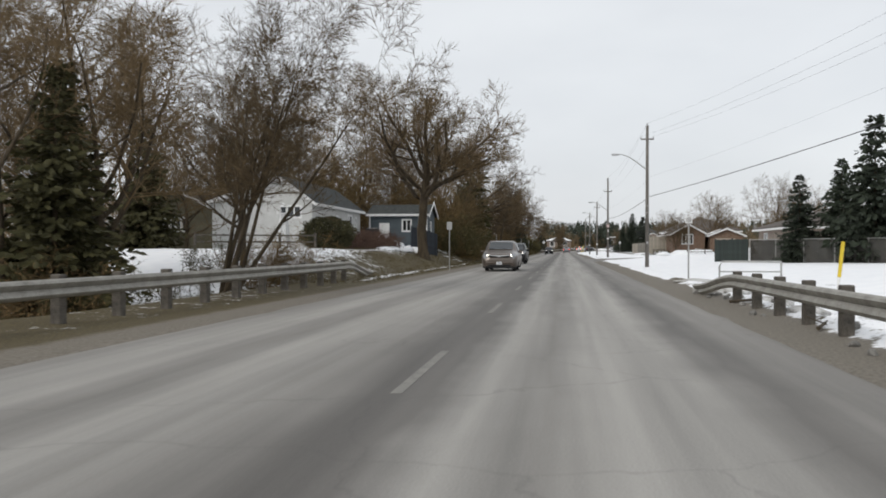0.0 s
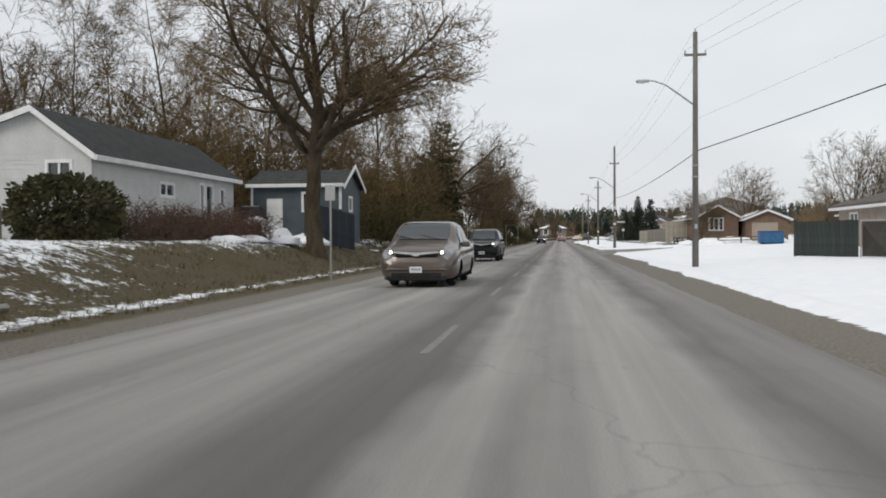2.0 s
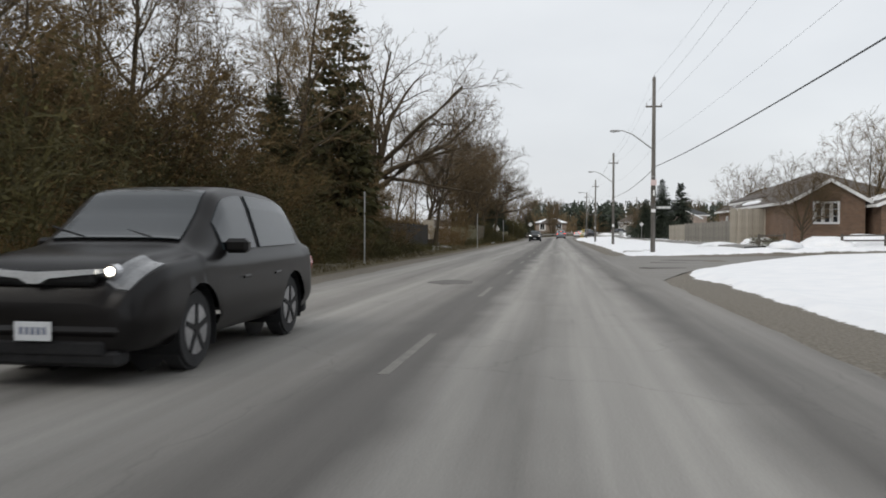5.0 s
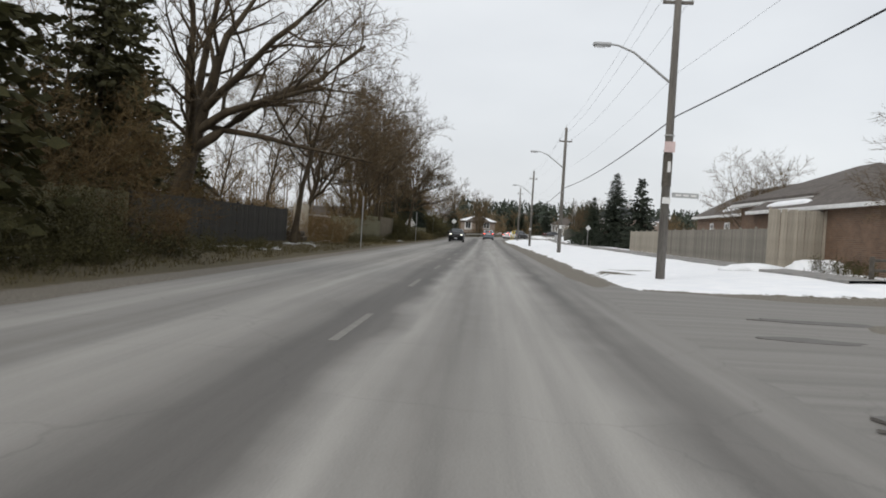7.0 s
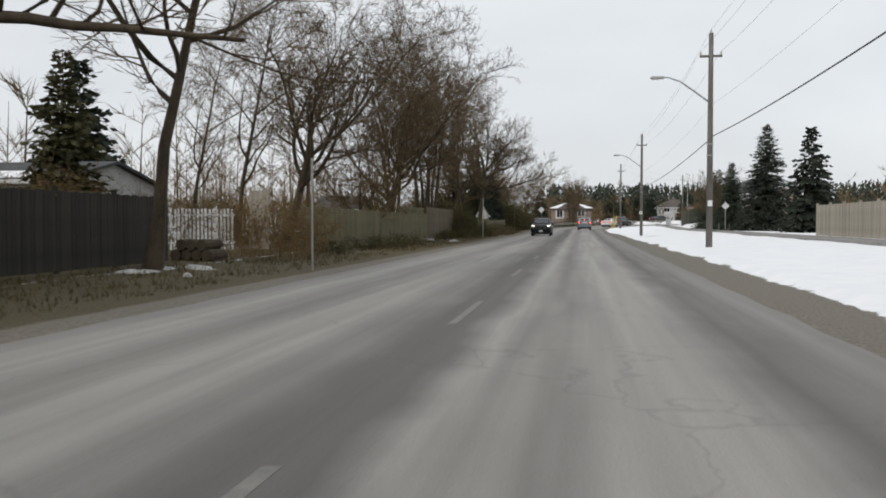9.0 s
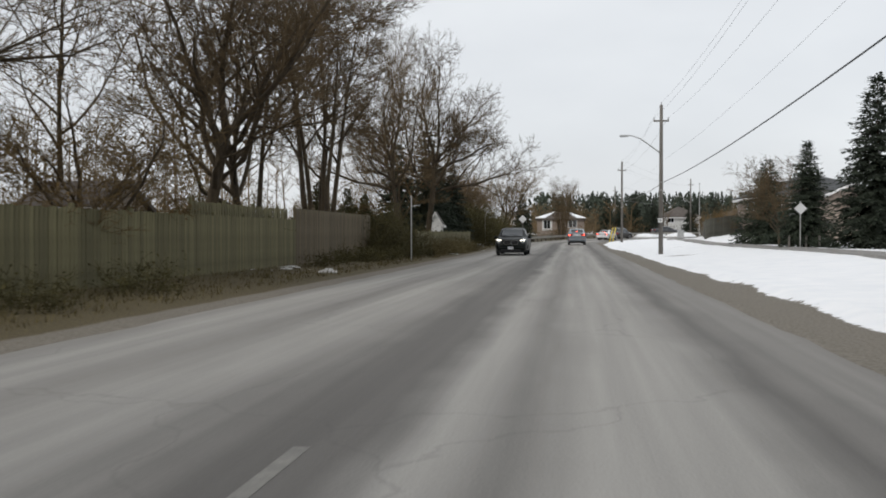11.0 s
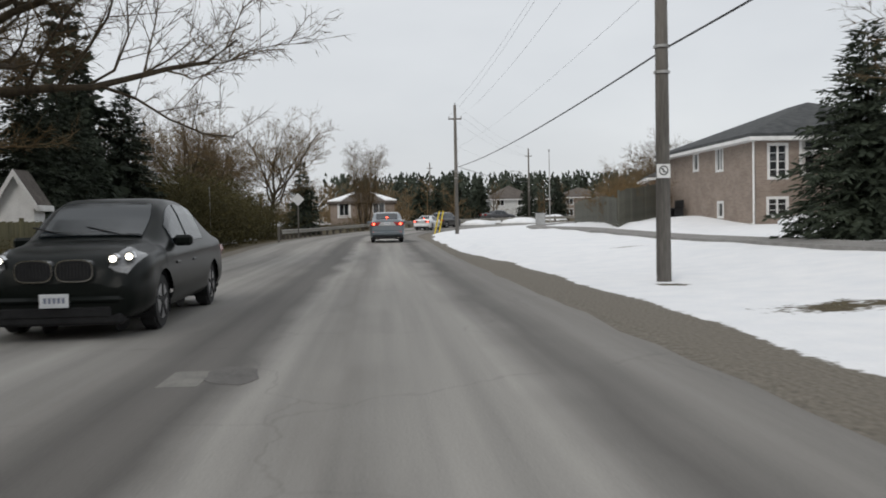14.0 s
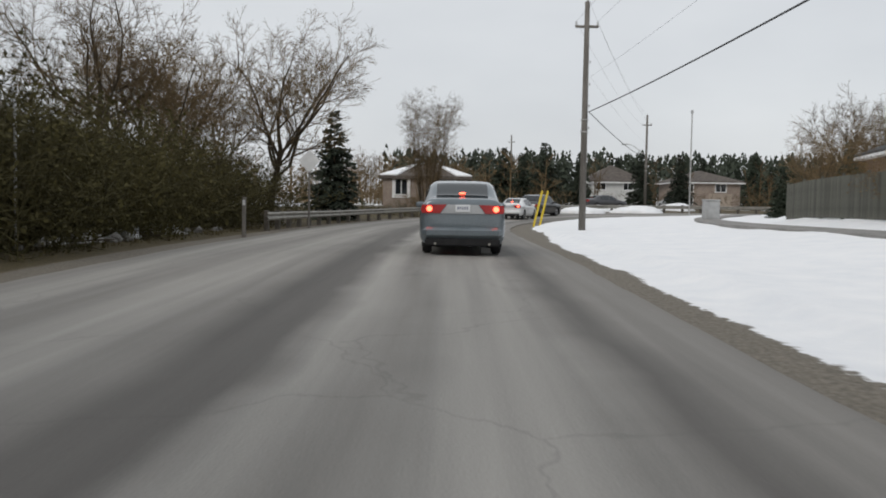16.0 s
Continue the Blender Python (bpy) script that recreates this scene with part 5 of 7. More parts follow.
far_bare_woods("far_thicket", 230, 42, 105, 60, 290, 7.5, "grey-brown bare wood behind the houses", 5)
far_bare_woods("far_grove", 300, -75, -30, 30, 260, 11.5, "grey-brown bare wood beyond the gardens", 6)
far_bare_woods("far_ridge_brush", 160, -10, 150, 300, 345, 5.5, "grey-brown bare scrub under the far ridge", 8)
far_bare_woods("far_hillside", 160, -45, 14, 296, 350, 5.6, "brown bare wood on the hill past the bend", 7)
for x, y, s in [(6.5, 304, 0.95), (9, 308, 0.9), (12, 312, 0.8), (15.0, 303, 0.62), (21.5, 301, 0.6), (26, 302, 0.62)]:
    plant(SPRUCE[rng.randint(0, 1)], x, y, rng.uniform(0, 360), s)


def grass_verge(name, x0, x1, y0, y1, count, mat, label, tall=0.3):
    """Loose tufts of dead blades."""
    r = random.Random(91)
    verts, faces = [], []
    for k in range(count):
        x, y = r.uniform(x0, x1), r.uniform(y0, y1)
        z = at(x, y) - 0.02
        for i in range(4):
            a, h = r.uniform(0, 2 * math.pi), tall * r.uniform(0.4, 1.1)
            c, s2 = math.cos(a), math.sin(a)
            b = len(verts)
            px, py = x + r.gauss(0, 0.07), y + r.gauss(0, 0.07)
            verts += [(px - s2 * 0.012, py + c * 0.008, z), (px + s2 * 0.012, py - c * 0.008, z), (px + c * h * 0.6, py + s2 * h * 0.6, z + h)]
            faces.append((b, b + 1, b + 2))
    tagged(new(name, data_mesh(name, verts, faces, mat)), label, "grass", kind="stuff")


grass_verge("dead_grass", -12.5, -7.2, 30, 245, 12000, DEAD_GRASS, "tufts of dead straw-coloured grass on the verge", 0.17)


# ---- houses ----
def wall_mesh(name, length, tall, thick, holes, mat):
    """A wall along +x with its outer face at y = 0; holes are (x0, x1, z0, z1)."""
    bm = bmesh.new()
    cuts = sorted({0.0, length, *(v for h in holes for v in h[:2])})
    for a, b in zip(cuts, cuts[1:]):
        mid = (a + b) / 2
        inside = sorted((h for h in holes if h[0] < mid < h[1]), key=lambda h: h[2])
        z = -0.4
        for h in inside:
            add_box(bm, a, b, 0, thick, z, h[2])
            z = h[3]
        add_box(bm, a, b, 0, thick, z, tall)
    bmesh.ops.remove_doubles(bm, verts=bm.verts, dist=0.0005)
    return mesh_of(name, bm, mat)


def window_parts(parent, m, x0, x1, z0, z1, lights=2, frame=None, bars=0, name="window", curtain=False):
    """A framed window in a hole of a wall whose pose is m; lights side by side."""
    bm = bmesh.new()
    w, mullions = 0.07, []
    for a, b, c, d in ((x0 - 0.06, x1 + 0.06, z0 - 0.07, z0 + w - 0.02), (x0 - 0.06, x1 + 0.06, z1 - w + 0.02, z1 + 0.07), (x0 - 0.06, x0 + w - 0.02, z0 + w - 0.02, z1 - w + 0.02), (x1 - w + 0.02, x1 + 0.06, z0 + w - 0.02, z1 - w + 0.02)):
        add_box(bm, a, b, -0.035, 0.08, c, d)
    for k in range(1, lights):
        x = x0 + (x1 - x0) * k / lights
        mullions.append(box(x - 0.035, x + 0.035, -0.01, 0.08, z0 + w - 0.02, z1 - w + 0.02))
    fr = part(name, bm, frame or WHITE_PAINT, parent)
    fr.matrix_basis = m
    for mull in mullions:
        part("mullion", mull, frame or WHITE_PAINT, fr)
    for k in range(lights):
        a, b = x0 + (x1 - x0) * k / lights, x0 + (x1 - x0) * (k + 1) / lights
        part("pane", box(a + 0.03, b - 0.03, 0.05, 0.065, z0 + 0.04, z1 - 0.04), WINDOW_GLASS, fr)
        for i in range(1, bars + 1):
            z = z0 + (z1 - z0) * i / (bars + 1)
            part("glazing_bar", box(a + 0.035, b - 0.035, 0.03, 0.05, z - 0.014, z + 0.014), WHITE_PAINT, fr)
        if curtain:
            part("curtain", box(a + 0.03, a + (b - a) * 0.36, 0.03, 0.049, z0 + 0.05, z1 - 0.05), CURTAIN, fr)
    return fr


def door_parts(parent, m, x0, x1, z1, mat, name="door", panels=2):
    bm = box(x0, x1, 0.03, 0.09, 0.0, z1, 0.01)
    d = part(name, bm, mat, parent)
    d.matrix_basis = m
    for k in range(panels):
        a, b = z1 * (0.08 + 0.9 * k / panels), z1 * (0.9 * (k + 1) / panels)
        part("door_panel", box(x0 + 0.12, x1 - 0.12, 0.015, 0.032, a, b, 0.006), mat, d)
    part("door_handle", rod((x1 - 0.1, 0.0, 1.0), (x1 - 0.1, 0.035, 1.0), 0.03, None, 8), STEEL, d)
    return d


def slab(corners, thick):
    """A sloping slab from four upper corners."""
    bm = bmesh.new()
    top = [bm.verts.new(c) for c in corners]
    low = [bm.verts.new((c[0], c[1], c[2] - thick)) for c in corners]
    bm.faces.new(top), bm.faces.new(low[::-1])
    for i in range(4):
        j = (i + 1) % 4
        bm.faces.new((top[j], top[i], low[i], low[j]))
    bmesh.ops.recalc_face_normals(bm, faces=bm.faces)
    return bm


def siding_lines(parent, m, length, tall, step, mat, holes=()):
    """Overlapping boards, one lap a course."""
    bm = bmesh.new()
    z = 0.1
    while z < tall - step * 0.5:
        xs = sorted({0.0, length, *(v for h in holes if h[2] - 0.07 < z + step and h[3] + 0.07 > z for v in (h[0] - 0.06, h[1] + 0.06))})
        for a, b in zip(xs, xs[1:]):
            mid = (a + b) / 2
            if any(h[0] - 0.06 < mid < h[1] + 0.06 and h[2] - 0.07 < z + step and h[3] + 0.07 > z for h in holes):
                continue
            vs = [bm.verts.new(p) for p in ((a, -0.018, z), (b, -0.018, z), (b, -0.004, z + step), (a, -0.004, z + step), (a, -0.003, z), (b, -0.003, z))]
            bm.faces.new(vs[:4]), bm.faces.new((vs[0], vs[4], vs[5], vs[1]))
        z += step
    ob = part("siding", bm, mat, parent)
    ob.matrix_basis = m


def gable_house(name, at_corner, width, depth, tall, ridge, mats, label, turn=0.0, ridge_along="y", front=(), right=(), left=(), back=(), over=0.35, lap=0.0, snow=(), peak=0.5):
    """A house with its near corner at the origin, front wall along x. Openings: (kind, x0, x1, z0, z1, lights, bars).
    peak: where the ridge stands across the width."""
    wall_mat, roof_mat = mats
    h = thing(name, at_corner, label, "house", turn=turn)
    T = 0.2
    poses = {"front": (pose(0, 0, 0), width, front), "right": (pose(width, T, 0, 0, 0, 90), depth - 2 * T, right), "left": (pose(0, depth - T, 0, 0, 0, -90), depth - 2 * T, left), "back": (pose(width, depth, 0, 0, 0, 180), width, back)}
    for side, (m, length, holes) in poses.items():
        cut = [(o[1], o[2], o[3], o[4]) for o in holes]
        w = part("wall", wall_mesh("wall", length, tall, T, cut, wall_mat), wall_mat, h)
        w.matrix_basis = m
        if lap:
            siding_lines(h, m, length, tall, lap, wall_mat, cut)
        for kind, x0, x1, z0, z1, lights, bars in holes:
            if kind == "door":
                door_parts(h, m, x0, x1, z1, WHITE_PAINT)
            elif kind == "garage":
                d = door_parts(h, m, x0, x1, z1, DOOR_TAN, "garage_door", 4)
            else:
                window_parts(h, m, x0, x1, z0, z1, lights, bars=bars, curtain=kind == "curtained")
    e = over
    if ridge_along == "y":
        mid = width * peak
        for y0, y1 in ((0, T), (depth - T, depth)):
            part("gable", prism([(0, tall), (width, tall), (mid, ridge)], y0, y1), wall_mat, h)
        zl, zr, zt = tall - e * (ridge - tall) / mid + 0.12, tall - e * (ridge - tall) / (width - mid) + 0.12, ridge + 0.12
        roofs = [[(-e, -e, zl), (mid, -e, zt), (mid, depth + e, zt), (-e, depth + e, zl)], [(mid, -e, zt), (width + e, -e, zr), (width + e, depth + e, zr), (mid, depth + e, zt)]]
        rakes = [((-e, -e - 0.025, zl + 0.005), (mid, -e - 0.025, zt + 0.005)), ((mid, -e - 0.025, zt + 0.005), (width + e, -e - 0.025, zr + 0.005))]
        eaves = [(-e - 0.03, -e, zl - 0.12), (width + e + 0.03, -e, zr - 0.12)]
        for a, b in rakes:
            bm = bmesh.new()
            vs = [bm.verts.new(v) for v in (a, b, (b[0], b[1], b[2] - 0.22), (a[0], a[1], a[2] - 0.22))]
            vs2 = [bm.verts.new((v.co.x, v.co.y + 0.024, v.co.z)) for v in vs]
            bm.faces.new(vs), bm.faces.new(vs2[::-1])
            for i in range(4):
                bm.faces.new((vs[i], vs[i - 1], vs2[i - 1], vs2[i]))
            bmesh.ops.recalc_face_normals(bm, faces=bm.faces)
            part("rake_board", bm, WHITE_PAINT, h)
        for x, y, z in eaves:
            part("gutter", box(x - 0.05, x + 0.05, -e, depth + e, z - 0.08, z + 0.1, 0.02), WHITE_PAINT, h)
    else:
        for x0, x1 in ((0, T), (width - T, width)):
            bm = prism([(0, tall), (depth, tall), (depth / 2, ridge)], x0, x1)
            bmesh.ops.transform(bm, matrix=Matrix(((0, 1, 0, 0), (1, 0, 0, 0), (0, 0, 1, 0), (0, 0, 0, 1))), verts=bm.verts)
            bmesh.ops.recalc_face_normals(bm, faces=bm.faces)
            part("gable", bm, wall_mat, h)
        k = (ridge - tall) / (depth / 2)
        roofs = [[(-e, -e, tall - e * k + 0.12), (width + e, -e, tall - e * k + 0.12), (width + e, depth / 2, ridge + 0.12), (-e, depth / 2, ridge + 0.12)],
                 [(-e, depth / 2, ridge + 0.12), (width + e, depth / 2, ridge + 0.12), (width + e, depth + e, tall - e * k + 0.12), (-e, depth + e, tall - e * k + 0.12)]]
        part("gutter", box(-e, width + e, -e - 0.09, -e + 0.02, tall - e * k - 0.08, tall - e * k + 0.1, 0.02), WHITE_PAINT, h)
    for r in roofs:
        part("roof", slab(r, 0.14), roof_mat, h)
    for n, (face, u0, u1, v0, v1) in enumerate(snow):
        a, b, c, d = (Vector(v) for v in roofs[face])
        bm = bmesh.new()
        rim, rr = [], random.Random(n + 9)
        for i in range(14):
            t = 2 * math.pi * i / 14
            u, v = (u0 + u1) / 2 + (u1 - u0) / 2 * math.copysign(abs(math.cos(t)) ** 0.5, math.cos(t)) * rr.uniform(0.8, 1), (v0 + v1) / 2 + (v1 - v0) / 2 * math.copysign(abs(math.sin(t)) ** 0.5, math.sin(t)) * rr.uniform(0.8, 1)
            p = a.lerp(b, u).lerp(d.lerp(c, u), v)
            rim.append(p)
        low = [bm.verts.new(p + Vector((0, 0, 0.004))) for p in rim]
        mid = sum(rim, Vector()) / len(rim)
        top = [bm.verts.new(p.lerp(mid, 0.12) + Vector((0, 0, 0.09))) for p in rim]
        bm.faces.new(top)
        for i in range(14):
            bm.faces.new((low[i - 1], low[i], top[i], top[i - 1]))
        bmesh.ops.recalc_face_normals(bm, faces=bm.faces)
        part("roof_snow", bm, SNOW, h)
    return h


def hip_house(name, at_corner, width, depth, tall, ridge, mats, label, turn=0.0, front=(), left=(), right=(), over=0.5, snow=False, trim=None):
    wall_mat, roof_mat = mats
    h = thing(name, at_corner, label, "house", turn=turn)
    T = 0.2
    for m, length, holes in ((pose(0, 0, 0), width, front), (pose(width, T, 0, 0, 0, 90), depth - 2 * T, right), (pose(0, depth - T, 0, 0, 0, -90), depth - 2 * T, left), (pose(width, depth, 0, 0, 0, 180), width, ())):
        cut = [(o[1], o[2], o[3], o[4]) for o in holes]
        part("wall", wall_mesh("wall", length, tall, T, cut, wall_mat), wall_mat, h).matrix_basis = m
        for kind, x0, x1, z0, z1, lights, bars in holes:
            if kind == "door":
                door_parts(h, m, x0, x1, z1, WHITE_PAINT)
            elif kind == "garage":
                door_parts(h, m, x0, x1, z1, DOOR_TAN, "garage_door", 4)
            else:
                window_parts(h, m, x0, x1, z0, z1, lights, bars=bars, curtain=kind == "curtained")
    e = over
    half = min(width, depth) / 2
    if width >= depth:
        r0, r1 = (half, depth / 2), (width - half, depth / 2)
    else:
        r0, r1 = (width / 2, half), (width / 2, depth - half)
    z0 = tall + 0.05
    c = [(-e, -e, z0), (width + e, -e, z0), (width + e, depth + e, z0), (-e, depth + e, z0)]
    a, b = (*r0, ridge), (*r1, ridge)
    tops = ([c[0], c[1], b, a], [c[1], c[2], b], [c[2], c[3], a, b], [c[3], c[0], a]) if width >= depth else ([c[0], c[1], a], [c[1], c[2], b, a], [c[2], c[3], b], [c[3], c[0], a, b])
    for t in tops:
        bm = bmesh.new()
        up = [bm.verts.new(v) for v in t]
        lo = [bm.verts.new((v[0], v[1], v[2] - 0.14)) for v in t]
        bm.faces.new(up), bm.faces.new(lo[::-1])
        for i in range(len(t)):
            bm.faces.new((up[i - 1], up[i], lo[i], lo[i - 1]))
        bmesh.ops.recalc_face_normals(bm, faces=bm.faces)
        part("roof", bm, roof_mat, h)
    part("soffit", box(-e - 0.02, width + e + 0.02, -e - 0.02, depth + e + 0.02, z0 - 0.3, z0 - 0.142, 0.01), trim or WHITE_PAINT, h)
    if snow:
        for t in (tops[i] for i in ((0, 3) if snow is True else snow)):
            vs = [Vector(v) for v in t]
            mid = sum(vs, Vector()) / len(vs)
            bm = bmesh.new()
            lo = [bm.verts.new(v.lerp(mid, 0.12) + Vector((0, 0, 0.01))) for v in vs]
            up = [bm.verts.new(v.lerp(mid, 0.2) + Vector((0, 0, 0.12))) for v in vs]
            bm.faces.new(up)
            for i in range(len(vs)):
                bm.faces.new((lo[i - 1], lo[i], up[i], up[i - 1]))
            bmesh.ops.recalc_face_normals(bm, faces=bm.faces)
            part("roof_snow", bm, SNOW, h)
    return h


# pale bungalow above the bank
hz = 1.22
gable_house("bungalow", (-22.8, 52.65, hz), 6.7, 12.9, 3.05, 4.56, (SIDING, DARK_SHINGLE), "pale grey sided bungalow with dark shingle roof", lap=0.16, over=0.3, peak=0.688,
            front=[("window", 5.04, 5.95, 2.02, 2.75, 2, 0)],
            right=[("window", 4.85, 6.1, 1.8, 2.32, 2, 0), ("window", 8.75, 9.15, 1.2, 2.5, 1, 0), ("window", 9.35, 10.1, 0.4, 2.5, 1, 0), ("window", 11.0, 11.5, 1.6, 2.4, 1, 0)])
# blue shed with a gabled end
sh = gable_house("garden_shed", (-15.6, 66.8, 1.3), 4.6, 4.2, 2.7, 3.45, (BLUE_SIDING, DARK_SHINGLE), "slate-blue garden shed with white trim and door", ridge_along="x", lap=0.18, over=0.25,
                 front=[("door", 0.75, 1.6, 0.0, 2.0, 1, 0), ("window", 2.65, 3.35, 1.35, 2.25, 2, 0)], right=[("window", 1.5, 2.2, 1.4, 2.1, 1, 0)])
for x in (0.0, 4.6):
    part("corner_board", box(x - 0.06, x + 0.06, -0.04, 0.06, 0, 2.7), WHITE_PAINT, sh)
for y0, y1, z0, z1 in ((-0.28, 2.1, 2.52, 3.72), (2.1, 4.48, 3.72, 2.52)):
    bm = bmesh.new()
    vs = [bm.verts.new(p) for p in ((4.86, y0, z0 + 0.1), (4.86, y1, z1 + 0.1), (4.86, y1, z1 - 0.1), (4.86, y0, z0 - 0.1), (4.90, y0, z0 + 0.1), (4.90, y1, z1 + 0.1), (4.90, y1, z1 - 0.1), (4.90, y0, z0 - 0.1))]
    for q in ((0, 1, 2, 3), (4, 7, 6, 5), (0, 4, 5, 1), (3, 2, 6, 7), (1, 5, 6, 2), (0, 3, 7, 4)):
        bm.faces.new([vs[i] for i in q])
    bmesh.ops.recalc_face_normals(bm, faces=bm.faces)
    part("rake_board", bm, WHITE_PAINT, sh)
# brick houses at the side street
bz = at(17, 118) - 0.02
gable_house("brick_house", (14.3, 117.8, bz), 4.2, 17.0, 2.75, 3.95, (RED_BRICK, BROWN_SHINGLE), "red brick bungalow wing with a white three-light window", front=[("curtained", 1.2, 2.65, 1.35, 2.6, 3, 2)], snow=((0, 0.1, 0.3, 0.55, 0.9),), over=0.3)
gable_house("brick_house", (19.0, 116.6, bz), 4.2, 15.0, 2.5, 3.35, (RED_BRICK, BROWN_SHINGLE), "red brick garage wing under a low snowy gable", front=[("garage", 0.6, 3.2, 0.0, 2.1, 1, 0)], snow=((0, 0.2, 0.9, 0.1, 0.3), (1, 0.1, 0.7, 0.1, 0.25)), over=0.35)
hip_house("brick_house", (15.5, 129, bz), 9.5, 12, 3.4, 5.6, (RED_BRICK, BROWN_SHINGLE), "long brick bungalow with a brown hipped roof")
hip_house("bungalow", (18.2, 72.5, at(22, 75)), 11.0, 12.0, 2.6, 4.5, (TAN_BRICK, BROWN_SHINGLE), "low bungalow with brown roof behind a dark fence", front=[("window", 3, 4.4, 1.0, 2.1, 2, 0)], left=[("window", 2, 3.4, 1.0, 2.1, 2, 0)])
gable_house("garage", (30.0, 114.5, at(32, 116)), 8.0, 8.0, 2.7, 4.2, (RED_BRICK, BROWN_SHINGLE), "brick garage with a white door", left=[("garage", 1.6, 4.6, 0.0, 2.2, 1, 0)], snow=((0, 0.1, 0.9, 0.3, 0.6),))
gable_house("bungalow", (17.5, 146, at(20, 150)), 8, 14, 3.0, 5.2, (RED_BRICK, BROWN_SHINGLE), "brick bungalow with brown roof behind the board fence", left=[("window", 8, 9.2, 1.2, 2.3, 2, 0), ("window", 4, 4.8, 1.2, 2.3, 1, 0)], snow=((0, 0.1, 0.5, 0.3, 0.6),))
# two-storey tan house
tz = at(17, 218) - 0.27
hip_house("tan_house", (15.84, 214.5, tz), 9.5, 11.3, 3.75, 5.75, (TAN_BRICK, SHINGLE), "tan brick house with white windows and a grey hipped roof",
          front=[("window", 0.55, 1.35, 1.95, 3.35, 2, 3), ("window", 0.5, 1.35, 0.35, 1.1, 2, 2), ("curtained", 1.95, 3.2, 2.1, 3.6, 2, 3)],
          left=[("window", 6.95, 7.7, 2.5, 3.52, 2, 0), ("window", 4.1, 4.7, 2.68, 3.5, 1, 0), ("window", 7.1, 7.7, 0.35, 1.02, 1, 0)], over=0.45)
ds = thing("downspout", (15.72, 214.46, tz), "white downspout at the corner of the tan house", "downspout")
part("pipe", rod((0, 0, 0.0), (0, 0, 3.5), 0.045, None, 8), WHITE_PAINT, ds)
part("elbow", rod((0, 0, 3.5), (-0.3, -0.28, 3.72), 0.045, None, 8), WHITE_PAINT, ds)
part("shoe", rod((0, 0, 0.06), (-0.2, -0.1, 0.0), 0.045, None, 8), WHITE_PAINT, ds)
gb = thing("garden_bench", (15.3, 222.8, at(15.3, 222.8)), "dark bench against the tan brick wall", "bench")
part("seat", box(-0.22, 0.22, -0.6, 0.6, 0.40, 0.46, 0.01), DARK_PLASTIC, gb)
part("backrest", box(0.2, 0.26, -0.6, 0.6, 0.46, 0.85, 0.01), DARK_PLASTIC, gb)
for y in (-0.52, 0.52):
    part("leg", box(-0.2, 0.24, y - 0.05, y + 0.05, -0.05, 0.40, 0.01), DARK_PLASTIC, gb)
gable_house("garage", (18.3, 207.6, tz), 4.8, 6.8, 3.1, 4.2, (TAN_BRICK, SHINGLE), "tan brick garage wing with a wide door", front=[("garage", 0.7, 3.6, 0.0, 2.1, 1, 0), ("window", 2.2, 2.7, 2.45, 2.95, 1, 1)], over=0.35)
# houses round the bend
ez = at(-2, 285) - 0.05
wall_top, ridge_top = 3.9 - ez, 5.1 - ez
ct = hip_house("cottage", (-5.8, 284.3, ez), 7.8, 6.0, wall_top, ridge_top, (TAN_BRICK, BROWN_SHINGLE), "tan brick cottage with old snow on its roof corners", front=[("window", 1.1, 2.25, wall_top - 1.7, wall_top - 0.25, 2, 0), ("window", 5.2, 6.6, wall_top - 1.5, wall_top - 0.25, 2, 0)], over=0.3, trim=BROWN_SHINGLE)
for tip, foot, top in (((-0.28, -0.28), (1.3, -0.28), (3.0, 3.0)), ((8.08, -0.28), (6.7, -0.28), (4.8, 3.0))):
    bm = bmesh.new()
    z0 = wall_top + 0.05
    corners = [(*tip, z0), (*foot, z0), (*top, ridge_top), (tip[0], 3.0, z0)]
    low = [bm.verts.new((x, y, z + 0.01)) for x, y, z in corners]
    up = [bm.verts.new((x, y, z + 0.13)) for x, y, z in corners]
    for i in range(4):
        bm.faces.new((low[i - 1], low[i], up[i], up[i - 1]))
    bm.faces.new(up[:3]), bm.faces.new((up[0], up[2], up[3]))
    bmesh.ops.recalc_face_normals(bm, faces=bm.faces)
    part("roof_snow", bm, SNOW, ct)
wc = thing("window_casing", (-5.8, 284.3, ez), "broad white window casing on the tan cottage", "window casing")
for nm, x0, x1, z0, z1 in (("side_board", 0.85, 1.05, wall_top - 1.85, wall_top - 0.2), ("side_board", 2.3, 2.5, wall_top - 1.85, wall_top - 0.2), ("sill_board", 0.85, 2.5, wall_top - 1.98, wall_top - 1.85)):
    part(nm, box(x0, x1, -0.075, -0.037, z0, z1, 0.005), WHITE_PAINT, wc)
for k, x in enumerate((-13.0, -11.2, -9.4, -7.6, -5.8, -4.0, -2.4)):  # low hedge behind the rail
    plant(SHRUBS[1], x, 268.0 + 0.8 * (k % 3), x * 77, 0.62)
for x in (-2.0, -0.9, 0.2, 1.2):
    plant(SHRUBS[0], x, 277.5, x * 100, 0.85)
hip_house("far_house", (29.4, 316, at(33, 318)), 8.2, 9, 3.6, 5.2, (TAN_BRICK, BROWN_SHINGLE), "distant two-storey tan house with a brown roof", front=[("window", 1, 2.2, 2.3, 3.3, 2, 0), ("window", 5, 6.4, 2.3, 3.3, 2, 0), ("garage", 4.2, 7.2, 0, 2.1, 1, 0), ("window", 1, 2.2, 0.6, 1.6, 2, 0)])
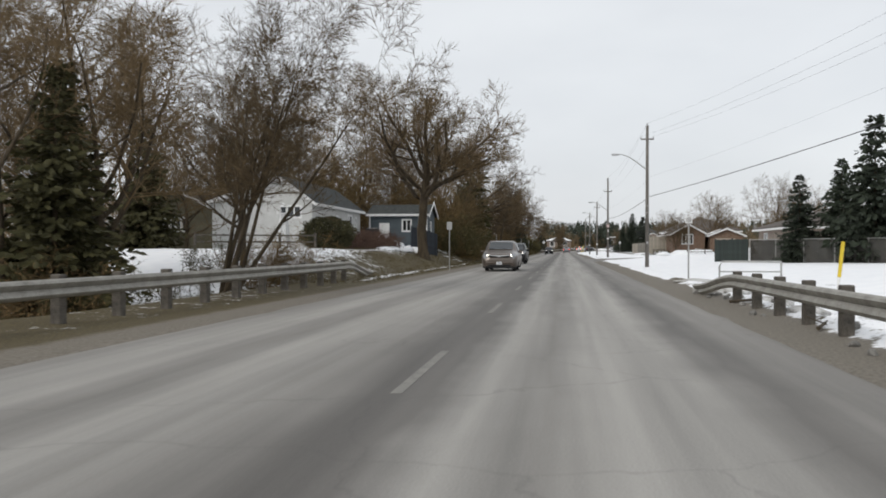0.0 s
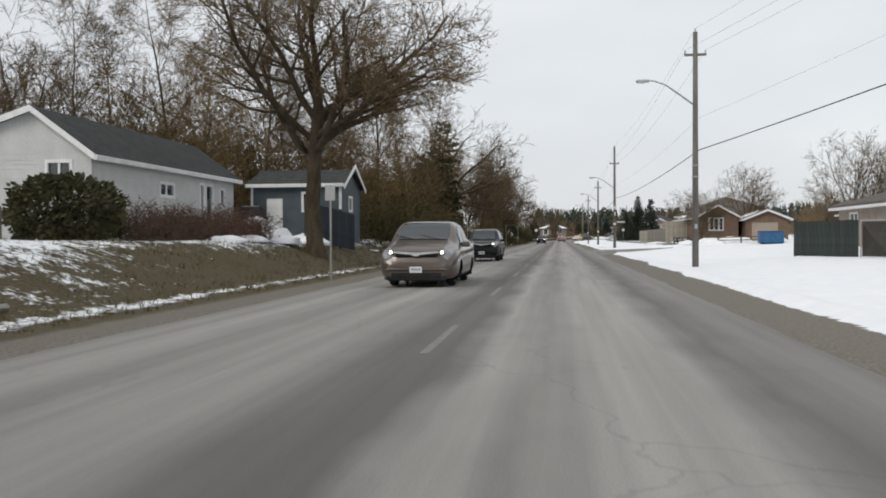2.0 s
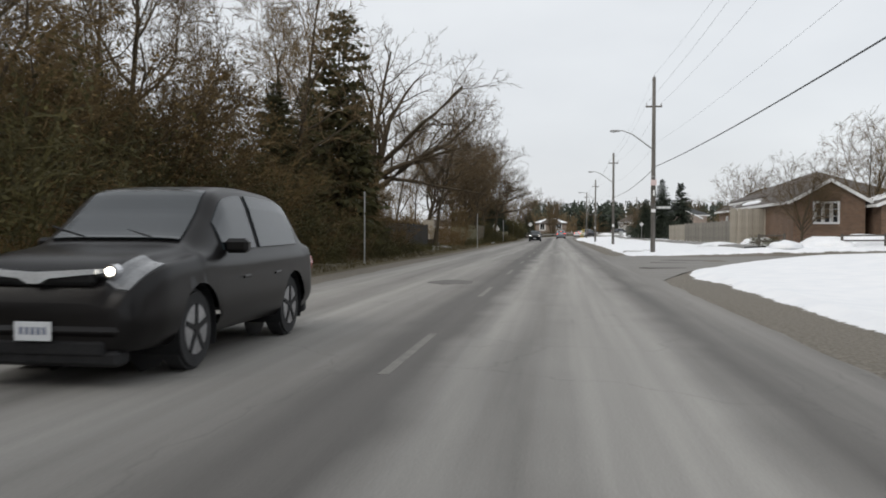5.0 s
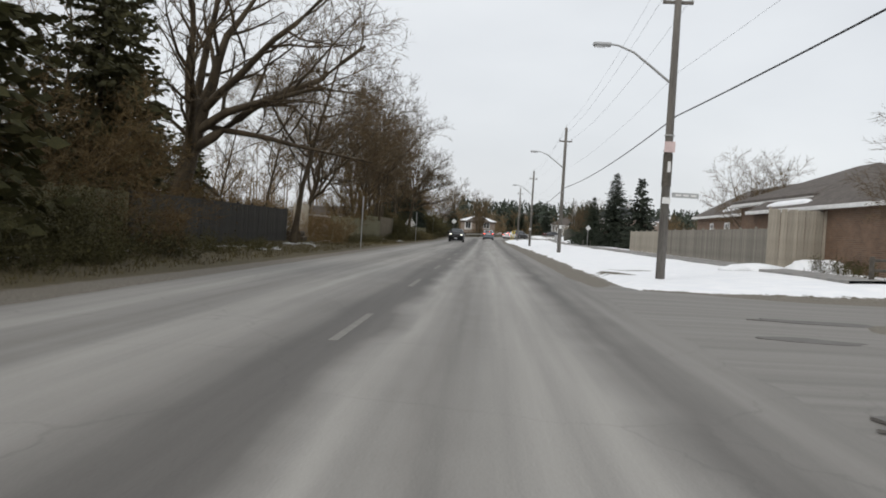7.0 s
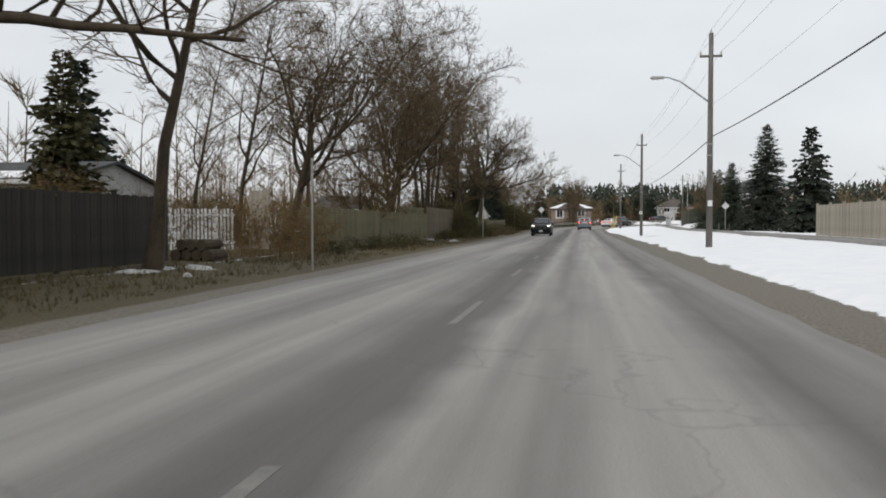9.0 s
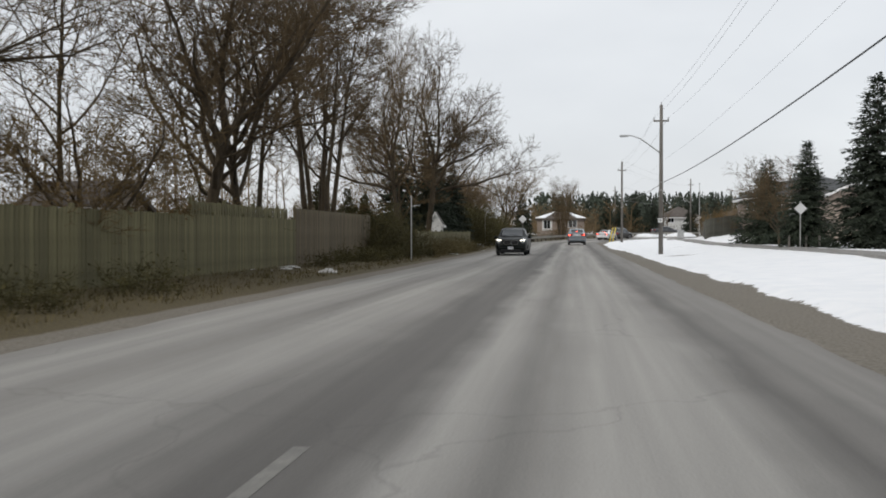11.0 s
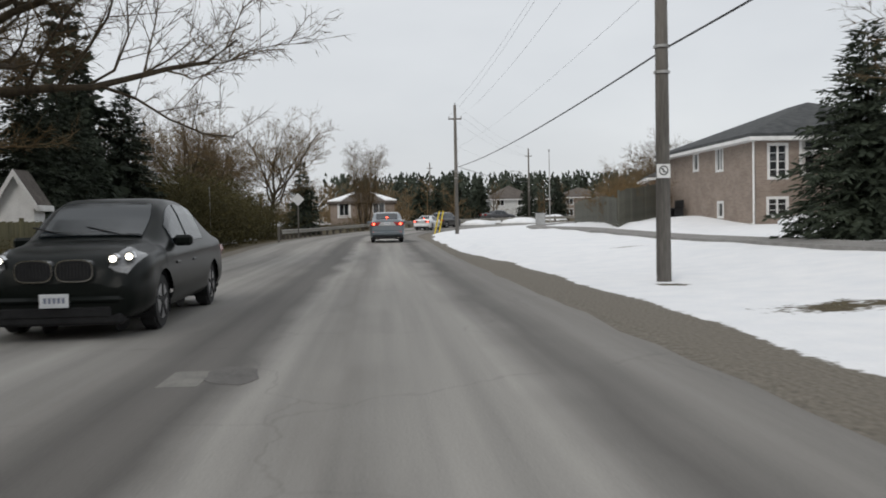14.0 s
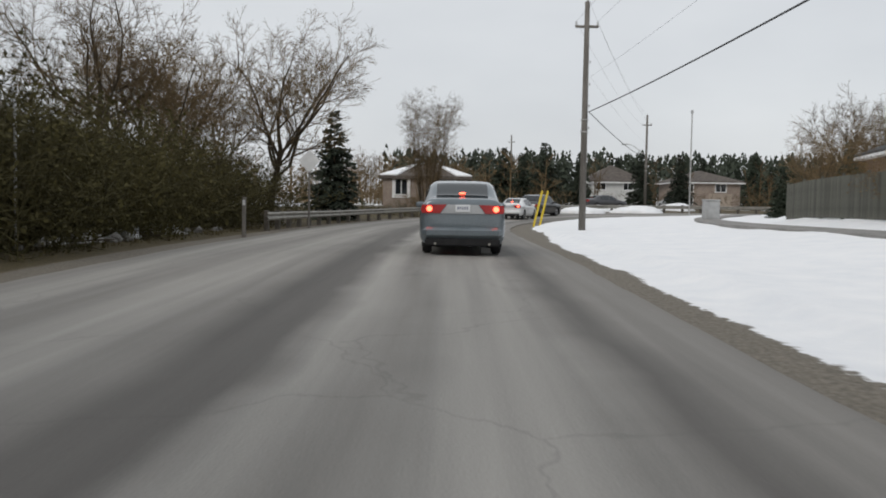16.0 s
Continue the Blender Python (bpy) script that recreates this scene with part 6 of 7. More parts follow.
hip_house("far_house", (17.8, 314, at(20, 315)), 7.0, 8, 3.4, 5.6, (SIDING, BROWN_SHINGLE), "distant pale grey house among spruces", front=[("window", 1, 2.2, 2.3, 3.3, 2, 0), ("window", 4.4, 5.6, 2.3, 3.3, 2, 0)])
hip_house("bungalow", (21.8, 246.0, at(24, 248)), 7.5, 9.0, 3.2, 5.1, (RED_BRICK, SHINGLE), "brick bungalow with dark hipped roof behind a fence", turn=-12, front=[("curtained", 1.0, 2.2, 1.7, 2.9, 2, 0), ("window", 5.0, 6.2, 1.7, 2.9, 2, 0)])
gable_house("bungalow", (-31.0, 147.0, 0.1), 9, 9, 2.9, 3.9, (SIDING, SHINGLE), "pale bungalow behind the dark fence", ridge_along="x", right=[("window", 2, 3.4, 1.2, 2.3, 2, 0), ("window", 5, 6.4, 1.2, 2.3, 2, 0)], front=[("window", 1.5, 2.7, 1.2, 2.3, 2, 0), ("window", 4.4, 5.4, 1.2, 2.3, 2, 0), ("window", 7, 8.2, 1.2, 2.3, 2, 0)], snow=((0, 0.1, 0.9, 0.05, 0.4),))
gable_house("garden_shed", (-15.2, 162.0, -0.05), 2.4, 2.6, 2.05, 2.75, (DOOR_TAN, BROWN_SHINGLE), "small brown garden shed with white trim behind the fence", ridge_along="x", over=0.2)
gable_house("olive_house", (-33.0, 60.0, 1.1), 8.0, 9.0, 2.7, 4.6, (OLIVE_SIDING, BROWN_SHINGLE), "low olive-brown house behind bare trees", front=[("curtained", 3.2, 5.0, 1.4, 2.4, 4, 0)])
wp = thing("log_pile", (-11.4, 137.8, at(-11.4, 137.8)), "stack of cut logs beside the brush", "log pile")
for k, (x, z) in enumerate(((0.0, 0.16), (0.34, 0.16), (0.68, 0.16), (-0.34, 0.16), (0.17, 0.45), (0.51, 0.45), (-0.17, 0.45))):
    part("log", rod((x, -0.5 - 0.05 * (k % 3), z), (x, 0.5 + 0.07 * (k % 2), z), 0.165, 0.155, 10), BARK, wp)
gable_house("playhouse", (-11.0, 205.5, 0.1), 1.0, 0.8, 2.0, 2.8, (WHITE_PAINT, BROWN_SHINGLE), "little white gabled playhouse behind the fence", over=0.15)


# ---- fences ----
def board_fence(name, a, b, low, high, mat, label, board=0.14, gap=0.008, posts=2.4, limit=300):
    """Upright boards on rails between posts, from a to b in plan."""
    ax, ay = a
    bx, by = b
    length = math.hypot(bx - ax, by - ay)
    turn = math.degrees(math.atan2(by - ay, bx - ax))
    g = thing(name, (ax, ay, 0), label, "fence", turn=turn)
    rr = random.Random(int(ax * 10 + ay))
    tall = high - low
    meshes = [mesh_of("board", box(0, board, -0.012, 0.012, 0, tall + d, 0.004), mat) for d in (0, 0.012, -0.014)]
    x, k = 0.0, 0

    def ground_at(s):
        return at(ax + (bx - ax) * s / length, ay + (by - ay) * s / length)

    while x < length - board * 0.5 and k < limit:
        ob = part("board", meshes[k % 3], mat, g)
        ob.matrix_basis = pose(x, rr.uniform(-0.006, 0.006), ground_at(x) + low, 0, rr.uniform(-0.5, 0.5), 0)
        x += board + gap
        k += 1
    for z in (0.3, tall - 0.25):
        verts, faces = [], []
        steps = max(2, int(length / 3))
        for i in range(steps + 1):
            s = length * i / steps
            zz = ground_at(s) + low + z
            verts += [(s, 0.014, zz - 0.045), (s, 0.05, zz - 0.045), (s, 0.05, zz + 0.045), (s, 0.014, zz + 0.045)]
        for i in range(steps):
            for j in range(4):
                q = i * 4
                faces.append((q + j, q + (j + 1) % 4, q + 4 + (j + 1) % 4, q + 4 + j))
        part("rail", data_mesh("rail", verts, faces, mat), mat, g)
    pm = mesh_of("post", box(-0.05, 0.05, -0.03, 0.07, -0.3, tall + 0.1, 0.01), mat)
    s = 0.0
    while s <= length + 0.01:
        part("post", pm, mat, g).matrix_basis = pose(s, 0.03, ground_at(s) + low)
        s += posts
    return g


board_fence("board_fence", (12.45, 162.3), (12.4, 150.0), 0.02, 1.62, FENCE_TAN, "pale weathered board fence above the snow")
board_fence("board_fence", (12.4, 149.9), (12.4, 125.2), 0.02, 1.68, FENCE_GREY, "grey-brown weathered board fence along the footpath")
board_fence("board_fence", (11.95, 124.9), (14.3, 124.9), 0.02, 2.5, FENCE_TAN, "tall pale board fence at the street corner")
board_fence("board_fence", (14.95, 243.8), (12.3, 222.9), 0.0, 1.5, FENCE_GREY_DARK, "dark grey-green board fence above the footpath", board=0.15)
board_fence("board_fence", (12.4, 222.85), (15.8, 225.2), 0.0, 1.78, FENCE_GREY_DARK, "weathered board fence running back to the tan house")
board_fence("board_fence", (-10.3, 144.8), (-10.4, 171.4), -0.05, 1.72, FENCE_MOSS, "mossy tan board fence behind roadside brush")
board_fence("board_fence", (-10.4, 171.5), (-10.5, 184.0), -0.05, 2.15, FENCE_BARK, "brown-grey tall board fence among brush")
board_fence("board_fence", (-11.2, 101.5), (-11.05, 114.0), 0.05, 1.75, FENCE_MOSS, "mossy olive board fence under bare trees")
board_fence("board_fence", (-11.05, 114.1), (-11.3, 136.0), 0.05, 1.8, FENCE_BROWN, "dark brown board fence under bare trees")
board_fence("board_fence", (-10.62, 163.0), (-10.62, 171.2), 0.0, 2.1, FENCE_MOSS, "tall mossy tan picket fence", gap=0.05)
board_fence("board_fence", (-9.2, 190.5), (-9.0, 216.0), -0.1, 1.42, FENCE_MOSS, "mossy olive board fence at the verge")
board_fence("board_fence", (-13.6, 147.6), (-12.2, 146.2), 0.0, 2.4, FENCE_TAN, "tall tan fence panel among brush")
board_fence("picket_fence", (-16.5, 145.0), (-13.9, 146.8), 0.0, 1.65, WHITE_PAINT, "white picket fence in a garden", gap=0.06, board=0.09)
board_fence("navy_screen", (-11.3, 62.0), (-9.85, 65.1), 0.05, 1.75, NAVY, "dark navy board screen beside the blue shed")
board_fence("privacy_screen", (11.9, 71.2), (13.6, 67.0), 0.0, 1.75, FENCE_GREEN, "dark green privacy screen fence", board=0.3)


def chain_fence(a, b, tall, label):
    """Tube frame with a woven wire mesh of crossing wires."""
    ax, ay = a
    bx, by = b
    length = math.hypot(bx - ax, by - ay)
    z = at(ax, ay)
    g = thing("chain_link_fence", (ax, ay, z), label, "fence", turn=math.degrees(math.atan2(by - ay, bx - ax)))
    n = int(length / 2.6)
    for k in range(n + 1):
        part("post", rod((length * k / n, 0, -0.3), (length * k / n, 0, tall + 0.05), 0.035, None, 8), STEEL, g)
    part("top_rail", rod((0, 0, tall), (length, 0, tall), 0.025, None, 8), STEEL, g)
    lines = []
    d = 0.16
    k = -int(tall / d)
    while k * d < length:
        x0 = k * d
        for sg in (1, -1):
            p, q = ((x0, 0.0), (x0 + tall, tall)) if sg > 0 else ((x0 + tall, 0.0), (x0, tall))
            if min(p[0], q[0]) >= 0 and max(p[0], q[0]) <= length:
                lines.append([(Vector((p[0], 0, p[1])), 0.006), (Vector((q[0], 0, q[1])), 0.006)])
        k += 1
    v, f = tube(lines, 3)
    part("wire_mesh", data_mesh("wire_mesh", v, f, STEEL), STEEL, g)
    bm = box(0.05, length - 0.05, 0.03, 0.04, 0.05, tall - 0.05)
    part("screen_cloth", bm, FENCE_BROWN, g, "dark screening cloth")


chain_fence((13.7, 66.8), (24.0, 47.0), 1.7, "chain-link fence backed with dark screening cloth")


def split_rail(name, spots, tall, mat, label):
    g = thing(name, (0, 0, 0), label, "fence")
    for x, y in spots:
        part("post", box(x - 0.06, x + 0.06, y - 0.06, y + 0.06, at(x, y) - 0.2, at(x, y) + tall, 0.015), mat, g)
    for (x0, y0), (x1, y1) in zip(spots, spots[1:]):
        for f in (0.45, 0.85):
            part("rail", rod((x0, y0, at(x0, y0) + tall * f), (x1, y1, at(x1, y1) + tall * f), 0.045, None, 7), mat, g)


split_rail("split_rail_fence", [(-18.5, 40.5), (-16.6, 41.6), (-14.8, 42.6), (-13.2, 43.6)], 0.85, RAIL_WOOD, "rough split-rail fence in the snowy yard")
split_rail("split_rail_fence", [(11.4, 113.9), (12.8, 113.9)], 0.75, RAIL_WOOD, "short rail fence at the brick house corner")
split_rail("split_rail_fence", [(15.5, 112.5), (17.6, 112.0), (19.4, 111.8)], 0.7, RAIL_WOOD, "low rail fence in the front garden")


# ---- signs and roadside posts ----
def sign_post(x, y, tall, label, name="road_sign", wood=False, r=0.03):
    p = thing(name, (x, y, at(x, y) - 0.05), label, "sign", "roadside signs")
    part("post", rod((0, 0, -0.3), (0, 0, tall), r, None, 8), POLE_WOOD if wood else STEEL, p)
    return p


s1 = sign_post(-6.86, 49.8, 2.9, "grey sign plate seen from behind on a thin post")
panel("sign_plate", s1, 0.3, 0.45, 0, -0.045, 2.65, SIGN_BACK)
s2 = sign_post(4.52, 33.3, 2.48, "white no-parking sign on a thin steel post")
ban_sign(s2, 0, -0.045, 2.31, 0.26)
for x, y, h in ((-7.75, 96.2, 2.9), (-7.55, 180.0, 3.1), (-8.4, 223.3, 3.05), (-6.9, 135.2, 2.9)):
    q = sign_post(x, y, h, "slender plain grey roadside post")
    part("cap", rod((0, 0, h), (0, 0, h + 0.04), 0.036, 0.02, 8), SIGN_BACK, q)
s3 = sign_post(-5.9, 243.6, 3.4, "grey back of a diamond warning sign", wood=True, r=0.045)
panel("sign_plate", s3, 0.68, 0.68, 0, -0.06, 2.98, SIGN_PLATE, roll=45)
s4 = sign_post(11.7, 186.8, 2.5, "grey diamond sign beside the snowy footpath")
panel("sign_plate", s4, 0.45, 0.45, 0, -0.05, 2.12, SIGN_PLATE, roll=45)
s5 = sign_post(12.2, 190.5, 2.2, "round grey sign near the spruces")
panel("sign_plate", s5, 0.4, 0.4, 0, -0.05, 2.0, SIGN_BACK)
for x, y in ((11.3, 187.4), (12.1, 187.2), (12.7, 187.0)):
    b = thing("bollard", (x, y, at(x, y)), "short weathered wooden bollard in snow", "bollard", "bollards by the footpath")
    part("shaft", rod((0, 0, -0.2), (0, 0, 0.62), 0.06, 0.055, 8), POLE_WOOD, b)
    part("cap", rod((0, 0, 0.62), (0, 0, 0.66), 0.065, 0.03, 8), RAIL_WOOD, b)
n1 = thing("delineator_post", (-6.1, 232.6, at(-6.1, 232.6)), "weathered wooden delineator post at the guardrail end", "post")
part("shaft", box(-0.06, 0.06, -0.03, 0.03, -0.2, 1.25, 0.01), POLE_WOOD, n1)
part("reflector", box(-0.04, 0.04, -0.036, -0.031, 1.0, 1.16), LENS, n1)
for x, y, lean in ((4.75, 252.5, 14), (5.2, 253.5, 13)):
    m = thing("yellow_marker", (x, y, at(x, y)), "yellow plastic guy-wire marker by the road", "marker", "yellow markers")
    part("sleeve", rod((0, 0, -0.2), (math.tan(radians(lean)) * 1.9, 0, 1.9), 0.06, None, 8), YELLOW, m)
    part("cap", rod((math.tan(radians(lean)) * 1.9, 0, 1.9), (math.tan(radians(lean)) * 1.95, 0, 1.95), 0.06, 0.03, 8), YELLOW, m)
m = thing("yellow_marker", (7.1, 24.0, at(7.1, 24)), "yellow-topped leaning marker post behind the rail", "marker", "yellow markers")
part("sleeve", rod((0.02, 0, 0.8), (0.12, 0, 1.75), 0.05, None, 8), YELLOW, m)
part("shaft", rod((-0.06, 0, -0.2), (0.02, 0, 0.8), 0.04, None, 8), WHITE_PAINT, m)
hr = thing("pipe_railing", (4.73, 28.0, at(4.73, 28.0)), "grey bent-pipe railing by the culvert", "railing")
zz = 0.86 - at(4.73, 28.0)
v, f = tube([[(Vector((0, 0, -0.1)), 0.03), (Vector((0, 0, zz - 0.15)), 0.03), (Vector((0.08, -0.02, zz)), 0.03), (Vector((1.9, 0.1, zz)), 0.03)]], 8)
part("pipe", data_mesh("pipe", v, f, STEEL, True), STEEL, hr)
v, f = tube([[(Vector((0.02, 0, zz - 0.32)), 0.022), (Vector((1.9, 0.1, zz - 0.32)), 0.022)]], 8)
part("lower_pipe", data_mesh("lower_pipe", v, f, STEEL, True), STEEL, hr)
part("post", rod((1.9, 0.1, -0.3), (1.9, 0.1, zz), 0.03, None, 8), STEEL, hr)
ub = thing("utility_box", (13.35, 249.3, at(13.35, 249.3)), "grey-green metal utility box in the snow", "utility box")
part("body", box(-0.36, 0.36, -0.3, 0.3, -0.1, 0.98, 0.03), SIGN_BACK, ub)
part("lid", box(-0.39, 0.39, -0.33, 0.33, 0.98, 1.05, 0.02), SIGN_BACK, ub)
part("door", box(-0.3, 0.3, -0.315, -0.301, 0.1, 0.9, 0.005), SIGN_BACK, ub)
bb = thing("blue_bin", (20.2, 111.2, at(20.2, 111.2)), "large blue waste container by the garage", "bin")
part("body", box(-1.1, 1.1, -0.6, 0.6, 0.05, 1.15, 0.05), BLUE_BIN, bb)
part("lid", box(-1.13, 1.13, -0.63, 0.63, 1.15, 1.24, 0.03), BLUE_BIN, bb)
for x in (-0.9, 0.9):
    part("wheel", rod((x, -0.5, 0.08), (x, -0.4, 0.08), 0.08, None, 10), RUBBER, bb)
lh = thing("garden_lighthouse", (-16.0, 46.7, at(-16.0, 46.7)), "white wooden lighthouse ornament in the snowy yard", "ornament")
for k in range(8):
    a0, a1 = 2 * math.pi * k / 8, 2 * math.pi * (k + 1) / 8
    part("tower_board", slab([(0.44 * math.cos(a0), 0.44 * math.sin(a0), 0.0), (0.44 * math.cos(a1), 0.44 * math.sin(a1), 0.0), (0.24 * math.cos(a1), 0.24 * math.sin(a1), 2.0), (0.24 * math.cos(a0), 0.24 * math.sin(a0), 2.0)], 0.03), WHITE_PAINT, lh)
    part("corner_strip", rod((0.45 * math.cos(a0), 0.45 * math.sin(a0), 0.0), (0.25 * math.cos(a0), 0.25 * math.sin(a0), 2.0), 0.025, None, 6), SIDING, lh)
part("gallery", rod((0, 0, 2.0), (0, 0, 2.07), 0.38, None, 12), WHITE_PAINT, lh)
for k in range(8):
    a0 = 2 * math.pi * k / 8
    part("baluster", rod((0.35 * math.cos(a0), 0.35 * math.sin(a0), 2.07), (0.35 * math.cos(a0), 0.35 * math.sin(a0), 2.27), 0.014, None, 6), WHITE_PAINT, lh)
part("lantern", rod((0, 0, 2.07), (0, 0, 2.4), 0.17, 0.16, 8), WINDOW_GLASS, lh)
part("cap", rod((0, 0, 2.4), (0, 0, 2.65), 0.25, 0.02, 8), WHITE_PAINT, lh)


def round_bush(seed, r, tall, mat, label):
    rr = random.Random(seed)
    t = thing("evergreen_bush", (0, 0, 0), label, "bush", "garden bushes")
    part("stem", rod((0, 0, -0.2), (0, 0, tall * 0.6), 0.06, 0.03, 7), BARK, t)
    verts, faces = [], []
    for k in range(5200):
        d = Vector((rr.gauss(0, 1), rr.gauss(0, 1), rr.gauss(0, 1))).normalized()
        lump = 1 + 0.22 * noise.noise(d * 2.3 + Vector((seed, 0, 0)))
        f = rr.uniform(0.72, 1.0) * lump
        p = Vector((d.x * r * f, d.y * r * f, tall * 0.5 + d.z * tall * 0.52 * f))
        if p.z < 0:
            continue
        way = (d + Vector((rr.gauss(0, 0.6), rr.gauss(0, 0.6), rr.gauss(0, 0.6)))).normalized()
        side = way.orthogonal().normalized() * 0.05
        b = len(verts)
        n = rr.uniform(0.10, 0.2)
        verts += [p, p + way * n * 0.5 - side, p + way * n, p + way * n * 0.5 + side]
        faces.append((b, b + 1, b + 2, b + 3))
    part("foliage", data_mesh("foliage", verts, faces, mat), mat, t)
    return t


hedge = round_bush(61, 1.45, 1.75, CEDAR, "rounded dark green evergreen bush")
place(hedge, -13.4, 46.7)
plant(hedge, -13.9, 48.6, 70, 0.75, 0.95)
red = shrub(62, 1.75, 1.2, 90, REDTWIG, "twiggy_hedge", "dark red twiggy garden hedge", "garden bushes", twigs=26, leaves=10, trail=0.3)
place(red, -13.0, 50.4)
for x, y in ((-12.9, 52.3), (-12.8, 54.2), (-12.6, 56.1), (-12.5, 57.3)):
    plant(red, x, y, y * 70 % 360, 1.0)
bbq = thing("covered_barbecue", (-15.0, 65.0, at(-15.0, 65.0)), "barbecue under a dark domed cloth cover dusted with snow", "barbecue")
part("cover", box(-0.56, 0.56, -0.42, 0.42, 0, 1.3, 0.16), DARK_PLASTIC, bbq)
part("hood", rod((-0.5, 0, 1.25), (0.5, 0, 1.25), 0.38, None, 14), DARK_PLASTIC, bbq)
part("snow_dusting", box(-0.4, 0.36, -0.17, 0.15, 1.61, 1.66, 0.02), DIRTY_SNOW, bbq, "thin dusting of old snow")


def snow_heap(x, y, r, h, seed, mat=None, label="rounded mound of shovelled snow"):
    bm = bmesh.new()
    bmesh.ops.create_icosphere(bm, subdivisions=3, radius=1)
    for v in bm.verts:
        n = 1 + 0.22 * noise.noise(v.co * 1.7 + Vector((seed, 0, 0))) + 0.08 * noise.noise(v.co * 5 + Vector((0, seed, 0)))
        v.co = Vector((v.co.x * r * n, v.co.y * r * 0.8 * n, max(v.co.z, -0.15) * h * n))
    ob = new("snow_mound", mesh_of("snow_mound", bm, mat or SNOW, True))
    ob.matrix_basis = pose(x, y, at(x, y) - 0.04, 0, 0, seed * 40)
    tagged(ob, label, "snow mound", "snow mounds")


for k, (x, y, r, h) in enumerate([(-13.0, 60.4, 1.5, 0.95), (-14.1, 61.6, 1.1, 0.55), (-11.4, 58.6, 1.1, 0.3), (-11.0, 61.6, 0.9, 0.35), (-11.9, 56.0, 0.9, 0.25), (-11.6, 53.5, 0.8, 0.25), (-11.6, 63.0, 1.0, 0.35), (15.0, 113.5, 1.6, 0.6), (17.5, 114.2, 1.8, 0.7), (21.0, 113.6, 1.5, 0.55), (12.5, 112.6, 1.1, 0.4), (13.6, 123.4, 1.5, 0.5), (10.6, 122.0, 1.3, 0.3), (17.9, 206.3, 1.0, 0.4), (23.6, 206, 1.4, 0.5), (17.2, 212.6, 1.3, 0.5), (12, 283, 2.2, 0.7), (18, 287, 2.5, 0.8), (15, 290, 2.0, 0.6), (24, 296, 2.4, 0.8), (9, 291, 1.8, 0.6)]):
    snow_heap(x, y, r, h, k + 1)
for k, (x, y, r, h) in enumerate([(4.6, 27.2, 0.8, 0.2), (4.3, 24.0, 0.6, 0.16), (4.5, 20.5, 0.7, 0.18), (4.4, 17.0, 0.5, 0.15), (4.6, 31.8, 0.8, 0.12), (-7.0, 206.0, 0.35, 0.1), (-7.4, 193.5, 0.4, 0.1), (-8.0, 167.5, 0.4, 0.16), (-6.4, 66.0, 0.3, 0.08)]):
    snow_heap(x, y, r, h, k + 40, DIRTY_SNOW, "low crust of dirty melting snow")


rk = random.Random(17)
STONE = material("grey_rubble_stone", (0.10, 0.095, 0.085), (0.30, 0.29, 0.27), 3, 0.9, 0.5, vary=0.3)
for k in range(34):
    y = rk.uniform(221, 237)
    snow_heap(rk.uniform(-9.9, -8.5), y, rk.uniform(0.16, 0.5), rk.uniform(0.10, 0.26), k + 70, DIRTY_SNOW if k % 3 else SNOW, "small lump of old crusted snow by the hedge")
for k in range(26):
    y = rk.choice((rk.uniform(122, 127), rk.uniform(131, 135), rk.uniform(68, 73), rk.uniform(164, 170)))
    snow_heap(rk.uniform(-10.6, -8.6), y, rk.uniform(0.12, 0.42), rk.uniform(0.05, 0.13), k + 130, DIRTY_SNOW, "thin remnant of dirty melting snow in the grass")
lump = bmesh.new()
bmesh.ops.create_icosphere(lump, subdivisions=2, radius=1)
for v in lump.verts:
    v.co *= 1 + 0.3 * noise.noise(v.co * 1.3 + Vector((4, 1, 0)))
lump = mesh_of("stone", lump, STONE)
for k in range(46):
    side_right = k % 2
    x, y = (rk.uniform(3.3, 4.3), rk.uniform(6, 27)) if side_right else (rk.uniform(-9.6, -8.0), rk.uniform(219, 238))
    r = rk.uniform(0.05, 0.13) if side_right else rk.uniform(0.08, 0.22)
    ob = new("stone", lump)
    ob.matrix_basis = pose(x, y, at(x, y) + r * 0.3, rk.uniform(0, 360), 0, rk.uniform(0, 360)) @ Matrix.Diagonal((r, r * 0.8, r * 0.6, 1))
    tagged(ob, "loose grey stone on the road verge", "stone", "verge stones")
for k, (x, y, a, n) in enumerate(((-8.4, 226.5, 40, 1.4), (-8.2, 230.2, -25, 1.1), (-8.7, 71.5, 15, 1.8), (-8.3, 66.8, -30, 1.2), (3.9, 14.0, 60, 0.9), (4.0, 20.0, 20, 1.0))):
    fb = thing("fallen_branch", (x, y, at(x, y) + 0.05), "broken fallen branch on the verge", "branch", "fallen branches", turn=a)
    part("stem", rod((-n / 2, 0, 0), (n / 2, 0.1, 0.05), 0.035, 0.015, 6), BARK, fb)
    part("twig", rod((0.1, 0.02, 0.02), (n * 0.35, 0.4, 0.12), 0.014, 0.006, 5), BARK, fb)


# ---- vehicles ----
def loft(stations):
    """Grid of a car body: a station is (y, top, belt, half width, half roof)."""
    rows = []
    for y, top, belt, w, wr, low in stations:
        b = min(belt, top - 0.02)
        rows.append([(w * 0.86, y, low), (w * 0.965, y, low + 0.10), (w, y, 0.52), (w * 0.99, y, max(0.6, b - 0.14)), (w * 0.94, y, b), (wr, y, max(b + 0.008, top - 0.07)), (wr * 0.86, y, max(b + 0.012, top - 0.015)), (wr * 0.4, y, top)])
    return rows


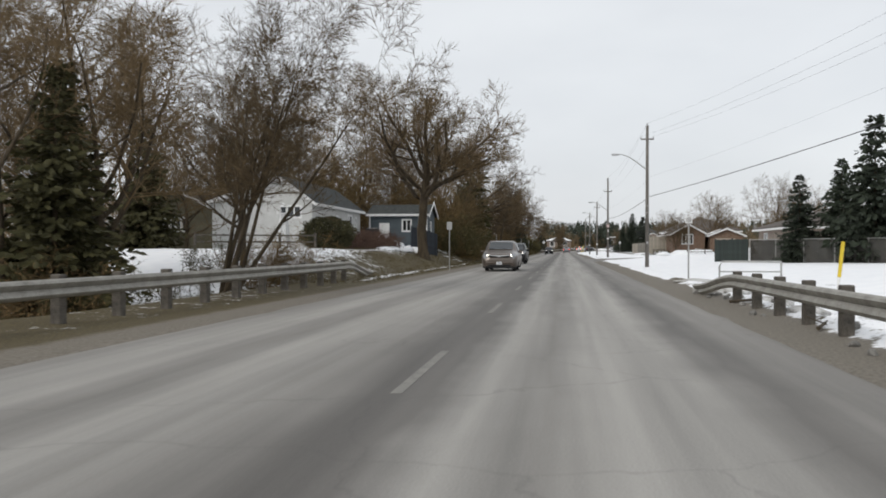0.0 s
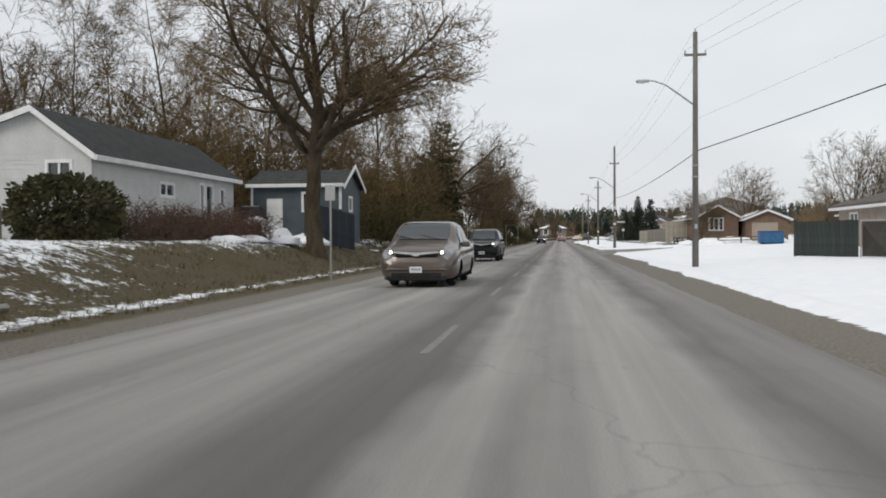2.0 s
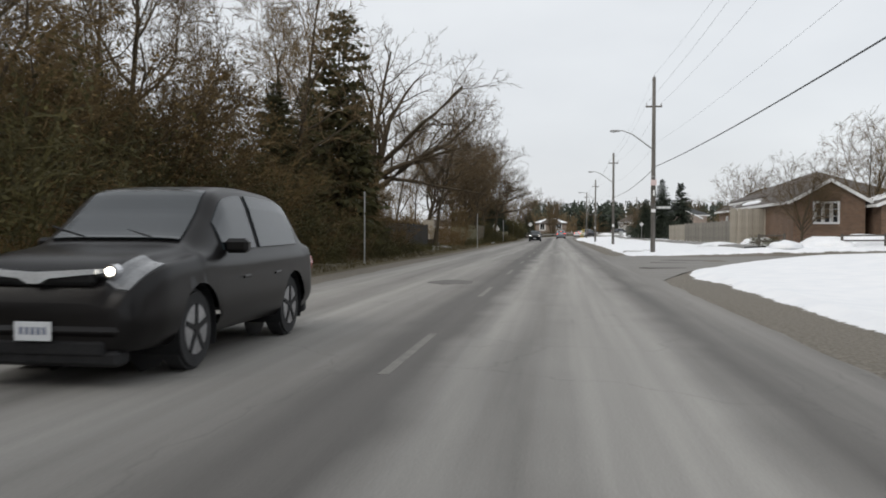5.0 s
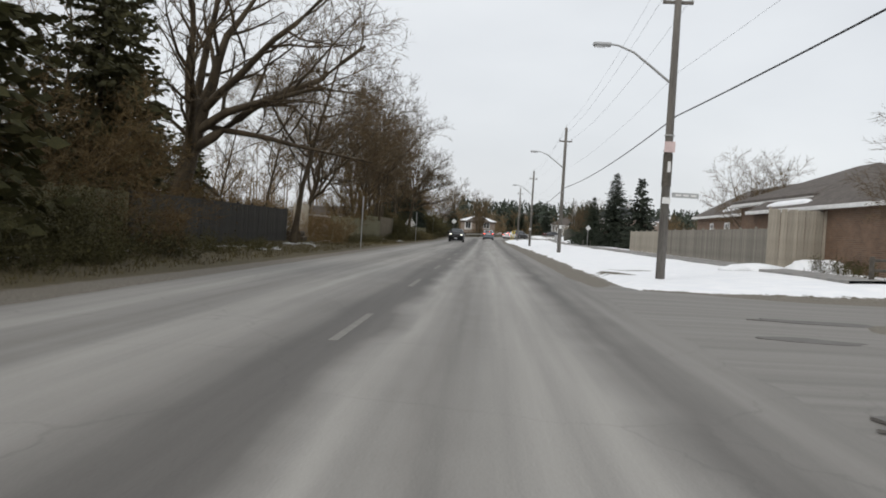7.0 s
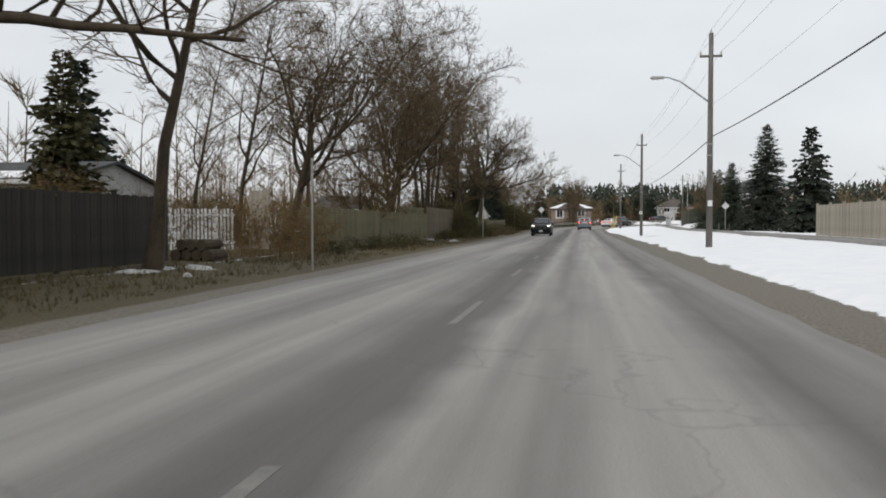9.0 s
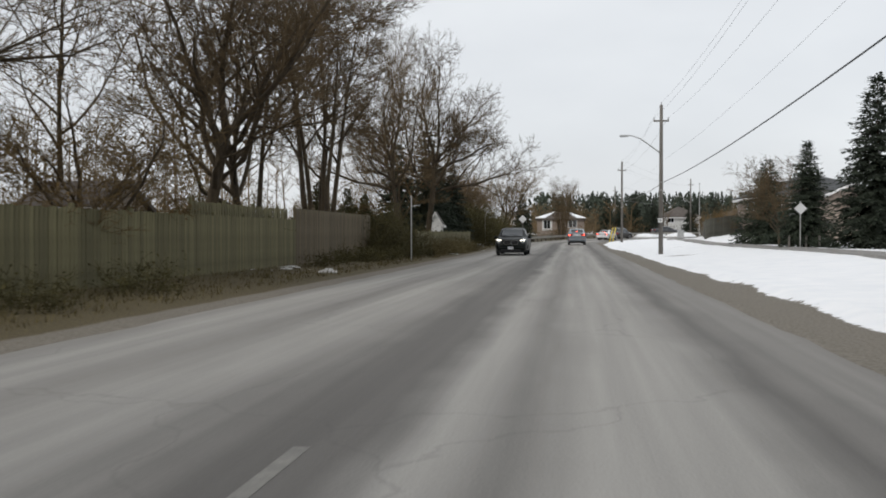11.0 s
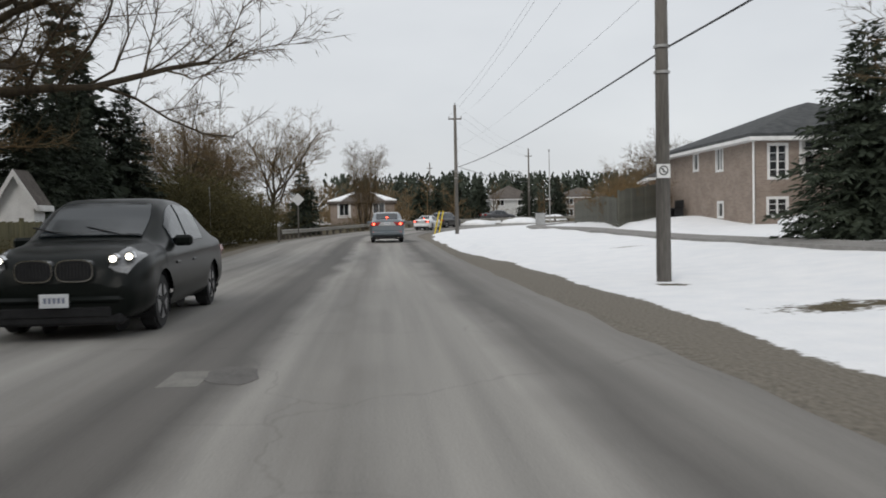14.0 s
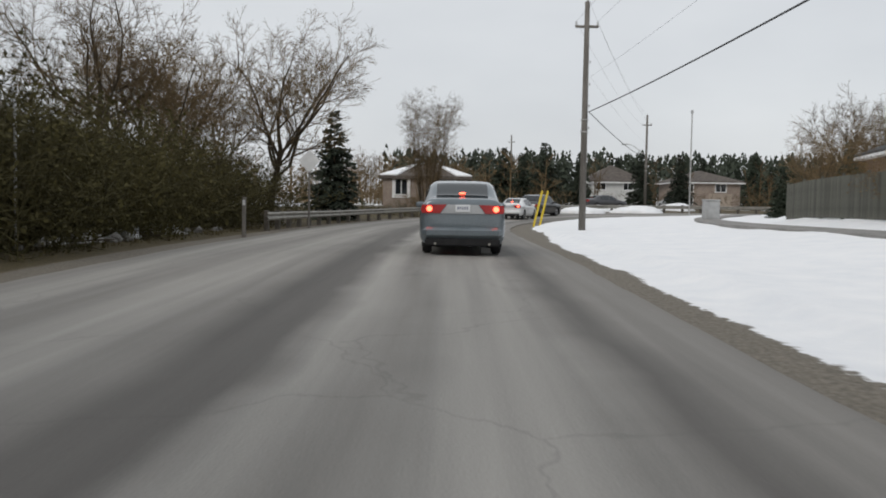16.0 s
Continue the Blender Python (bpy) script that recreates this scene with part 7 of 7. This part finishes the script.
def smooth_grid(g, ui, uj):
    """A grid of points drawn finer by cubic curves through them."""
    def finer(a, k):
        prev, nxt = np.concatenate([a[:1], a[:-1]]), np.concatenate([a[1:], a[-1:]])
        tan = (nxt - prev) * 0.5
        chord = np.minimum(np.abs(a - prev), np.abs(nxt - a)) * 1.6
        tan = np.clip(tan, -chord, chord)
        out = []
        for i in range(len(a) - 1):
            for s in range(k):
                t = s / k
                out.append((2 * t ** 3 - 3 * t ** 2 + 1) * a[i] + (t ** 3 - 2 * t ** 2 + t) * tan[i] + (-2 * t ** 3 + 3 * t ** 2) * a[i + 1] + (t ** 3 - t ** 2) * tan[i + 1])
        out.append(a[-1])
        return np.array(out)

    return finer(finer(g, ui).swapaxes(0, 1), uj).swapaxes(0, 1)


def car(name, at_rear, stations, glass, colour, label, turn=0.0, wheels=(0.95, 3.65), radius=0.32, group="cars on the road", lit_head=False, lit_brake=False, kind="sedan", grille=True, track=0.76):
    """stations run from the tail to the nose; glass: station indices of rear screen, side windows, windscreen."""
    c = thing(name, at_rear, label, "car", group, turn=turn)
    rows = loft(stations)
    m = len(rows[0])
    UI, UJ = 6, 3
    full = np.array([[(-x, y, z) for x, y, z in r] + [(x, y, z) for x, y, z in r[::-1]] for r in rows])
    n0 = full.shape[1]
    full = smooth_grid(full, UI, UJ)
    panes = {"rear_window": [], "windscreen": [], "side_window": []}
    n = full.shape[1]
    flat = full.reshape(-1, 3).copy()
    W0, R = max(s[3] for s in stations), radius * 1.14
    well = np.zeros(len(flat), bool)
    for yc in wheels:
        dy, dz = flat[:, 1] - yc, flat[:, 2] - radius
        d = np.maximum(np.hypot(dy, dz), 1e-4)
        inside = (np.abs(flat[:, 0]) > 0.5 * W0) & (d < R)
        flat[inside, 1] = yc + (dy / d * R)[inside]
        flat[inside, 2] = radius + (dz / d * R)[inside]
        well |= inside
    verts = [tuple(v) for v in flat.tolist()]
    faces = []
    lamp_quads = {-1: [], 1: []}
    rear, side, wind = glass
    for i in range(full.shape[0] - 1):
        for j in range(n - 1):
            q = (i * n + j, (i + 1) * n + j, (i + 1) * n + j + 1, i * n + j + 1)
            if all(well[k] for k in q):
                continue
            faces.append(q)
            ci, cj = i // UI, j // UJ
            if ci in (len(stations) - 4, len(stations) - 3) and cj in (4, 5, n0 - 6, n0 - 7):
                lamp_quads[-1 if cj < n0 / 2 else 1].append(q)
            if cj in (m - 2, m - 1, m) and ci in rear:
                panes["rear_window"].append(q)
            elif cj in (m - 2, m - 1, m) and ci in wind:
                panes["windscreen"].append(q)
            elif cj in (4, n0 - 6) and ci in side:
                panes["side_window"].append((cj, ci, q))
    last = (full.shape[0] - 1) * n
    faces += [tuple(range(n)), tuple(last + k for k in range(n))[::-1]]
    for i in range(full.shape[0] - 1):
        q = (i * n, i * n + n - 1, (i + 1) * n + n - 1, (i + 1) * n)
        if not any(well[k] for k in q):
            faces.append(q)
    bm = bmesh.new()
    vs = [bm.verts.new(v) for v in verts]
    for q in faces:
        bm.faces.new([vs[k] for k in q])
    bmesh.ops.recalc_face_normals(bm, faces=bm.faces)
    part("body", bm, colour, c, smooth=True)

    def sheet(nm, quads, inset, label="", mat=CAR_GLASS, up_by=0.022):
        bm = bmesh.new()
        cache = {}
        for q in quads:
            bm.faces.new([cache.setdefault(k, bm.verts.new(verts[k])) if k not in cache else cache[k] for k in q])
        bmesh.ops.recalc_face_normals(bm, faces=bm.faces)
        bm.normal_update()
        mid = sum((v.co for v in bm.verts), Vector()) / len(bm.verts)
        up = sum((f.normal * f.calc_area() for f in bm.faces), Vector()).normalized()
        way = (mid - Vector((0, stations[len(stations) // 2][0], 0.7)))
        if up.dot(way) < 0:
            up = -up
        for v in bm.verts:
            v.co = mid + (v.co - mid) * inset + up * up_by
        ex = bmesh.ops.extrude_face_region(bm, geom=list(bm.faces))
        for v in (g for g in ex["geom"] if isinstance(g, bmesh.types.BMVert)):
            v.co -= up * 0.02
        bmesh.ops.recalc_face_normals(bm, faces=bm.faces)
        return part(nm, bm, mat, c, label)

    sheet("rear_window", panes["rear_window"], 0.93)
    sheet("windscreen", panes["windscreen"], 0.95)
    for j in (4, n0 - 6):
        for group_of in side_groups(side):
            sheet("side_window", [q for jj, i, q in panes["side_window"] if jj == j and i in group_of], 0.9)
    for x in (-track, track):
        for y in wheels:
            sg = 1 if x > 0 else -1
            bm = bmesh.new()
            ring0 = [bm.verts.new((sg * 0.42, y + R * math.cos(2 * math.pi * k / 28), radius + R * math.sin(2 * math.pi * k / 28))) for k in range(28)]
            ring1 = [bm.verts.new((sg * (W0 - 0.05), v.co.y, v.co.z)) for v in ring0]
            bm.faces.new(ring0)
            for k in range(28):
                if ring0[k].co.z > 0.2 or ring0[k - 1].co.z > 0.2:
                    bm.faces.new((ring0[k - 1], ring0[k], ring1[k], ring1[k - 1]))
            part("wheel_well", bm, DARK_PLASTIC, c)
            bm = rod((x - sg * 0.11, y, radius), (x + sg * 0.09, y, radius), radius, None, 28)
            bmesh.ops.bevel(bm, geom=[e for e in bm.edges if e.calc_face_angle(0) > 1.0], offset=0.03, segments=2, affect="EDGES")
            ty = part("tyre", bm, RUBBER, c)
            rim = rod((x + sg * 0.06, y, radius), (x + sg * 0.094, y, radius), radius * 0.66, radius * 0.62, 20)
            rm = part("rim", rim, ALLOY, ty)
            # Dark bars on the solid rim stand in for shaded gaps between spokes.
            for k in range(5):
                bmS = bmesh.new()
                add_box(bmS, -0.006, 0.006, -0.022, 0.022, radius * 0.12, radius * 0.62, 0, pose(x + sg * 0.099, y, radius, 72 * k, 0, 0))
                part("painted_spoke_gap", bmS, DARK_PLASTIC, rm)
            part("hub_cap", rod((x + sg * 0.094, y, radius), (x + sg * 0.104, y, radius), radius * 0.16, None, 10), DARK_PLASTIC, ty)
    L = stations[-1][0]
    W = max(s[3] for s in stations)
    part("rear_valance", box(-W * 0.86, W * 0.86, -0.04, 0.12, 0.20, 0.36, 0.03), DARK_PLASTIC, c)
    part("rear_bumper", box(-W * 0.92, W * 0.92, -0.07, 0.16, 0.34, 0.62, 0.09), colour, c)
    part("front_bumper", box(-W * 0.80, W * 0.80, L - 0.2, L + 0.035, 0.36, 0.53, 0.08), colour, c)
    part("front_valance", box(-W * 0.74, W * 0.74, L - 0.2, L + 0.005, 0.17, 0.30, 0.03), DARK_PLASTIC, c)
    tz = stations[1][1]
    nose_z = stations[-3][1] - 0.02
    for sg in (-1, 1):
        a, b = sorted((sg * W * 0.45, sg * W * 0.93))
        shape = [(sg * W * 0.37, tz - 0.09), (sg * W * 0.93, tz - 0.10), (sg * W * 0.955, tz - 0.19), (sg * W * 0.93, tz - 0.27), (sg * W * 0.52, tz - 0.275)]
        tl = part("tail_lamp", prism(shape if sg > 0 else shape[::-1], -0.03, 0.3), TAIL_RED, c, "red tail lamp")
        if lit_brake:
            part("brake_light", rod((sg * W * 0.76, -0.05, tz - 0.18), (sg * W * 0.76, -0.028, tz - 0.18), 0.06, None, 14), BRAKE_LIT, tl, "lit brake light")
        hl = sheet("headlamp", lamp_quads[sg], 0.92, "clear swept-back headlamp", LAMP_GLASS, 0.02)
        if lit_head:
            hx, hy, hz = sg * W * 0.64, L - 0.115, nose_z - 0.03
            for k, off in enumerate((0.0, 0.15) if kind == "twin" else (0.0,)):
                cx, cy, cz = hx + sg * off, hy - off * 0.55, hz + off * 0.12
                part("bulb", rod((cx, cy, cz), (cx, cy + 0.075, cz), 0.04, 0.036, 14), HEAD_LIT, hl, "lit headlamp bulb")
                part("bezel", rod((cx, cy - 0.02, cz), (cx, cy + 0.066, cz), 0.062, 0.055, 14), CHROME, hl)
        my = stations[wind[0]][0] + 0.2
        part("door_mirror", box(*sorted((sg * (W * 0.93), sg * (W + 0.17))), my, my + 0.13, stations[wind[-1]][2] + 0.0, stations[wind[-1]][2] + 0.14, 0.035), colour, c)
        part("exhaust_pipe", rod((sg * W * 0.62, -0.05, 0.25), (sg * W * 0.62, 0.2, 0.25), 0.028, None, 10), RAIL_STEEL, c)
        for y in (stations[side[0]][0] + 0.75, stations[side[0]][0] + 1.7):
            part("door_handle", box(*sorted((sg * W * 0.975, sg * (W + 0.012))), y, y + 0.2, 0.76, 0.79, 0.008), colour, c)
    part("boot_trim", prism([(-W * 0.35, tz - 0.09), (-W * 0.50, tz - 0.275), (W * 0.50, tz - 0.275), (W * 0.35, tz - 0.09)], -0.028, 0.05), SILVER if lit_brake else colour, c, "pale reflective strip round the plate" if lit_brake else "")
    pl = part("number_plate", box(-0.155, 0.155, -0.045, -0.029, tz - 0.24, tz - 0.09, 0.005), PLATE, c, "white number plate")
    for k in range(5):
        part("plate_bar", box(-0.115 + 0.048 * k, -0.085 + 0.048 * k, -0.048, -0.0455, tz - 0.19, tz - 0.13), PLATE_BLUE, pl)
    part("third_brake_light", box(-0.06, 0.06, *((stations[rear[-1]][0] + 0.03, stations[rear[-1]][0] + 0.2)), stations[rear[-1]][1] + 0.06, stations[rear[-1]][1] + 0.09), BRAKE_LIT if lit_brake else TAIL_RED, c)
    if grille:
        if kind == "twin":
            for sg in (-1, 1):
                gr = part("grille", prism(oval(sg * 0.215, nose_z - 0.15, 0.20, 0.125), L - 0.1, L + 0.03), CHROME, c, "chrome kidney grille surround")
                part("grille_mesh", prism(oval(sg * 0.215, nose_z - 0.15, 0.186, 0.11), L, L + 0.036), DARK_PLASTIC, gr)
                for k in range(-4, 5):
                    part("grille_slat", box(sg * 0.215 + k * 0.036 - 0.004, sg * 0.215 + k * 0.036 + 0.004, L + 0.036, L + 0.042, nose_z - 0.23, nose_z - 0.07), RUBBER, gr)
        else:
            gr = part("grille", box(-W * 0.52, W * 0.52, L - 0.12, L + 0.012, nose_z - 0.14, nose_z - 0.02, 0.03), DARK_PLASTIC, c)
            # A chrome bar: the pale lens colour stands in for its bright reflection.
            part("grille_bar", prism([(-W * 0.56, nose_z - 0.01), (-W * 0.56, nose_z - 0.045), (-0.12, nose_z - 0.085), (-0.05, nose_z - 0.125), (0.05, nose_z - 0.125), (0.12, nose_z - 0.085), (W * 0.56, nose_z - 0.045), (W * 0.56, nose_z - 0.01), (0, nose_z - 0.035)], L - 0.1, L + 0.04), LENS, gr)
        fp = part("number_plate", box(-0.155, 0.155, L + 0.036, L + 0.05, 0.37, 0.52, 0.005), PLATE, c, "white number plate")
        for k in range(5):
            part("plate_bar", box(-0.115 + 0.048 * k, -0.085 + 0.048 * k, L + 0.05, L + 0.053, 0.42, 0.48), PLATE_BLUE, fp)
    part("lower_intake", box(-W * 0.62, W * 0.62, L - 0.1, L + 0.02, 0.25, 0.37, 0.02), DARK_PLASTIC, c)
    for x in (-0.35, 0.3):
        wy = stations[wind[-1] + 1][0]
        part("wiper", rod((x, wy - 0.02, stations[wind[-1] + 1][1] + 0.03), (x + 0.45, wy - 0.22, stations[wind[-1] + 1][1] + 0.13), 0.01, None, 6), DARK_PLASTIC, c)
    return c


def oval(cx, cz, rx, rz, n=20):
    """A rounded upright outline, fuller than an ellipse."""
    pts = []
    for k in range(n):
        t = 2 * math.pi * k / n
        pts.append((cx + rx * math.copysign(abs(math.cos(t)) ** 0.6, math.cos(t)), cz + rz * math.copysign(abs(math.sin(t)) ** 0.6, math.sin(t))))
    return pts


def side_groups(side):
    half = len(side) // 2
    return (side[:half], side[half:])


SEDAN = [(0.0, 0.62, 0.56, 0.76, 0.68, 0.26), (0.03, 1.04, 0.94, 0.81, 0.71, 0.24), (0.12, 1.08, 0.96, 0.86, 0.72, 0.23), (0.55, 1.10, 0.96, 0.885, 0.70, 0.22), (0.78, 1.12, 0.96, 0.885, 0.66, 0.22), (1.42, 1.385, 0.93, 0.885, 0.60, 0.22), (1.9, 1.45, 0.92, 0.885, 0.585, 0.22), (2.35, 1.455, 0.91, 0.885, 0.59, 0.22), (2.75, 1.40, 0.90, 0.885, 0.61, 0.22), (3.15, 1.21, 0.90, 0.885, 0.66, 0.22), (3.55, 1.02, 0.90, 0.885, 0.71, 0.22), (3.75, 0.97, 0.87, 0.885, 0.74, 0.22), (4.15, 0.90, 0.80, 0.87, 0.72, 0.22), (4.42, 0.80, 0.70, 0.81, 0.66, 0.22), (4.56, 0.68, 0.60, 0.73, 0.60, 0.23), (4.62, 0.54, 0.50, 0.64, 0.54, 0.25)]
SEDAN_GLASS = ((4,), (5, 6, 7, 8), (8, 9))
SUV = [(0.0, 0.80, 0.70, 0.80, 0.72, 0.36), (0.04, 1.02, 0.95, 0.86, 0.78, 0.32), (0.12, 1.08, 1.02, 0.90, 0.80, 0.30), (0.25, 1.15, 1.05, 0.92, 0.76, 0.28), (0.34, 1.22, 1.05, 0.92, 0.74, 0.28), (0.62, 1.60, 1.05, 0.92, 0.66, 0.28), (1.2, 1.68, 1.04, 0.92, 0.65, 0.28), (2.0, 1.70, 1.03, 0.92, 0.65, 0.28), (2.55, 1.64, 1.02, 0.92, 0.67, 0.28), (2.95, 1.38, 1.02, 0.92, 0.72, 0.28), (3.35, 1.14, 1.02, 0.915, 0.76, 0.28), (3.5, 1.10, 1.0, 0.91, 0.78, 0.28), (4.05, 1.04, 0.95, 0.90, 0.74, 0.28), (4.32, 0.96, 0.86, 0.85, 0.68, 0.28), (4.48, 0.82, 0.74, 0.78, 0.62, 0.29), (4.54, 0.66, 0.62, 0.70, 0.56, 0.31)]
HATCH_RAW = [(0.0, 0.66, 0.62, 0.78, 0.70, 0.32), (0.03, 0.98, 0.90, 0.84, 0.74, 0.28), (0.14, 1.05, 0.96, 0.90, 0.76, 0.25), (0.40, 1.12, 1.0, 0.93, 0.72, 0.24), (0.55, 1.17, 1.0, 0.94, 0.70, 0.24), (1.55, 1.50, 1.0, 0.945, 0.62, 0.24), (2.1, 1.55, 0.99, 0.945, 0.61, 0.24), (2.6, 1.555, 0.98, 0.945, 0.615, 0.24), (3.0, 1.48, 0.97, 0.945, 0.64, 0.24), (3.4, 1.26, 0.96, 0.945, 0.70, 0.24), (3.8, 1.07, 0.96, 0.94, 0.75, 0.24), (3.95, 1.03, 0.93, 0.935, 0.78, 0.24), (4.45, 0.98, 0.88, 0.93, 0.75, 0.24), (4.76, 0.90, 0.79, 0.87, 0.68, 0.24), (4.92, 0.76, 0.68, 0.80, 0.62, 0.25), (4.98, 0.60, 0.56, 0.70, 0.56, 0.27)]
HATCH = [(y, t * 1.04, b * 1.02, w, r * (1.0 if t < 1.2 else 1.06), lo) for y, t, b, w, r, lo in HATCH_RAW]

WIDE_SEDAN = [(y, t * 1.11, b * 1.10, w * 1.03, r * (1.06 if t < 1.2 else 1.16), lo) for y, t, b, w, r, lo in SEDAN]
car("sedan", (0.46, 224.2, float(rise(0.4, 225)) + 0.03), WIDE_SEDAN, SEDAN_GLASS, paint("steel_blue_car_paint", (0.15, 0.18, 0.20)), "steel-blue sedan with its brake lights lit", wheels=(0.98, 3.68), lit_brake=True)
TALL_SEDAN = [(y * 1.03, t * 1.15, b * 1.10, w * 1.13, r * (1.10 if t < 1.2 else 1.22), lo) for y, t, b, w, r, lo in SEDAN]
car("sedan", (-3.62, 45.8 + 4.76, 0.03), TALL_SEDAN, SEDAN_GLASS, paint("bronze_grey_car_paint", (0.105, 0.082, 0.066), 0.3, 0.6), "bronze-grey oncoming sedan with headlamps on", turn=180, lit_head=True)
car("suv", (-4.1, 69.0 + 4.54, 0.03), SUV, SEDAN_GLASS, paint("black_car_paint", (0.008, 0.007, 0.007), 0.0, 0.0, 0.28), "black oncoming sport utility with headlamps on", turn=180, wheels=(0.85, 3.5), radius=0.36, lit_head=True)
car("hatchback", (-3.5, 189.3 + 4.98, 0.03), HATCH, SEDAN_GLASS, paint("dark_green_black_car_paint", (0.004, 0.006, 0.005), 0.0, 0.0, 0.2), "dark green-black oncoming hatchback with round headlamps lit", turn=180, wheels=(1.0, 4.0), radius=0.34, lit_head=True, kind="twin", track=0.80)
car("sedan", (4.25, 264.0, float(rise(4, 266)) + 0.03), SEDAN, SEDAN_GLASS, paint("white_car_paint", (0.72, 0.73, 0.74), 0.0), "white sedan ahead at the bend", turn=-20, lit_brake=True)
car("suv", (6.2, 271.5, float(rise(6, 272)) + 0.03), SUV, SEDAN_GLASS, paint("charcoal_car_paint", (0.03, 0.03, 0.033)), "charcoal sport utility ahead at the bend", turn=-32, wheels=(0.85, 3.5), radius=0.36)
for x, y, t, col, lb in ((14.0, 293.0, -70, (0.05, 0.05, 0.055), "dark parked car beyond the snow"), (27.0, 303.0, 20, (0.55, 0.56, 0.57), "silver parked car by far house")):
    car("sedan", (x, y, at(x, y) + 0.05), SEDAN, SEDAN_GLASS, paint("parked_car_paint", col), lb, turn=t, group="parked cars")
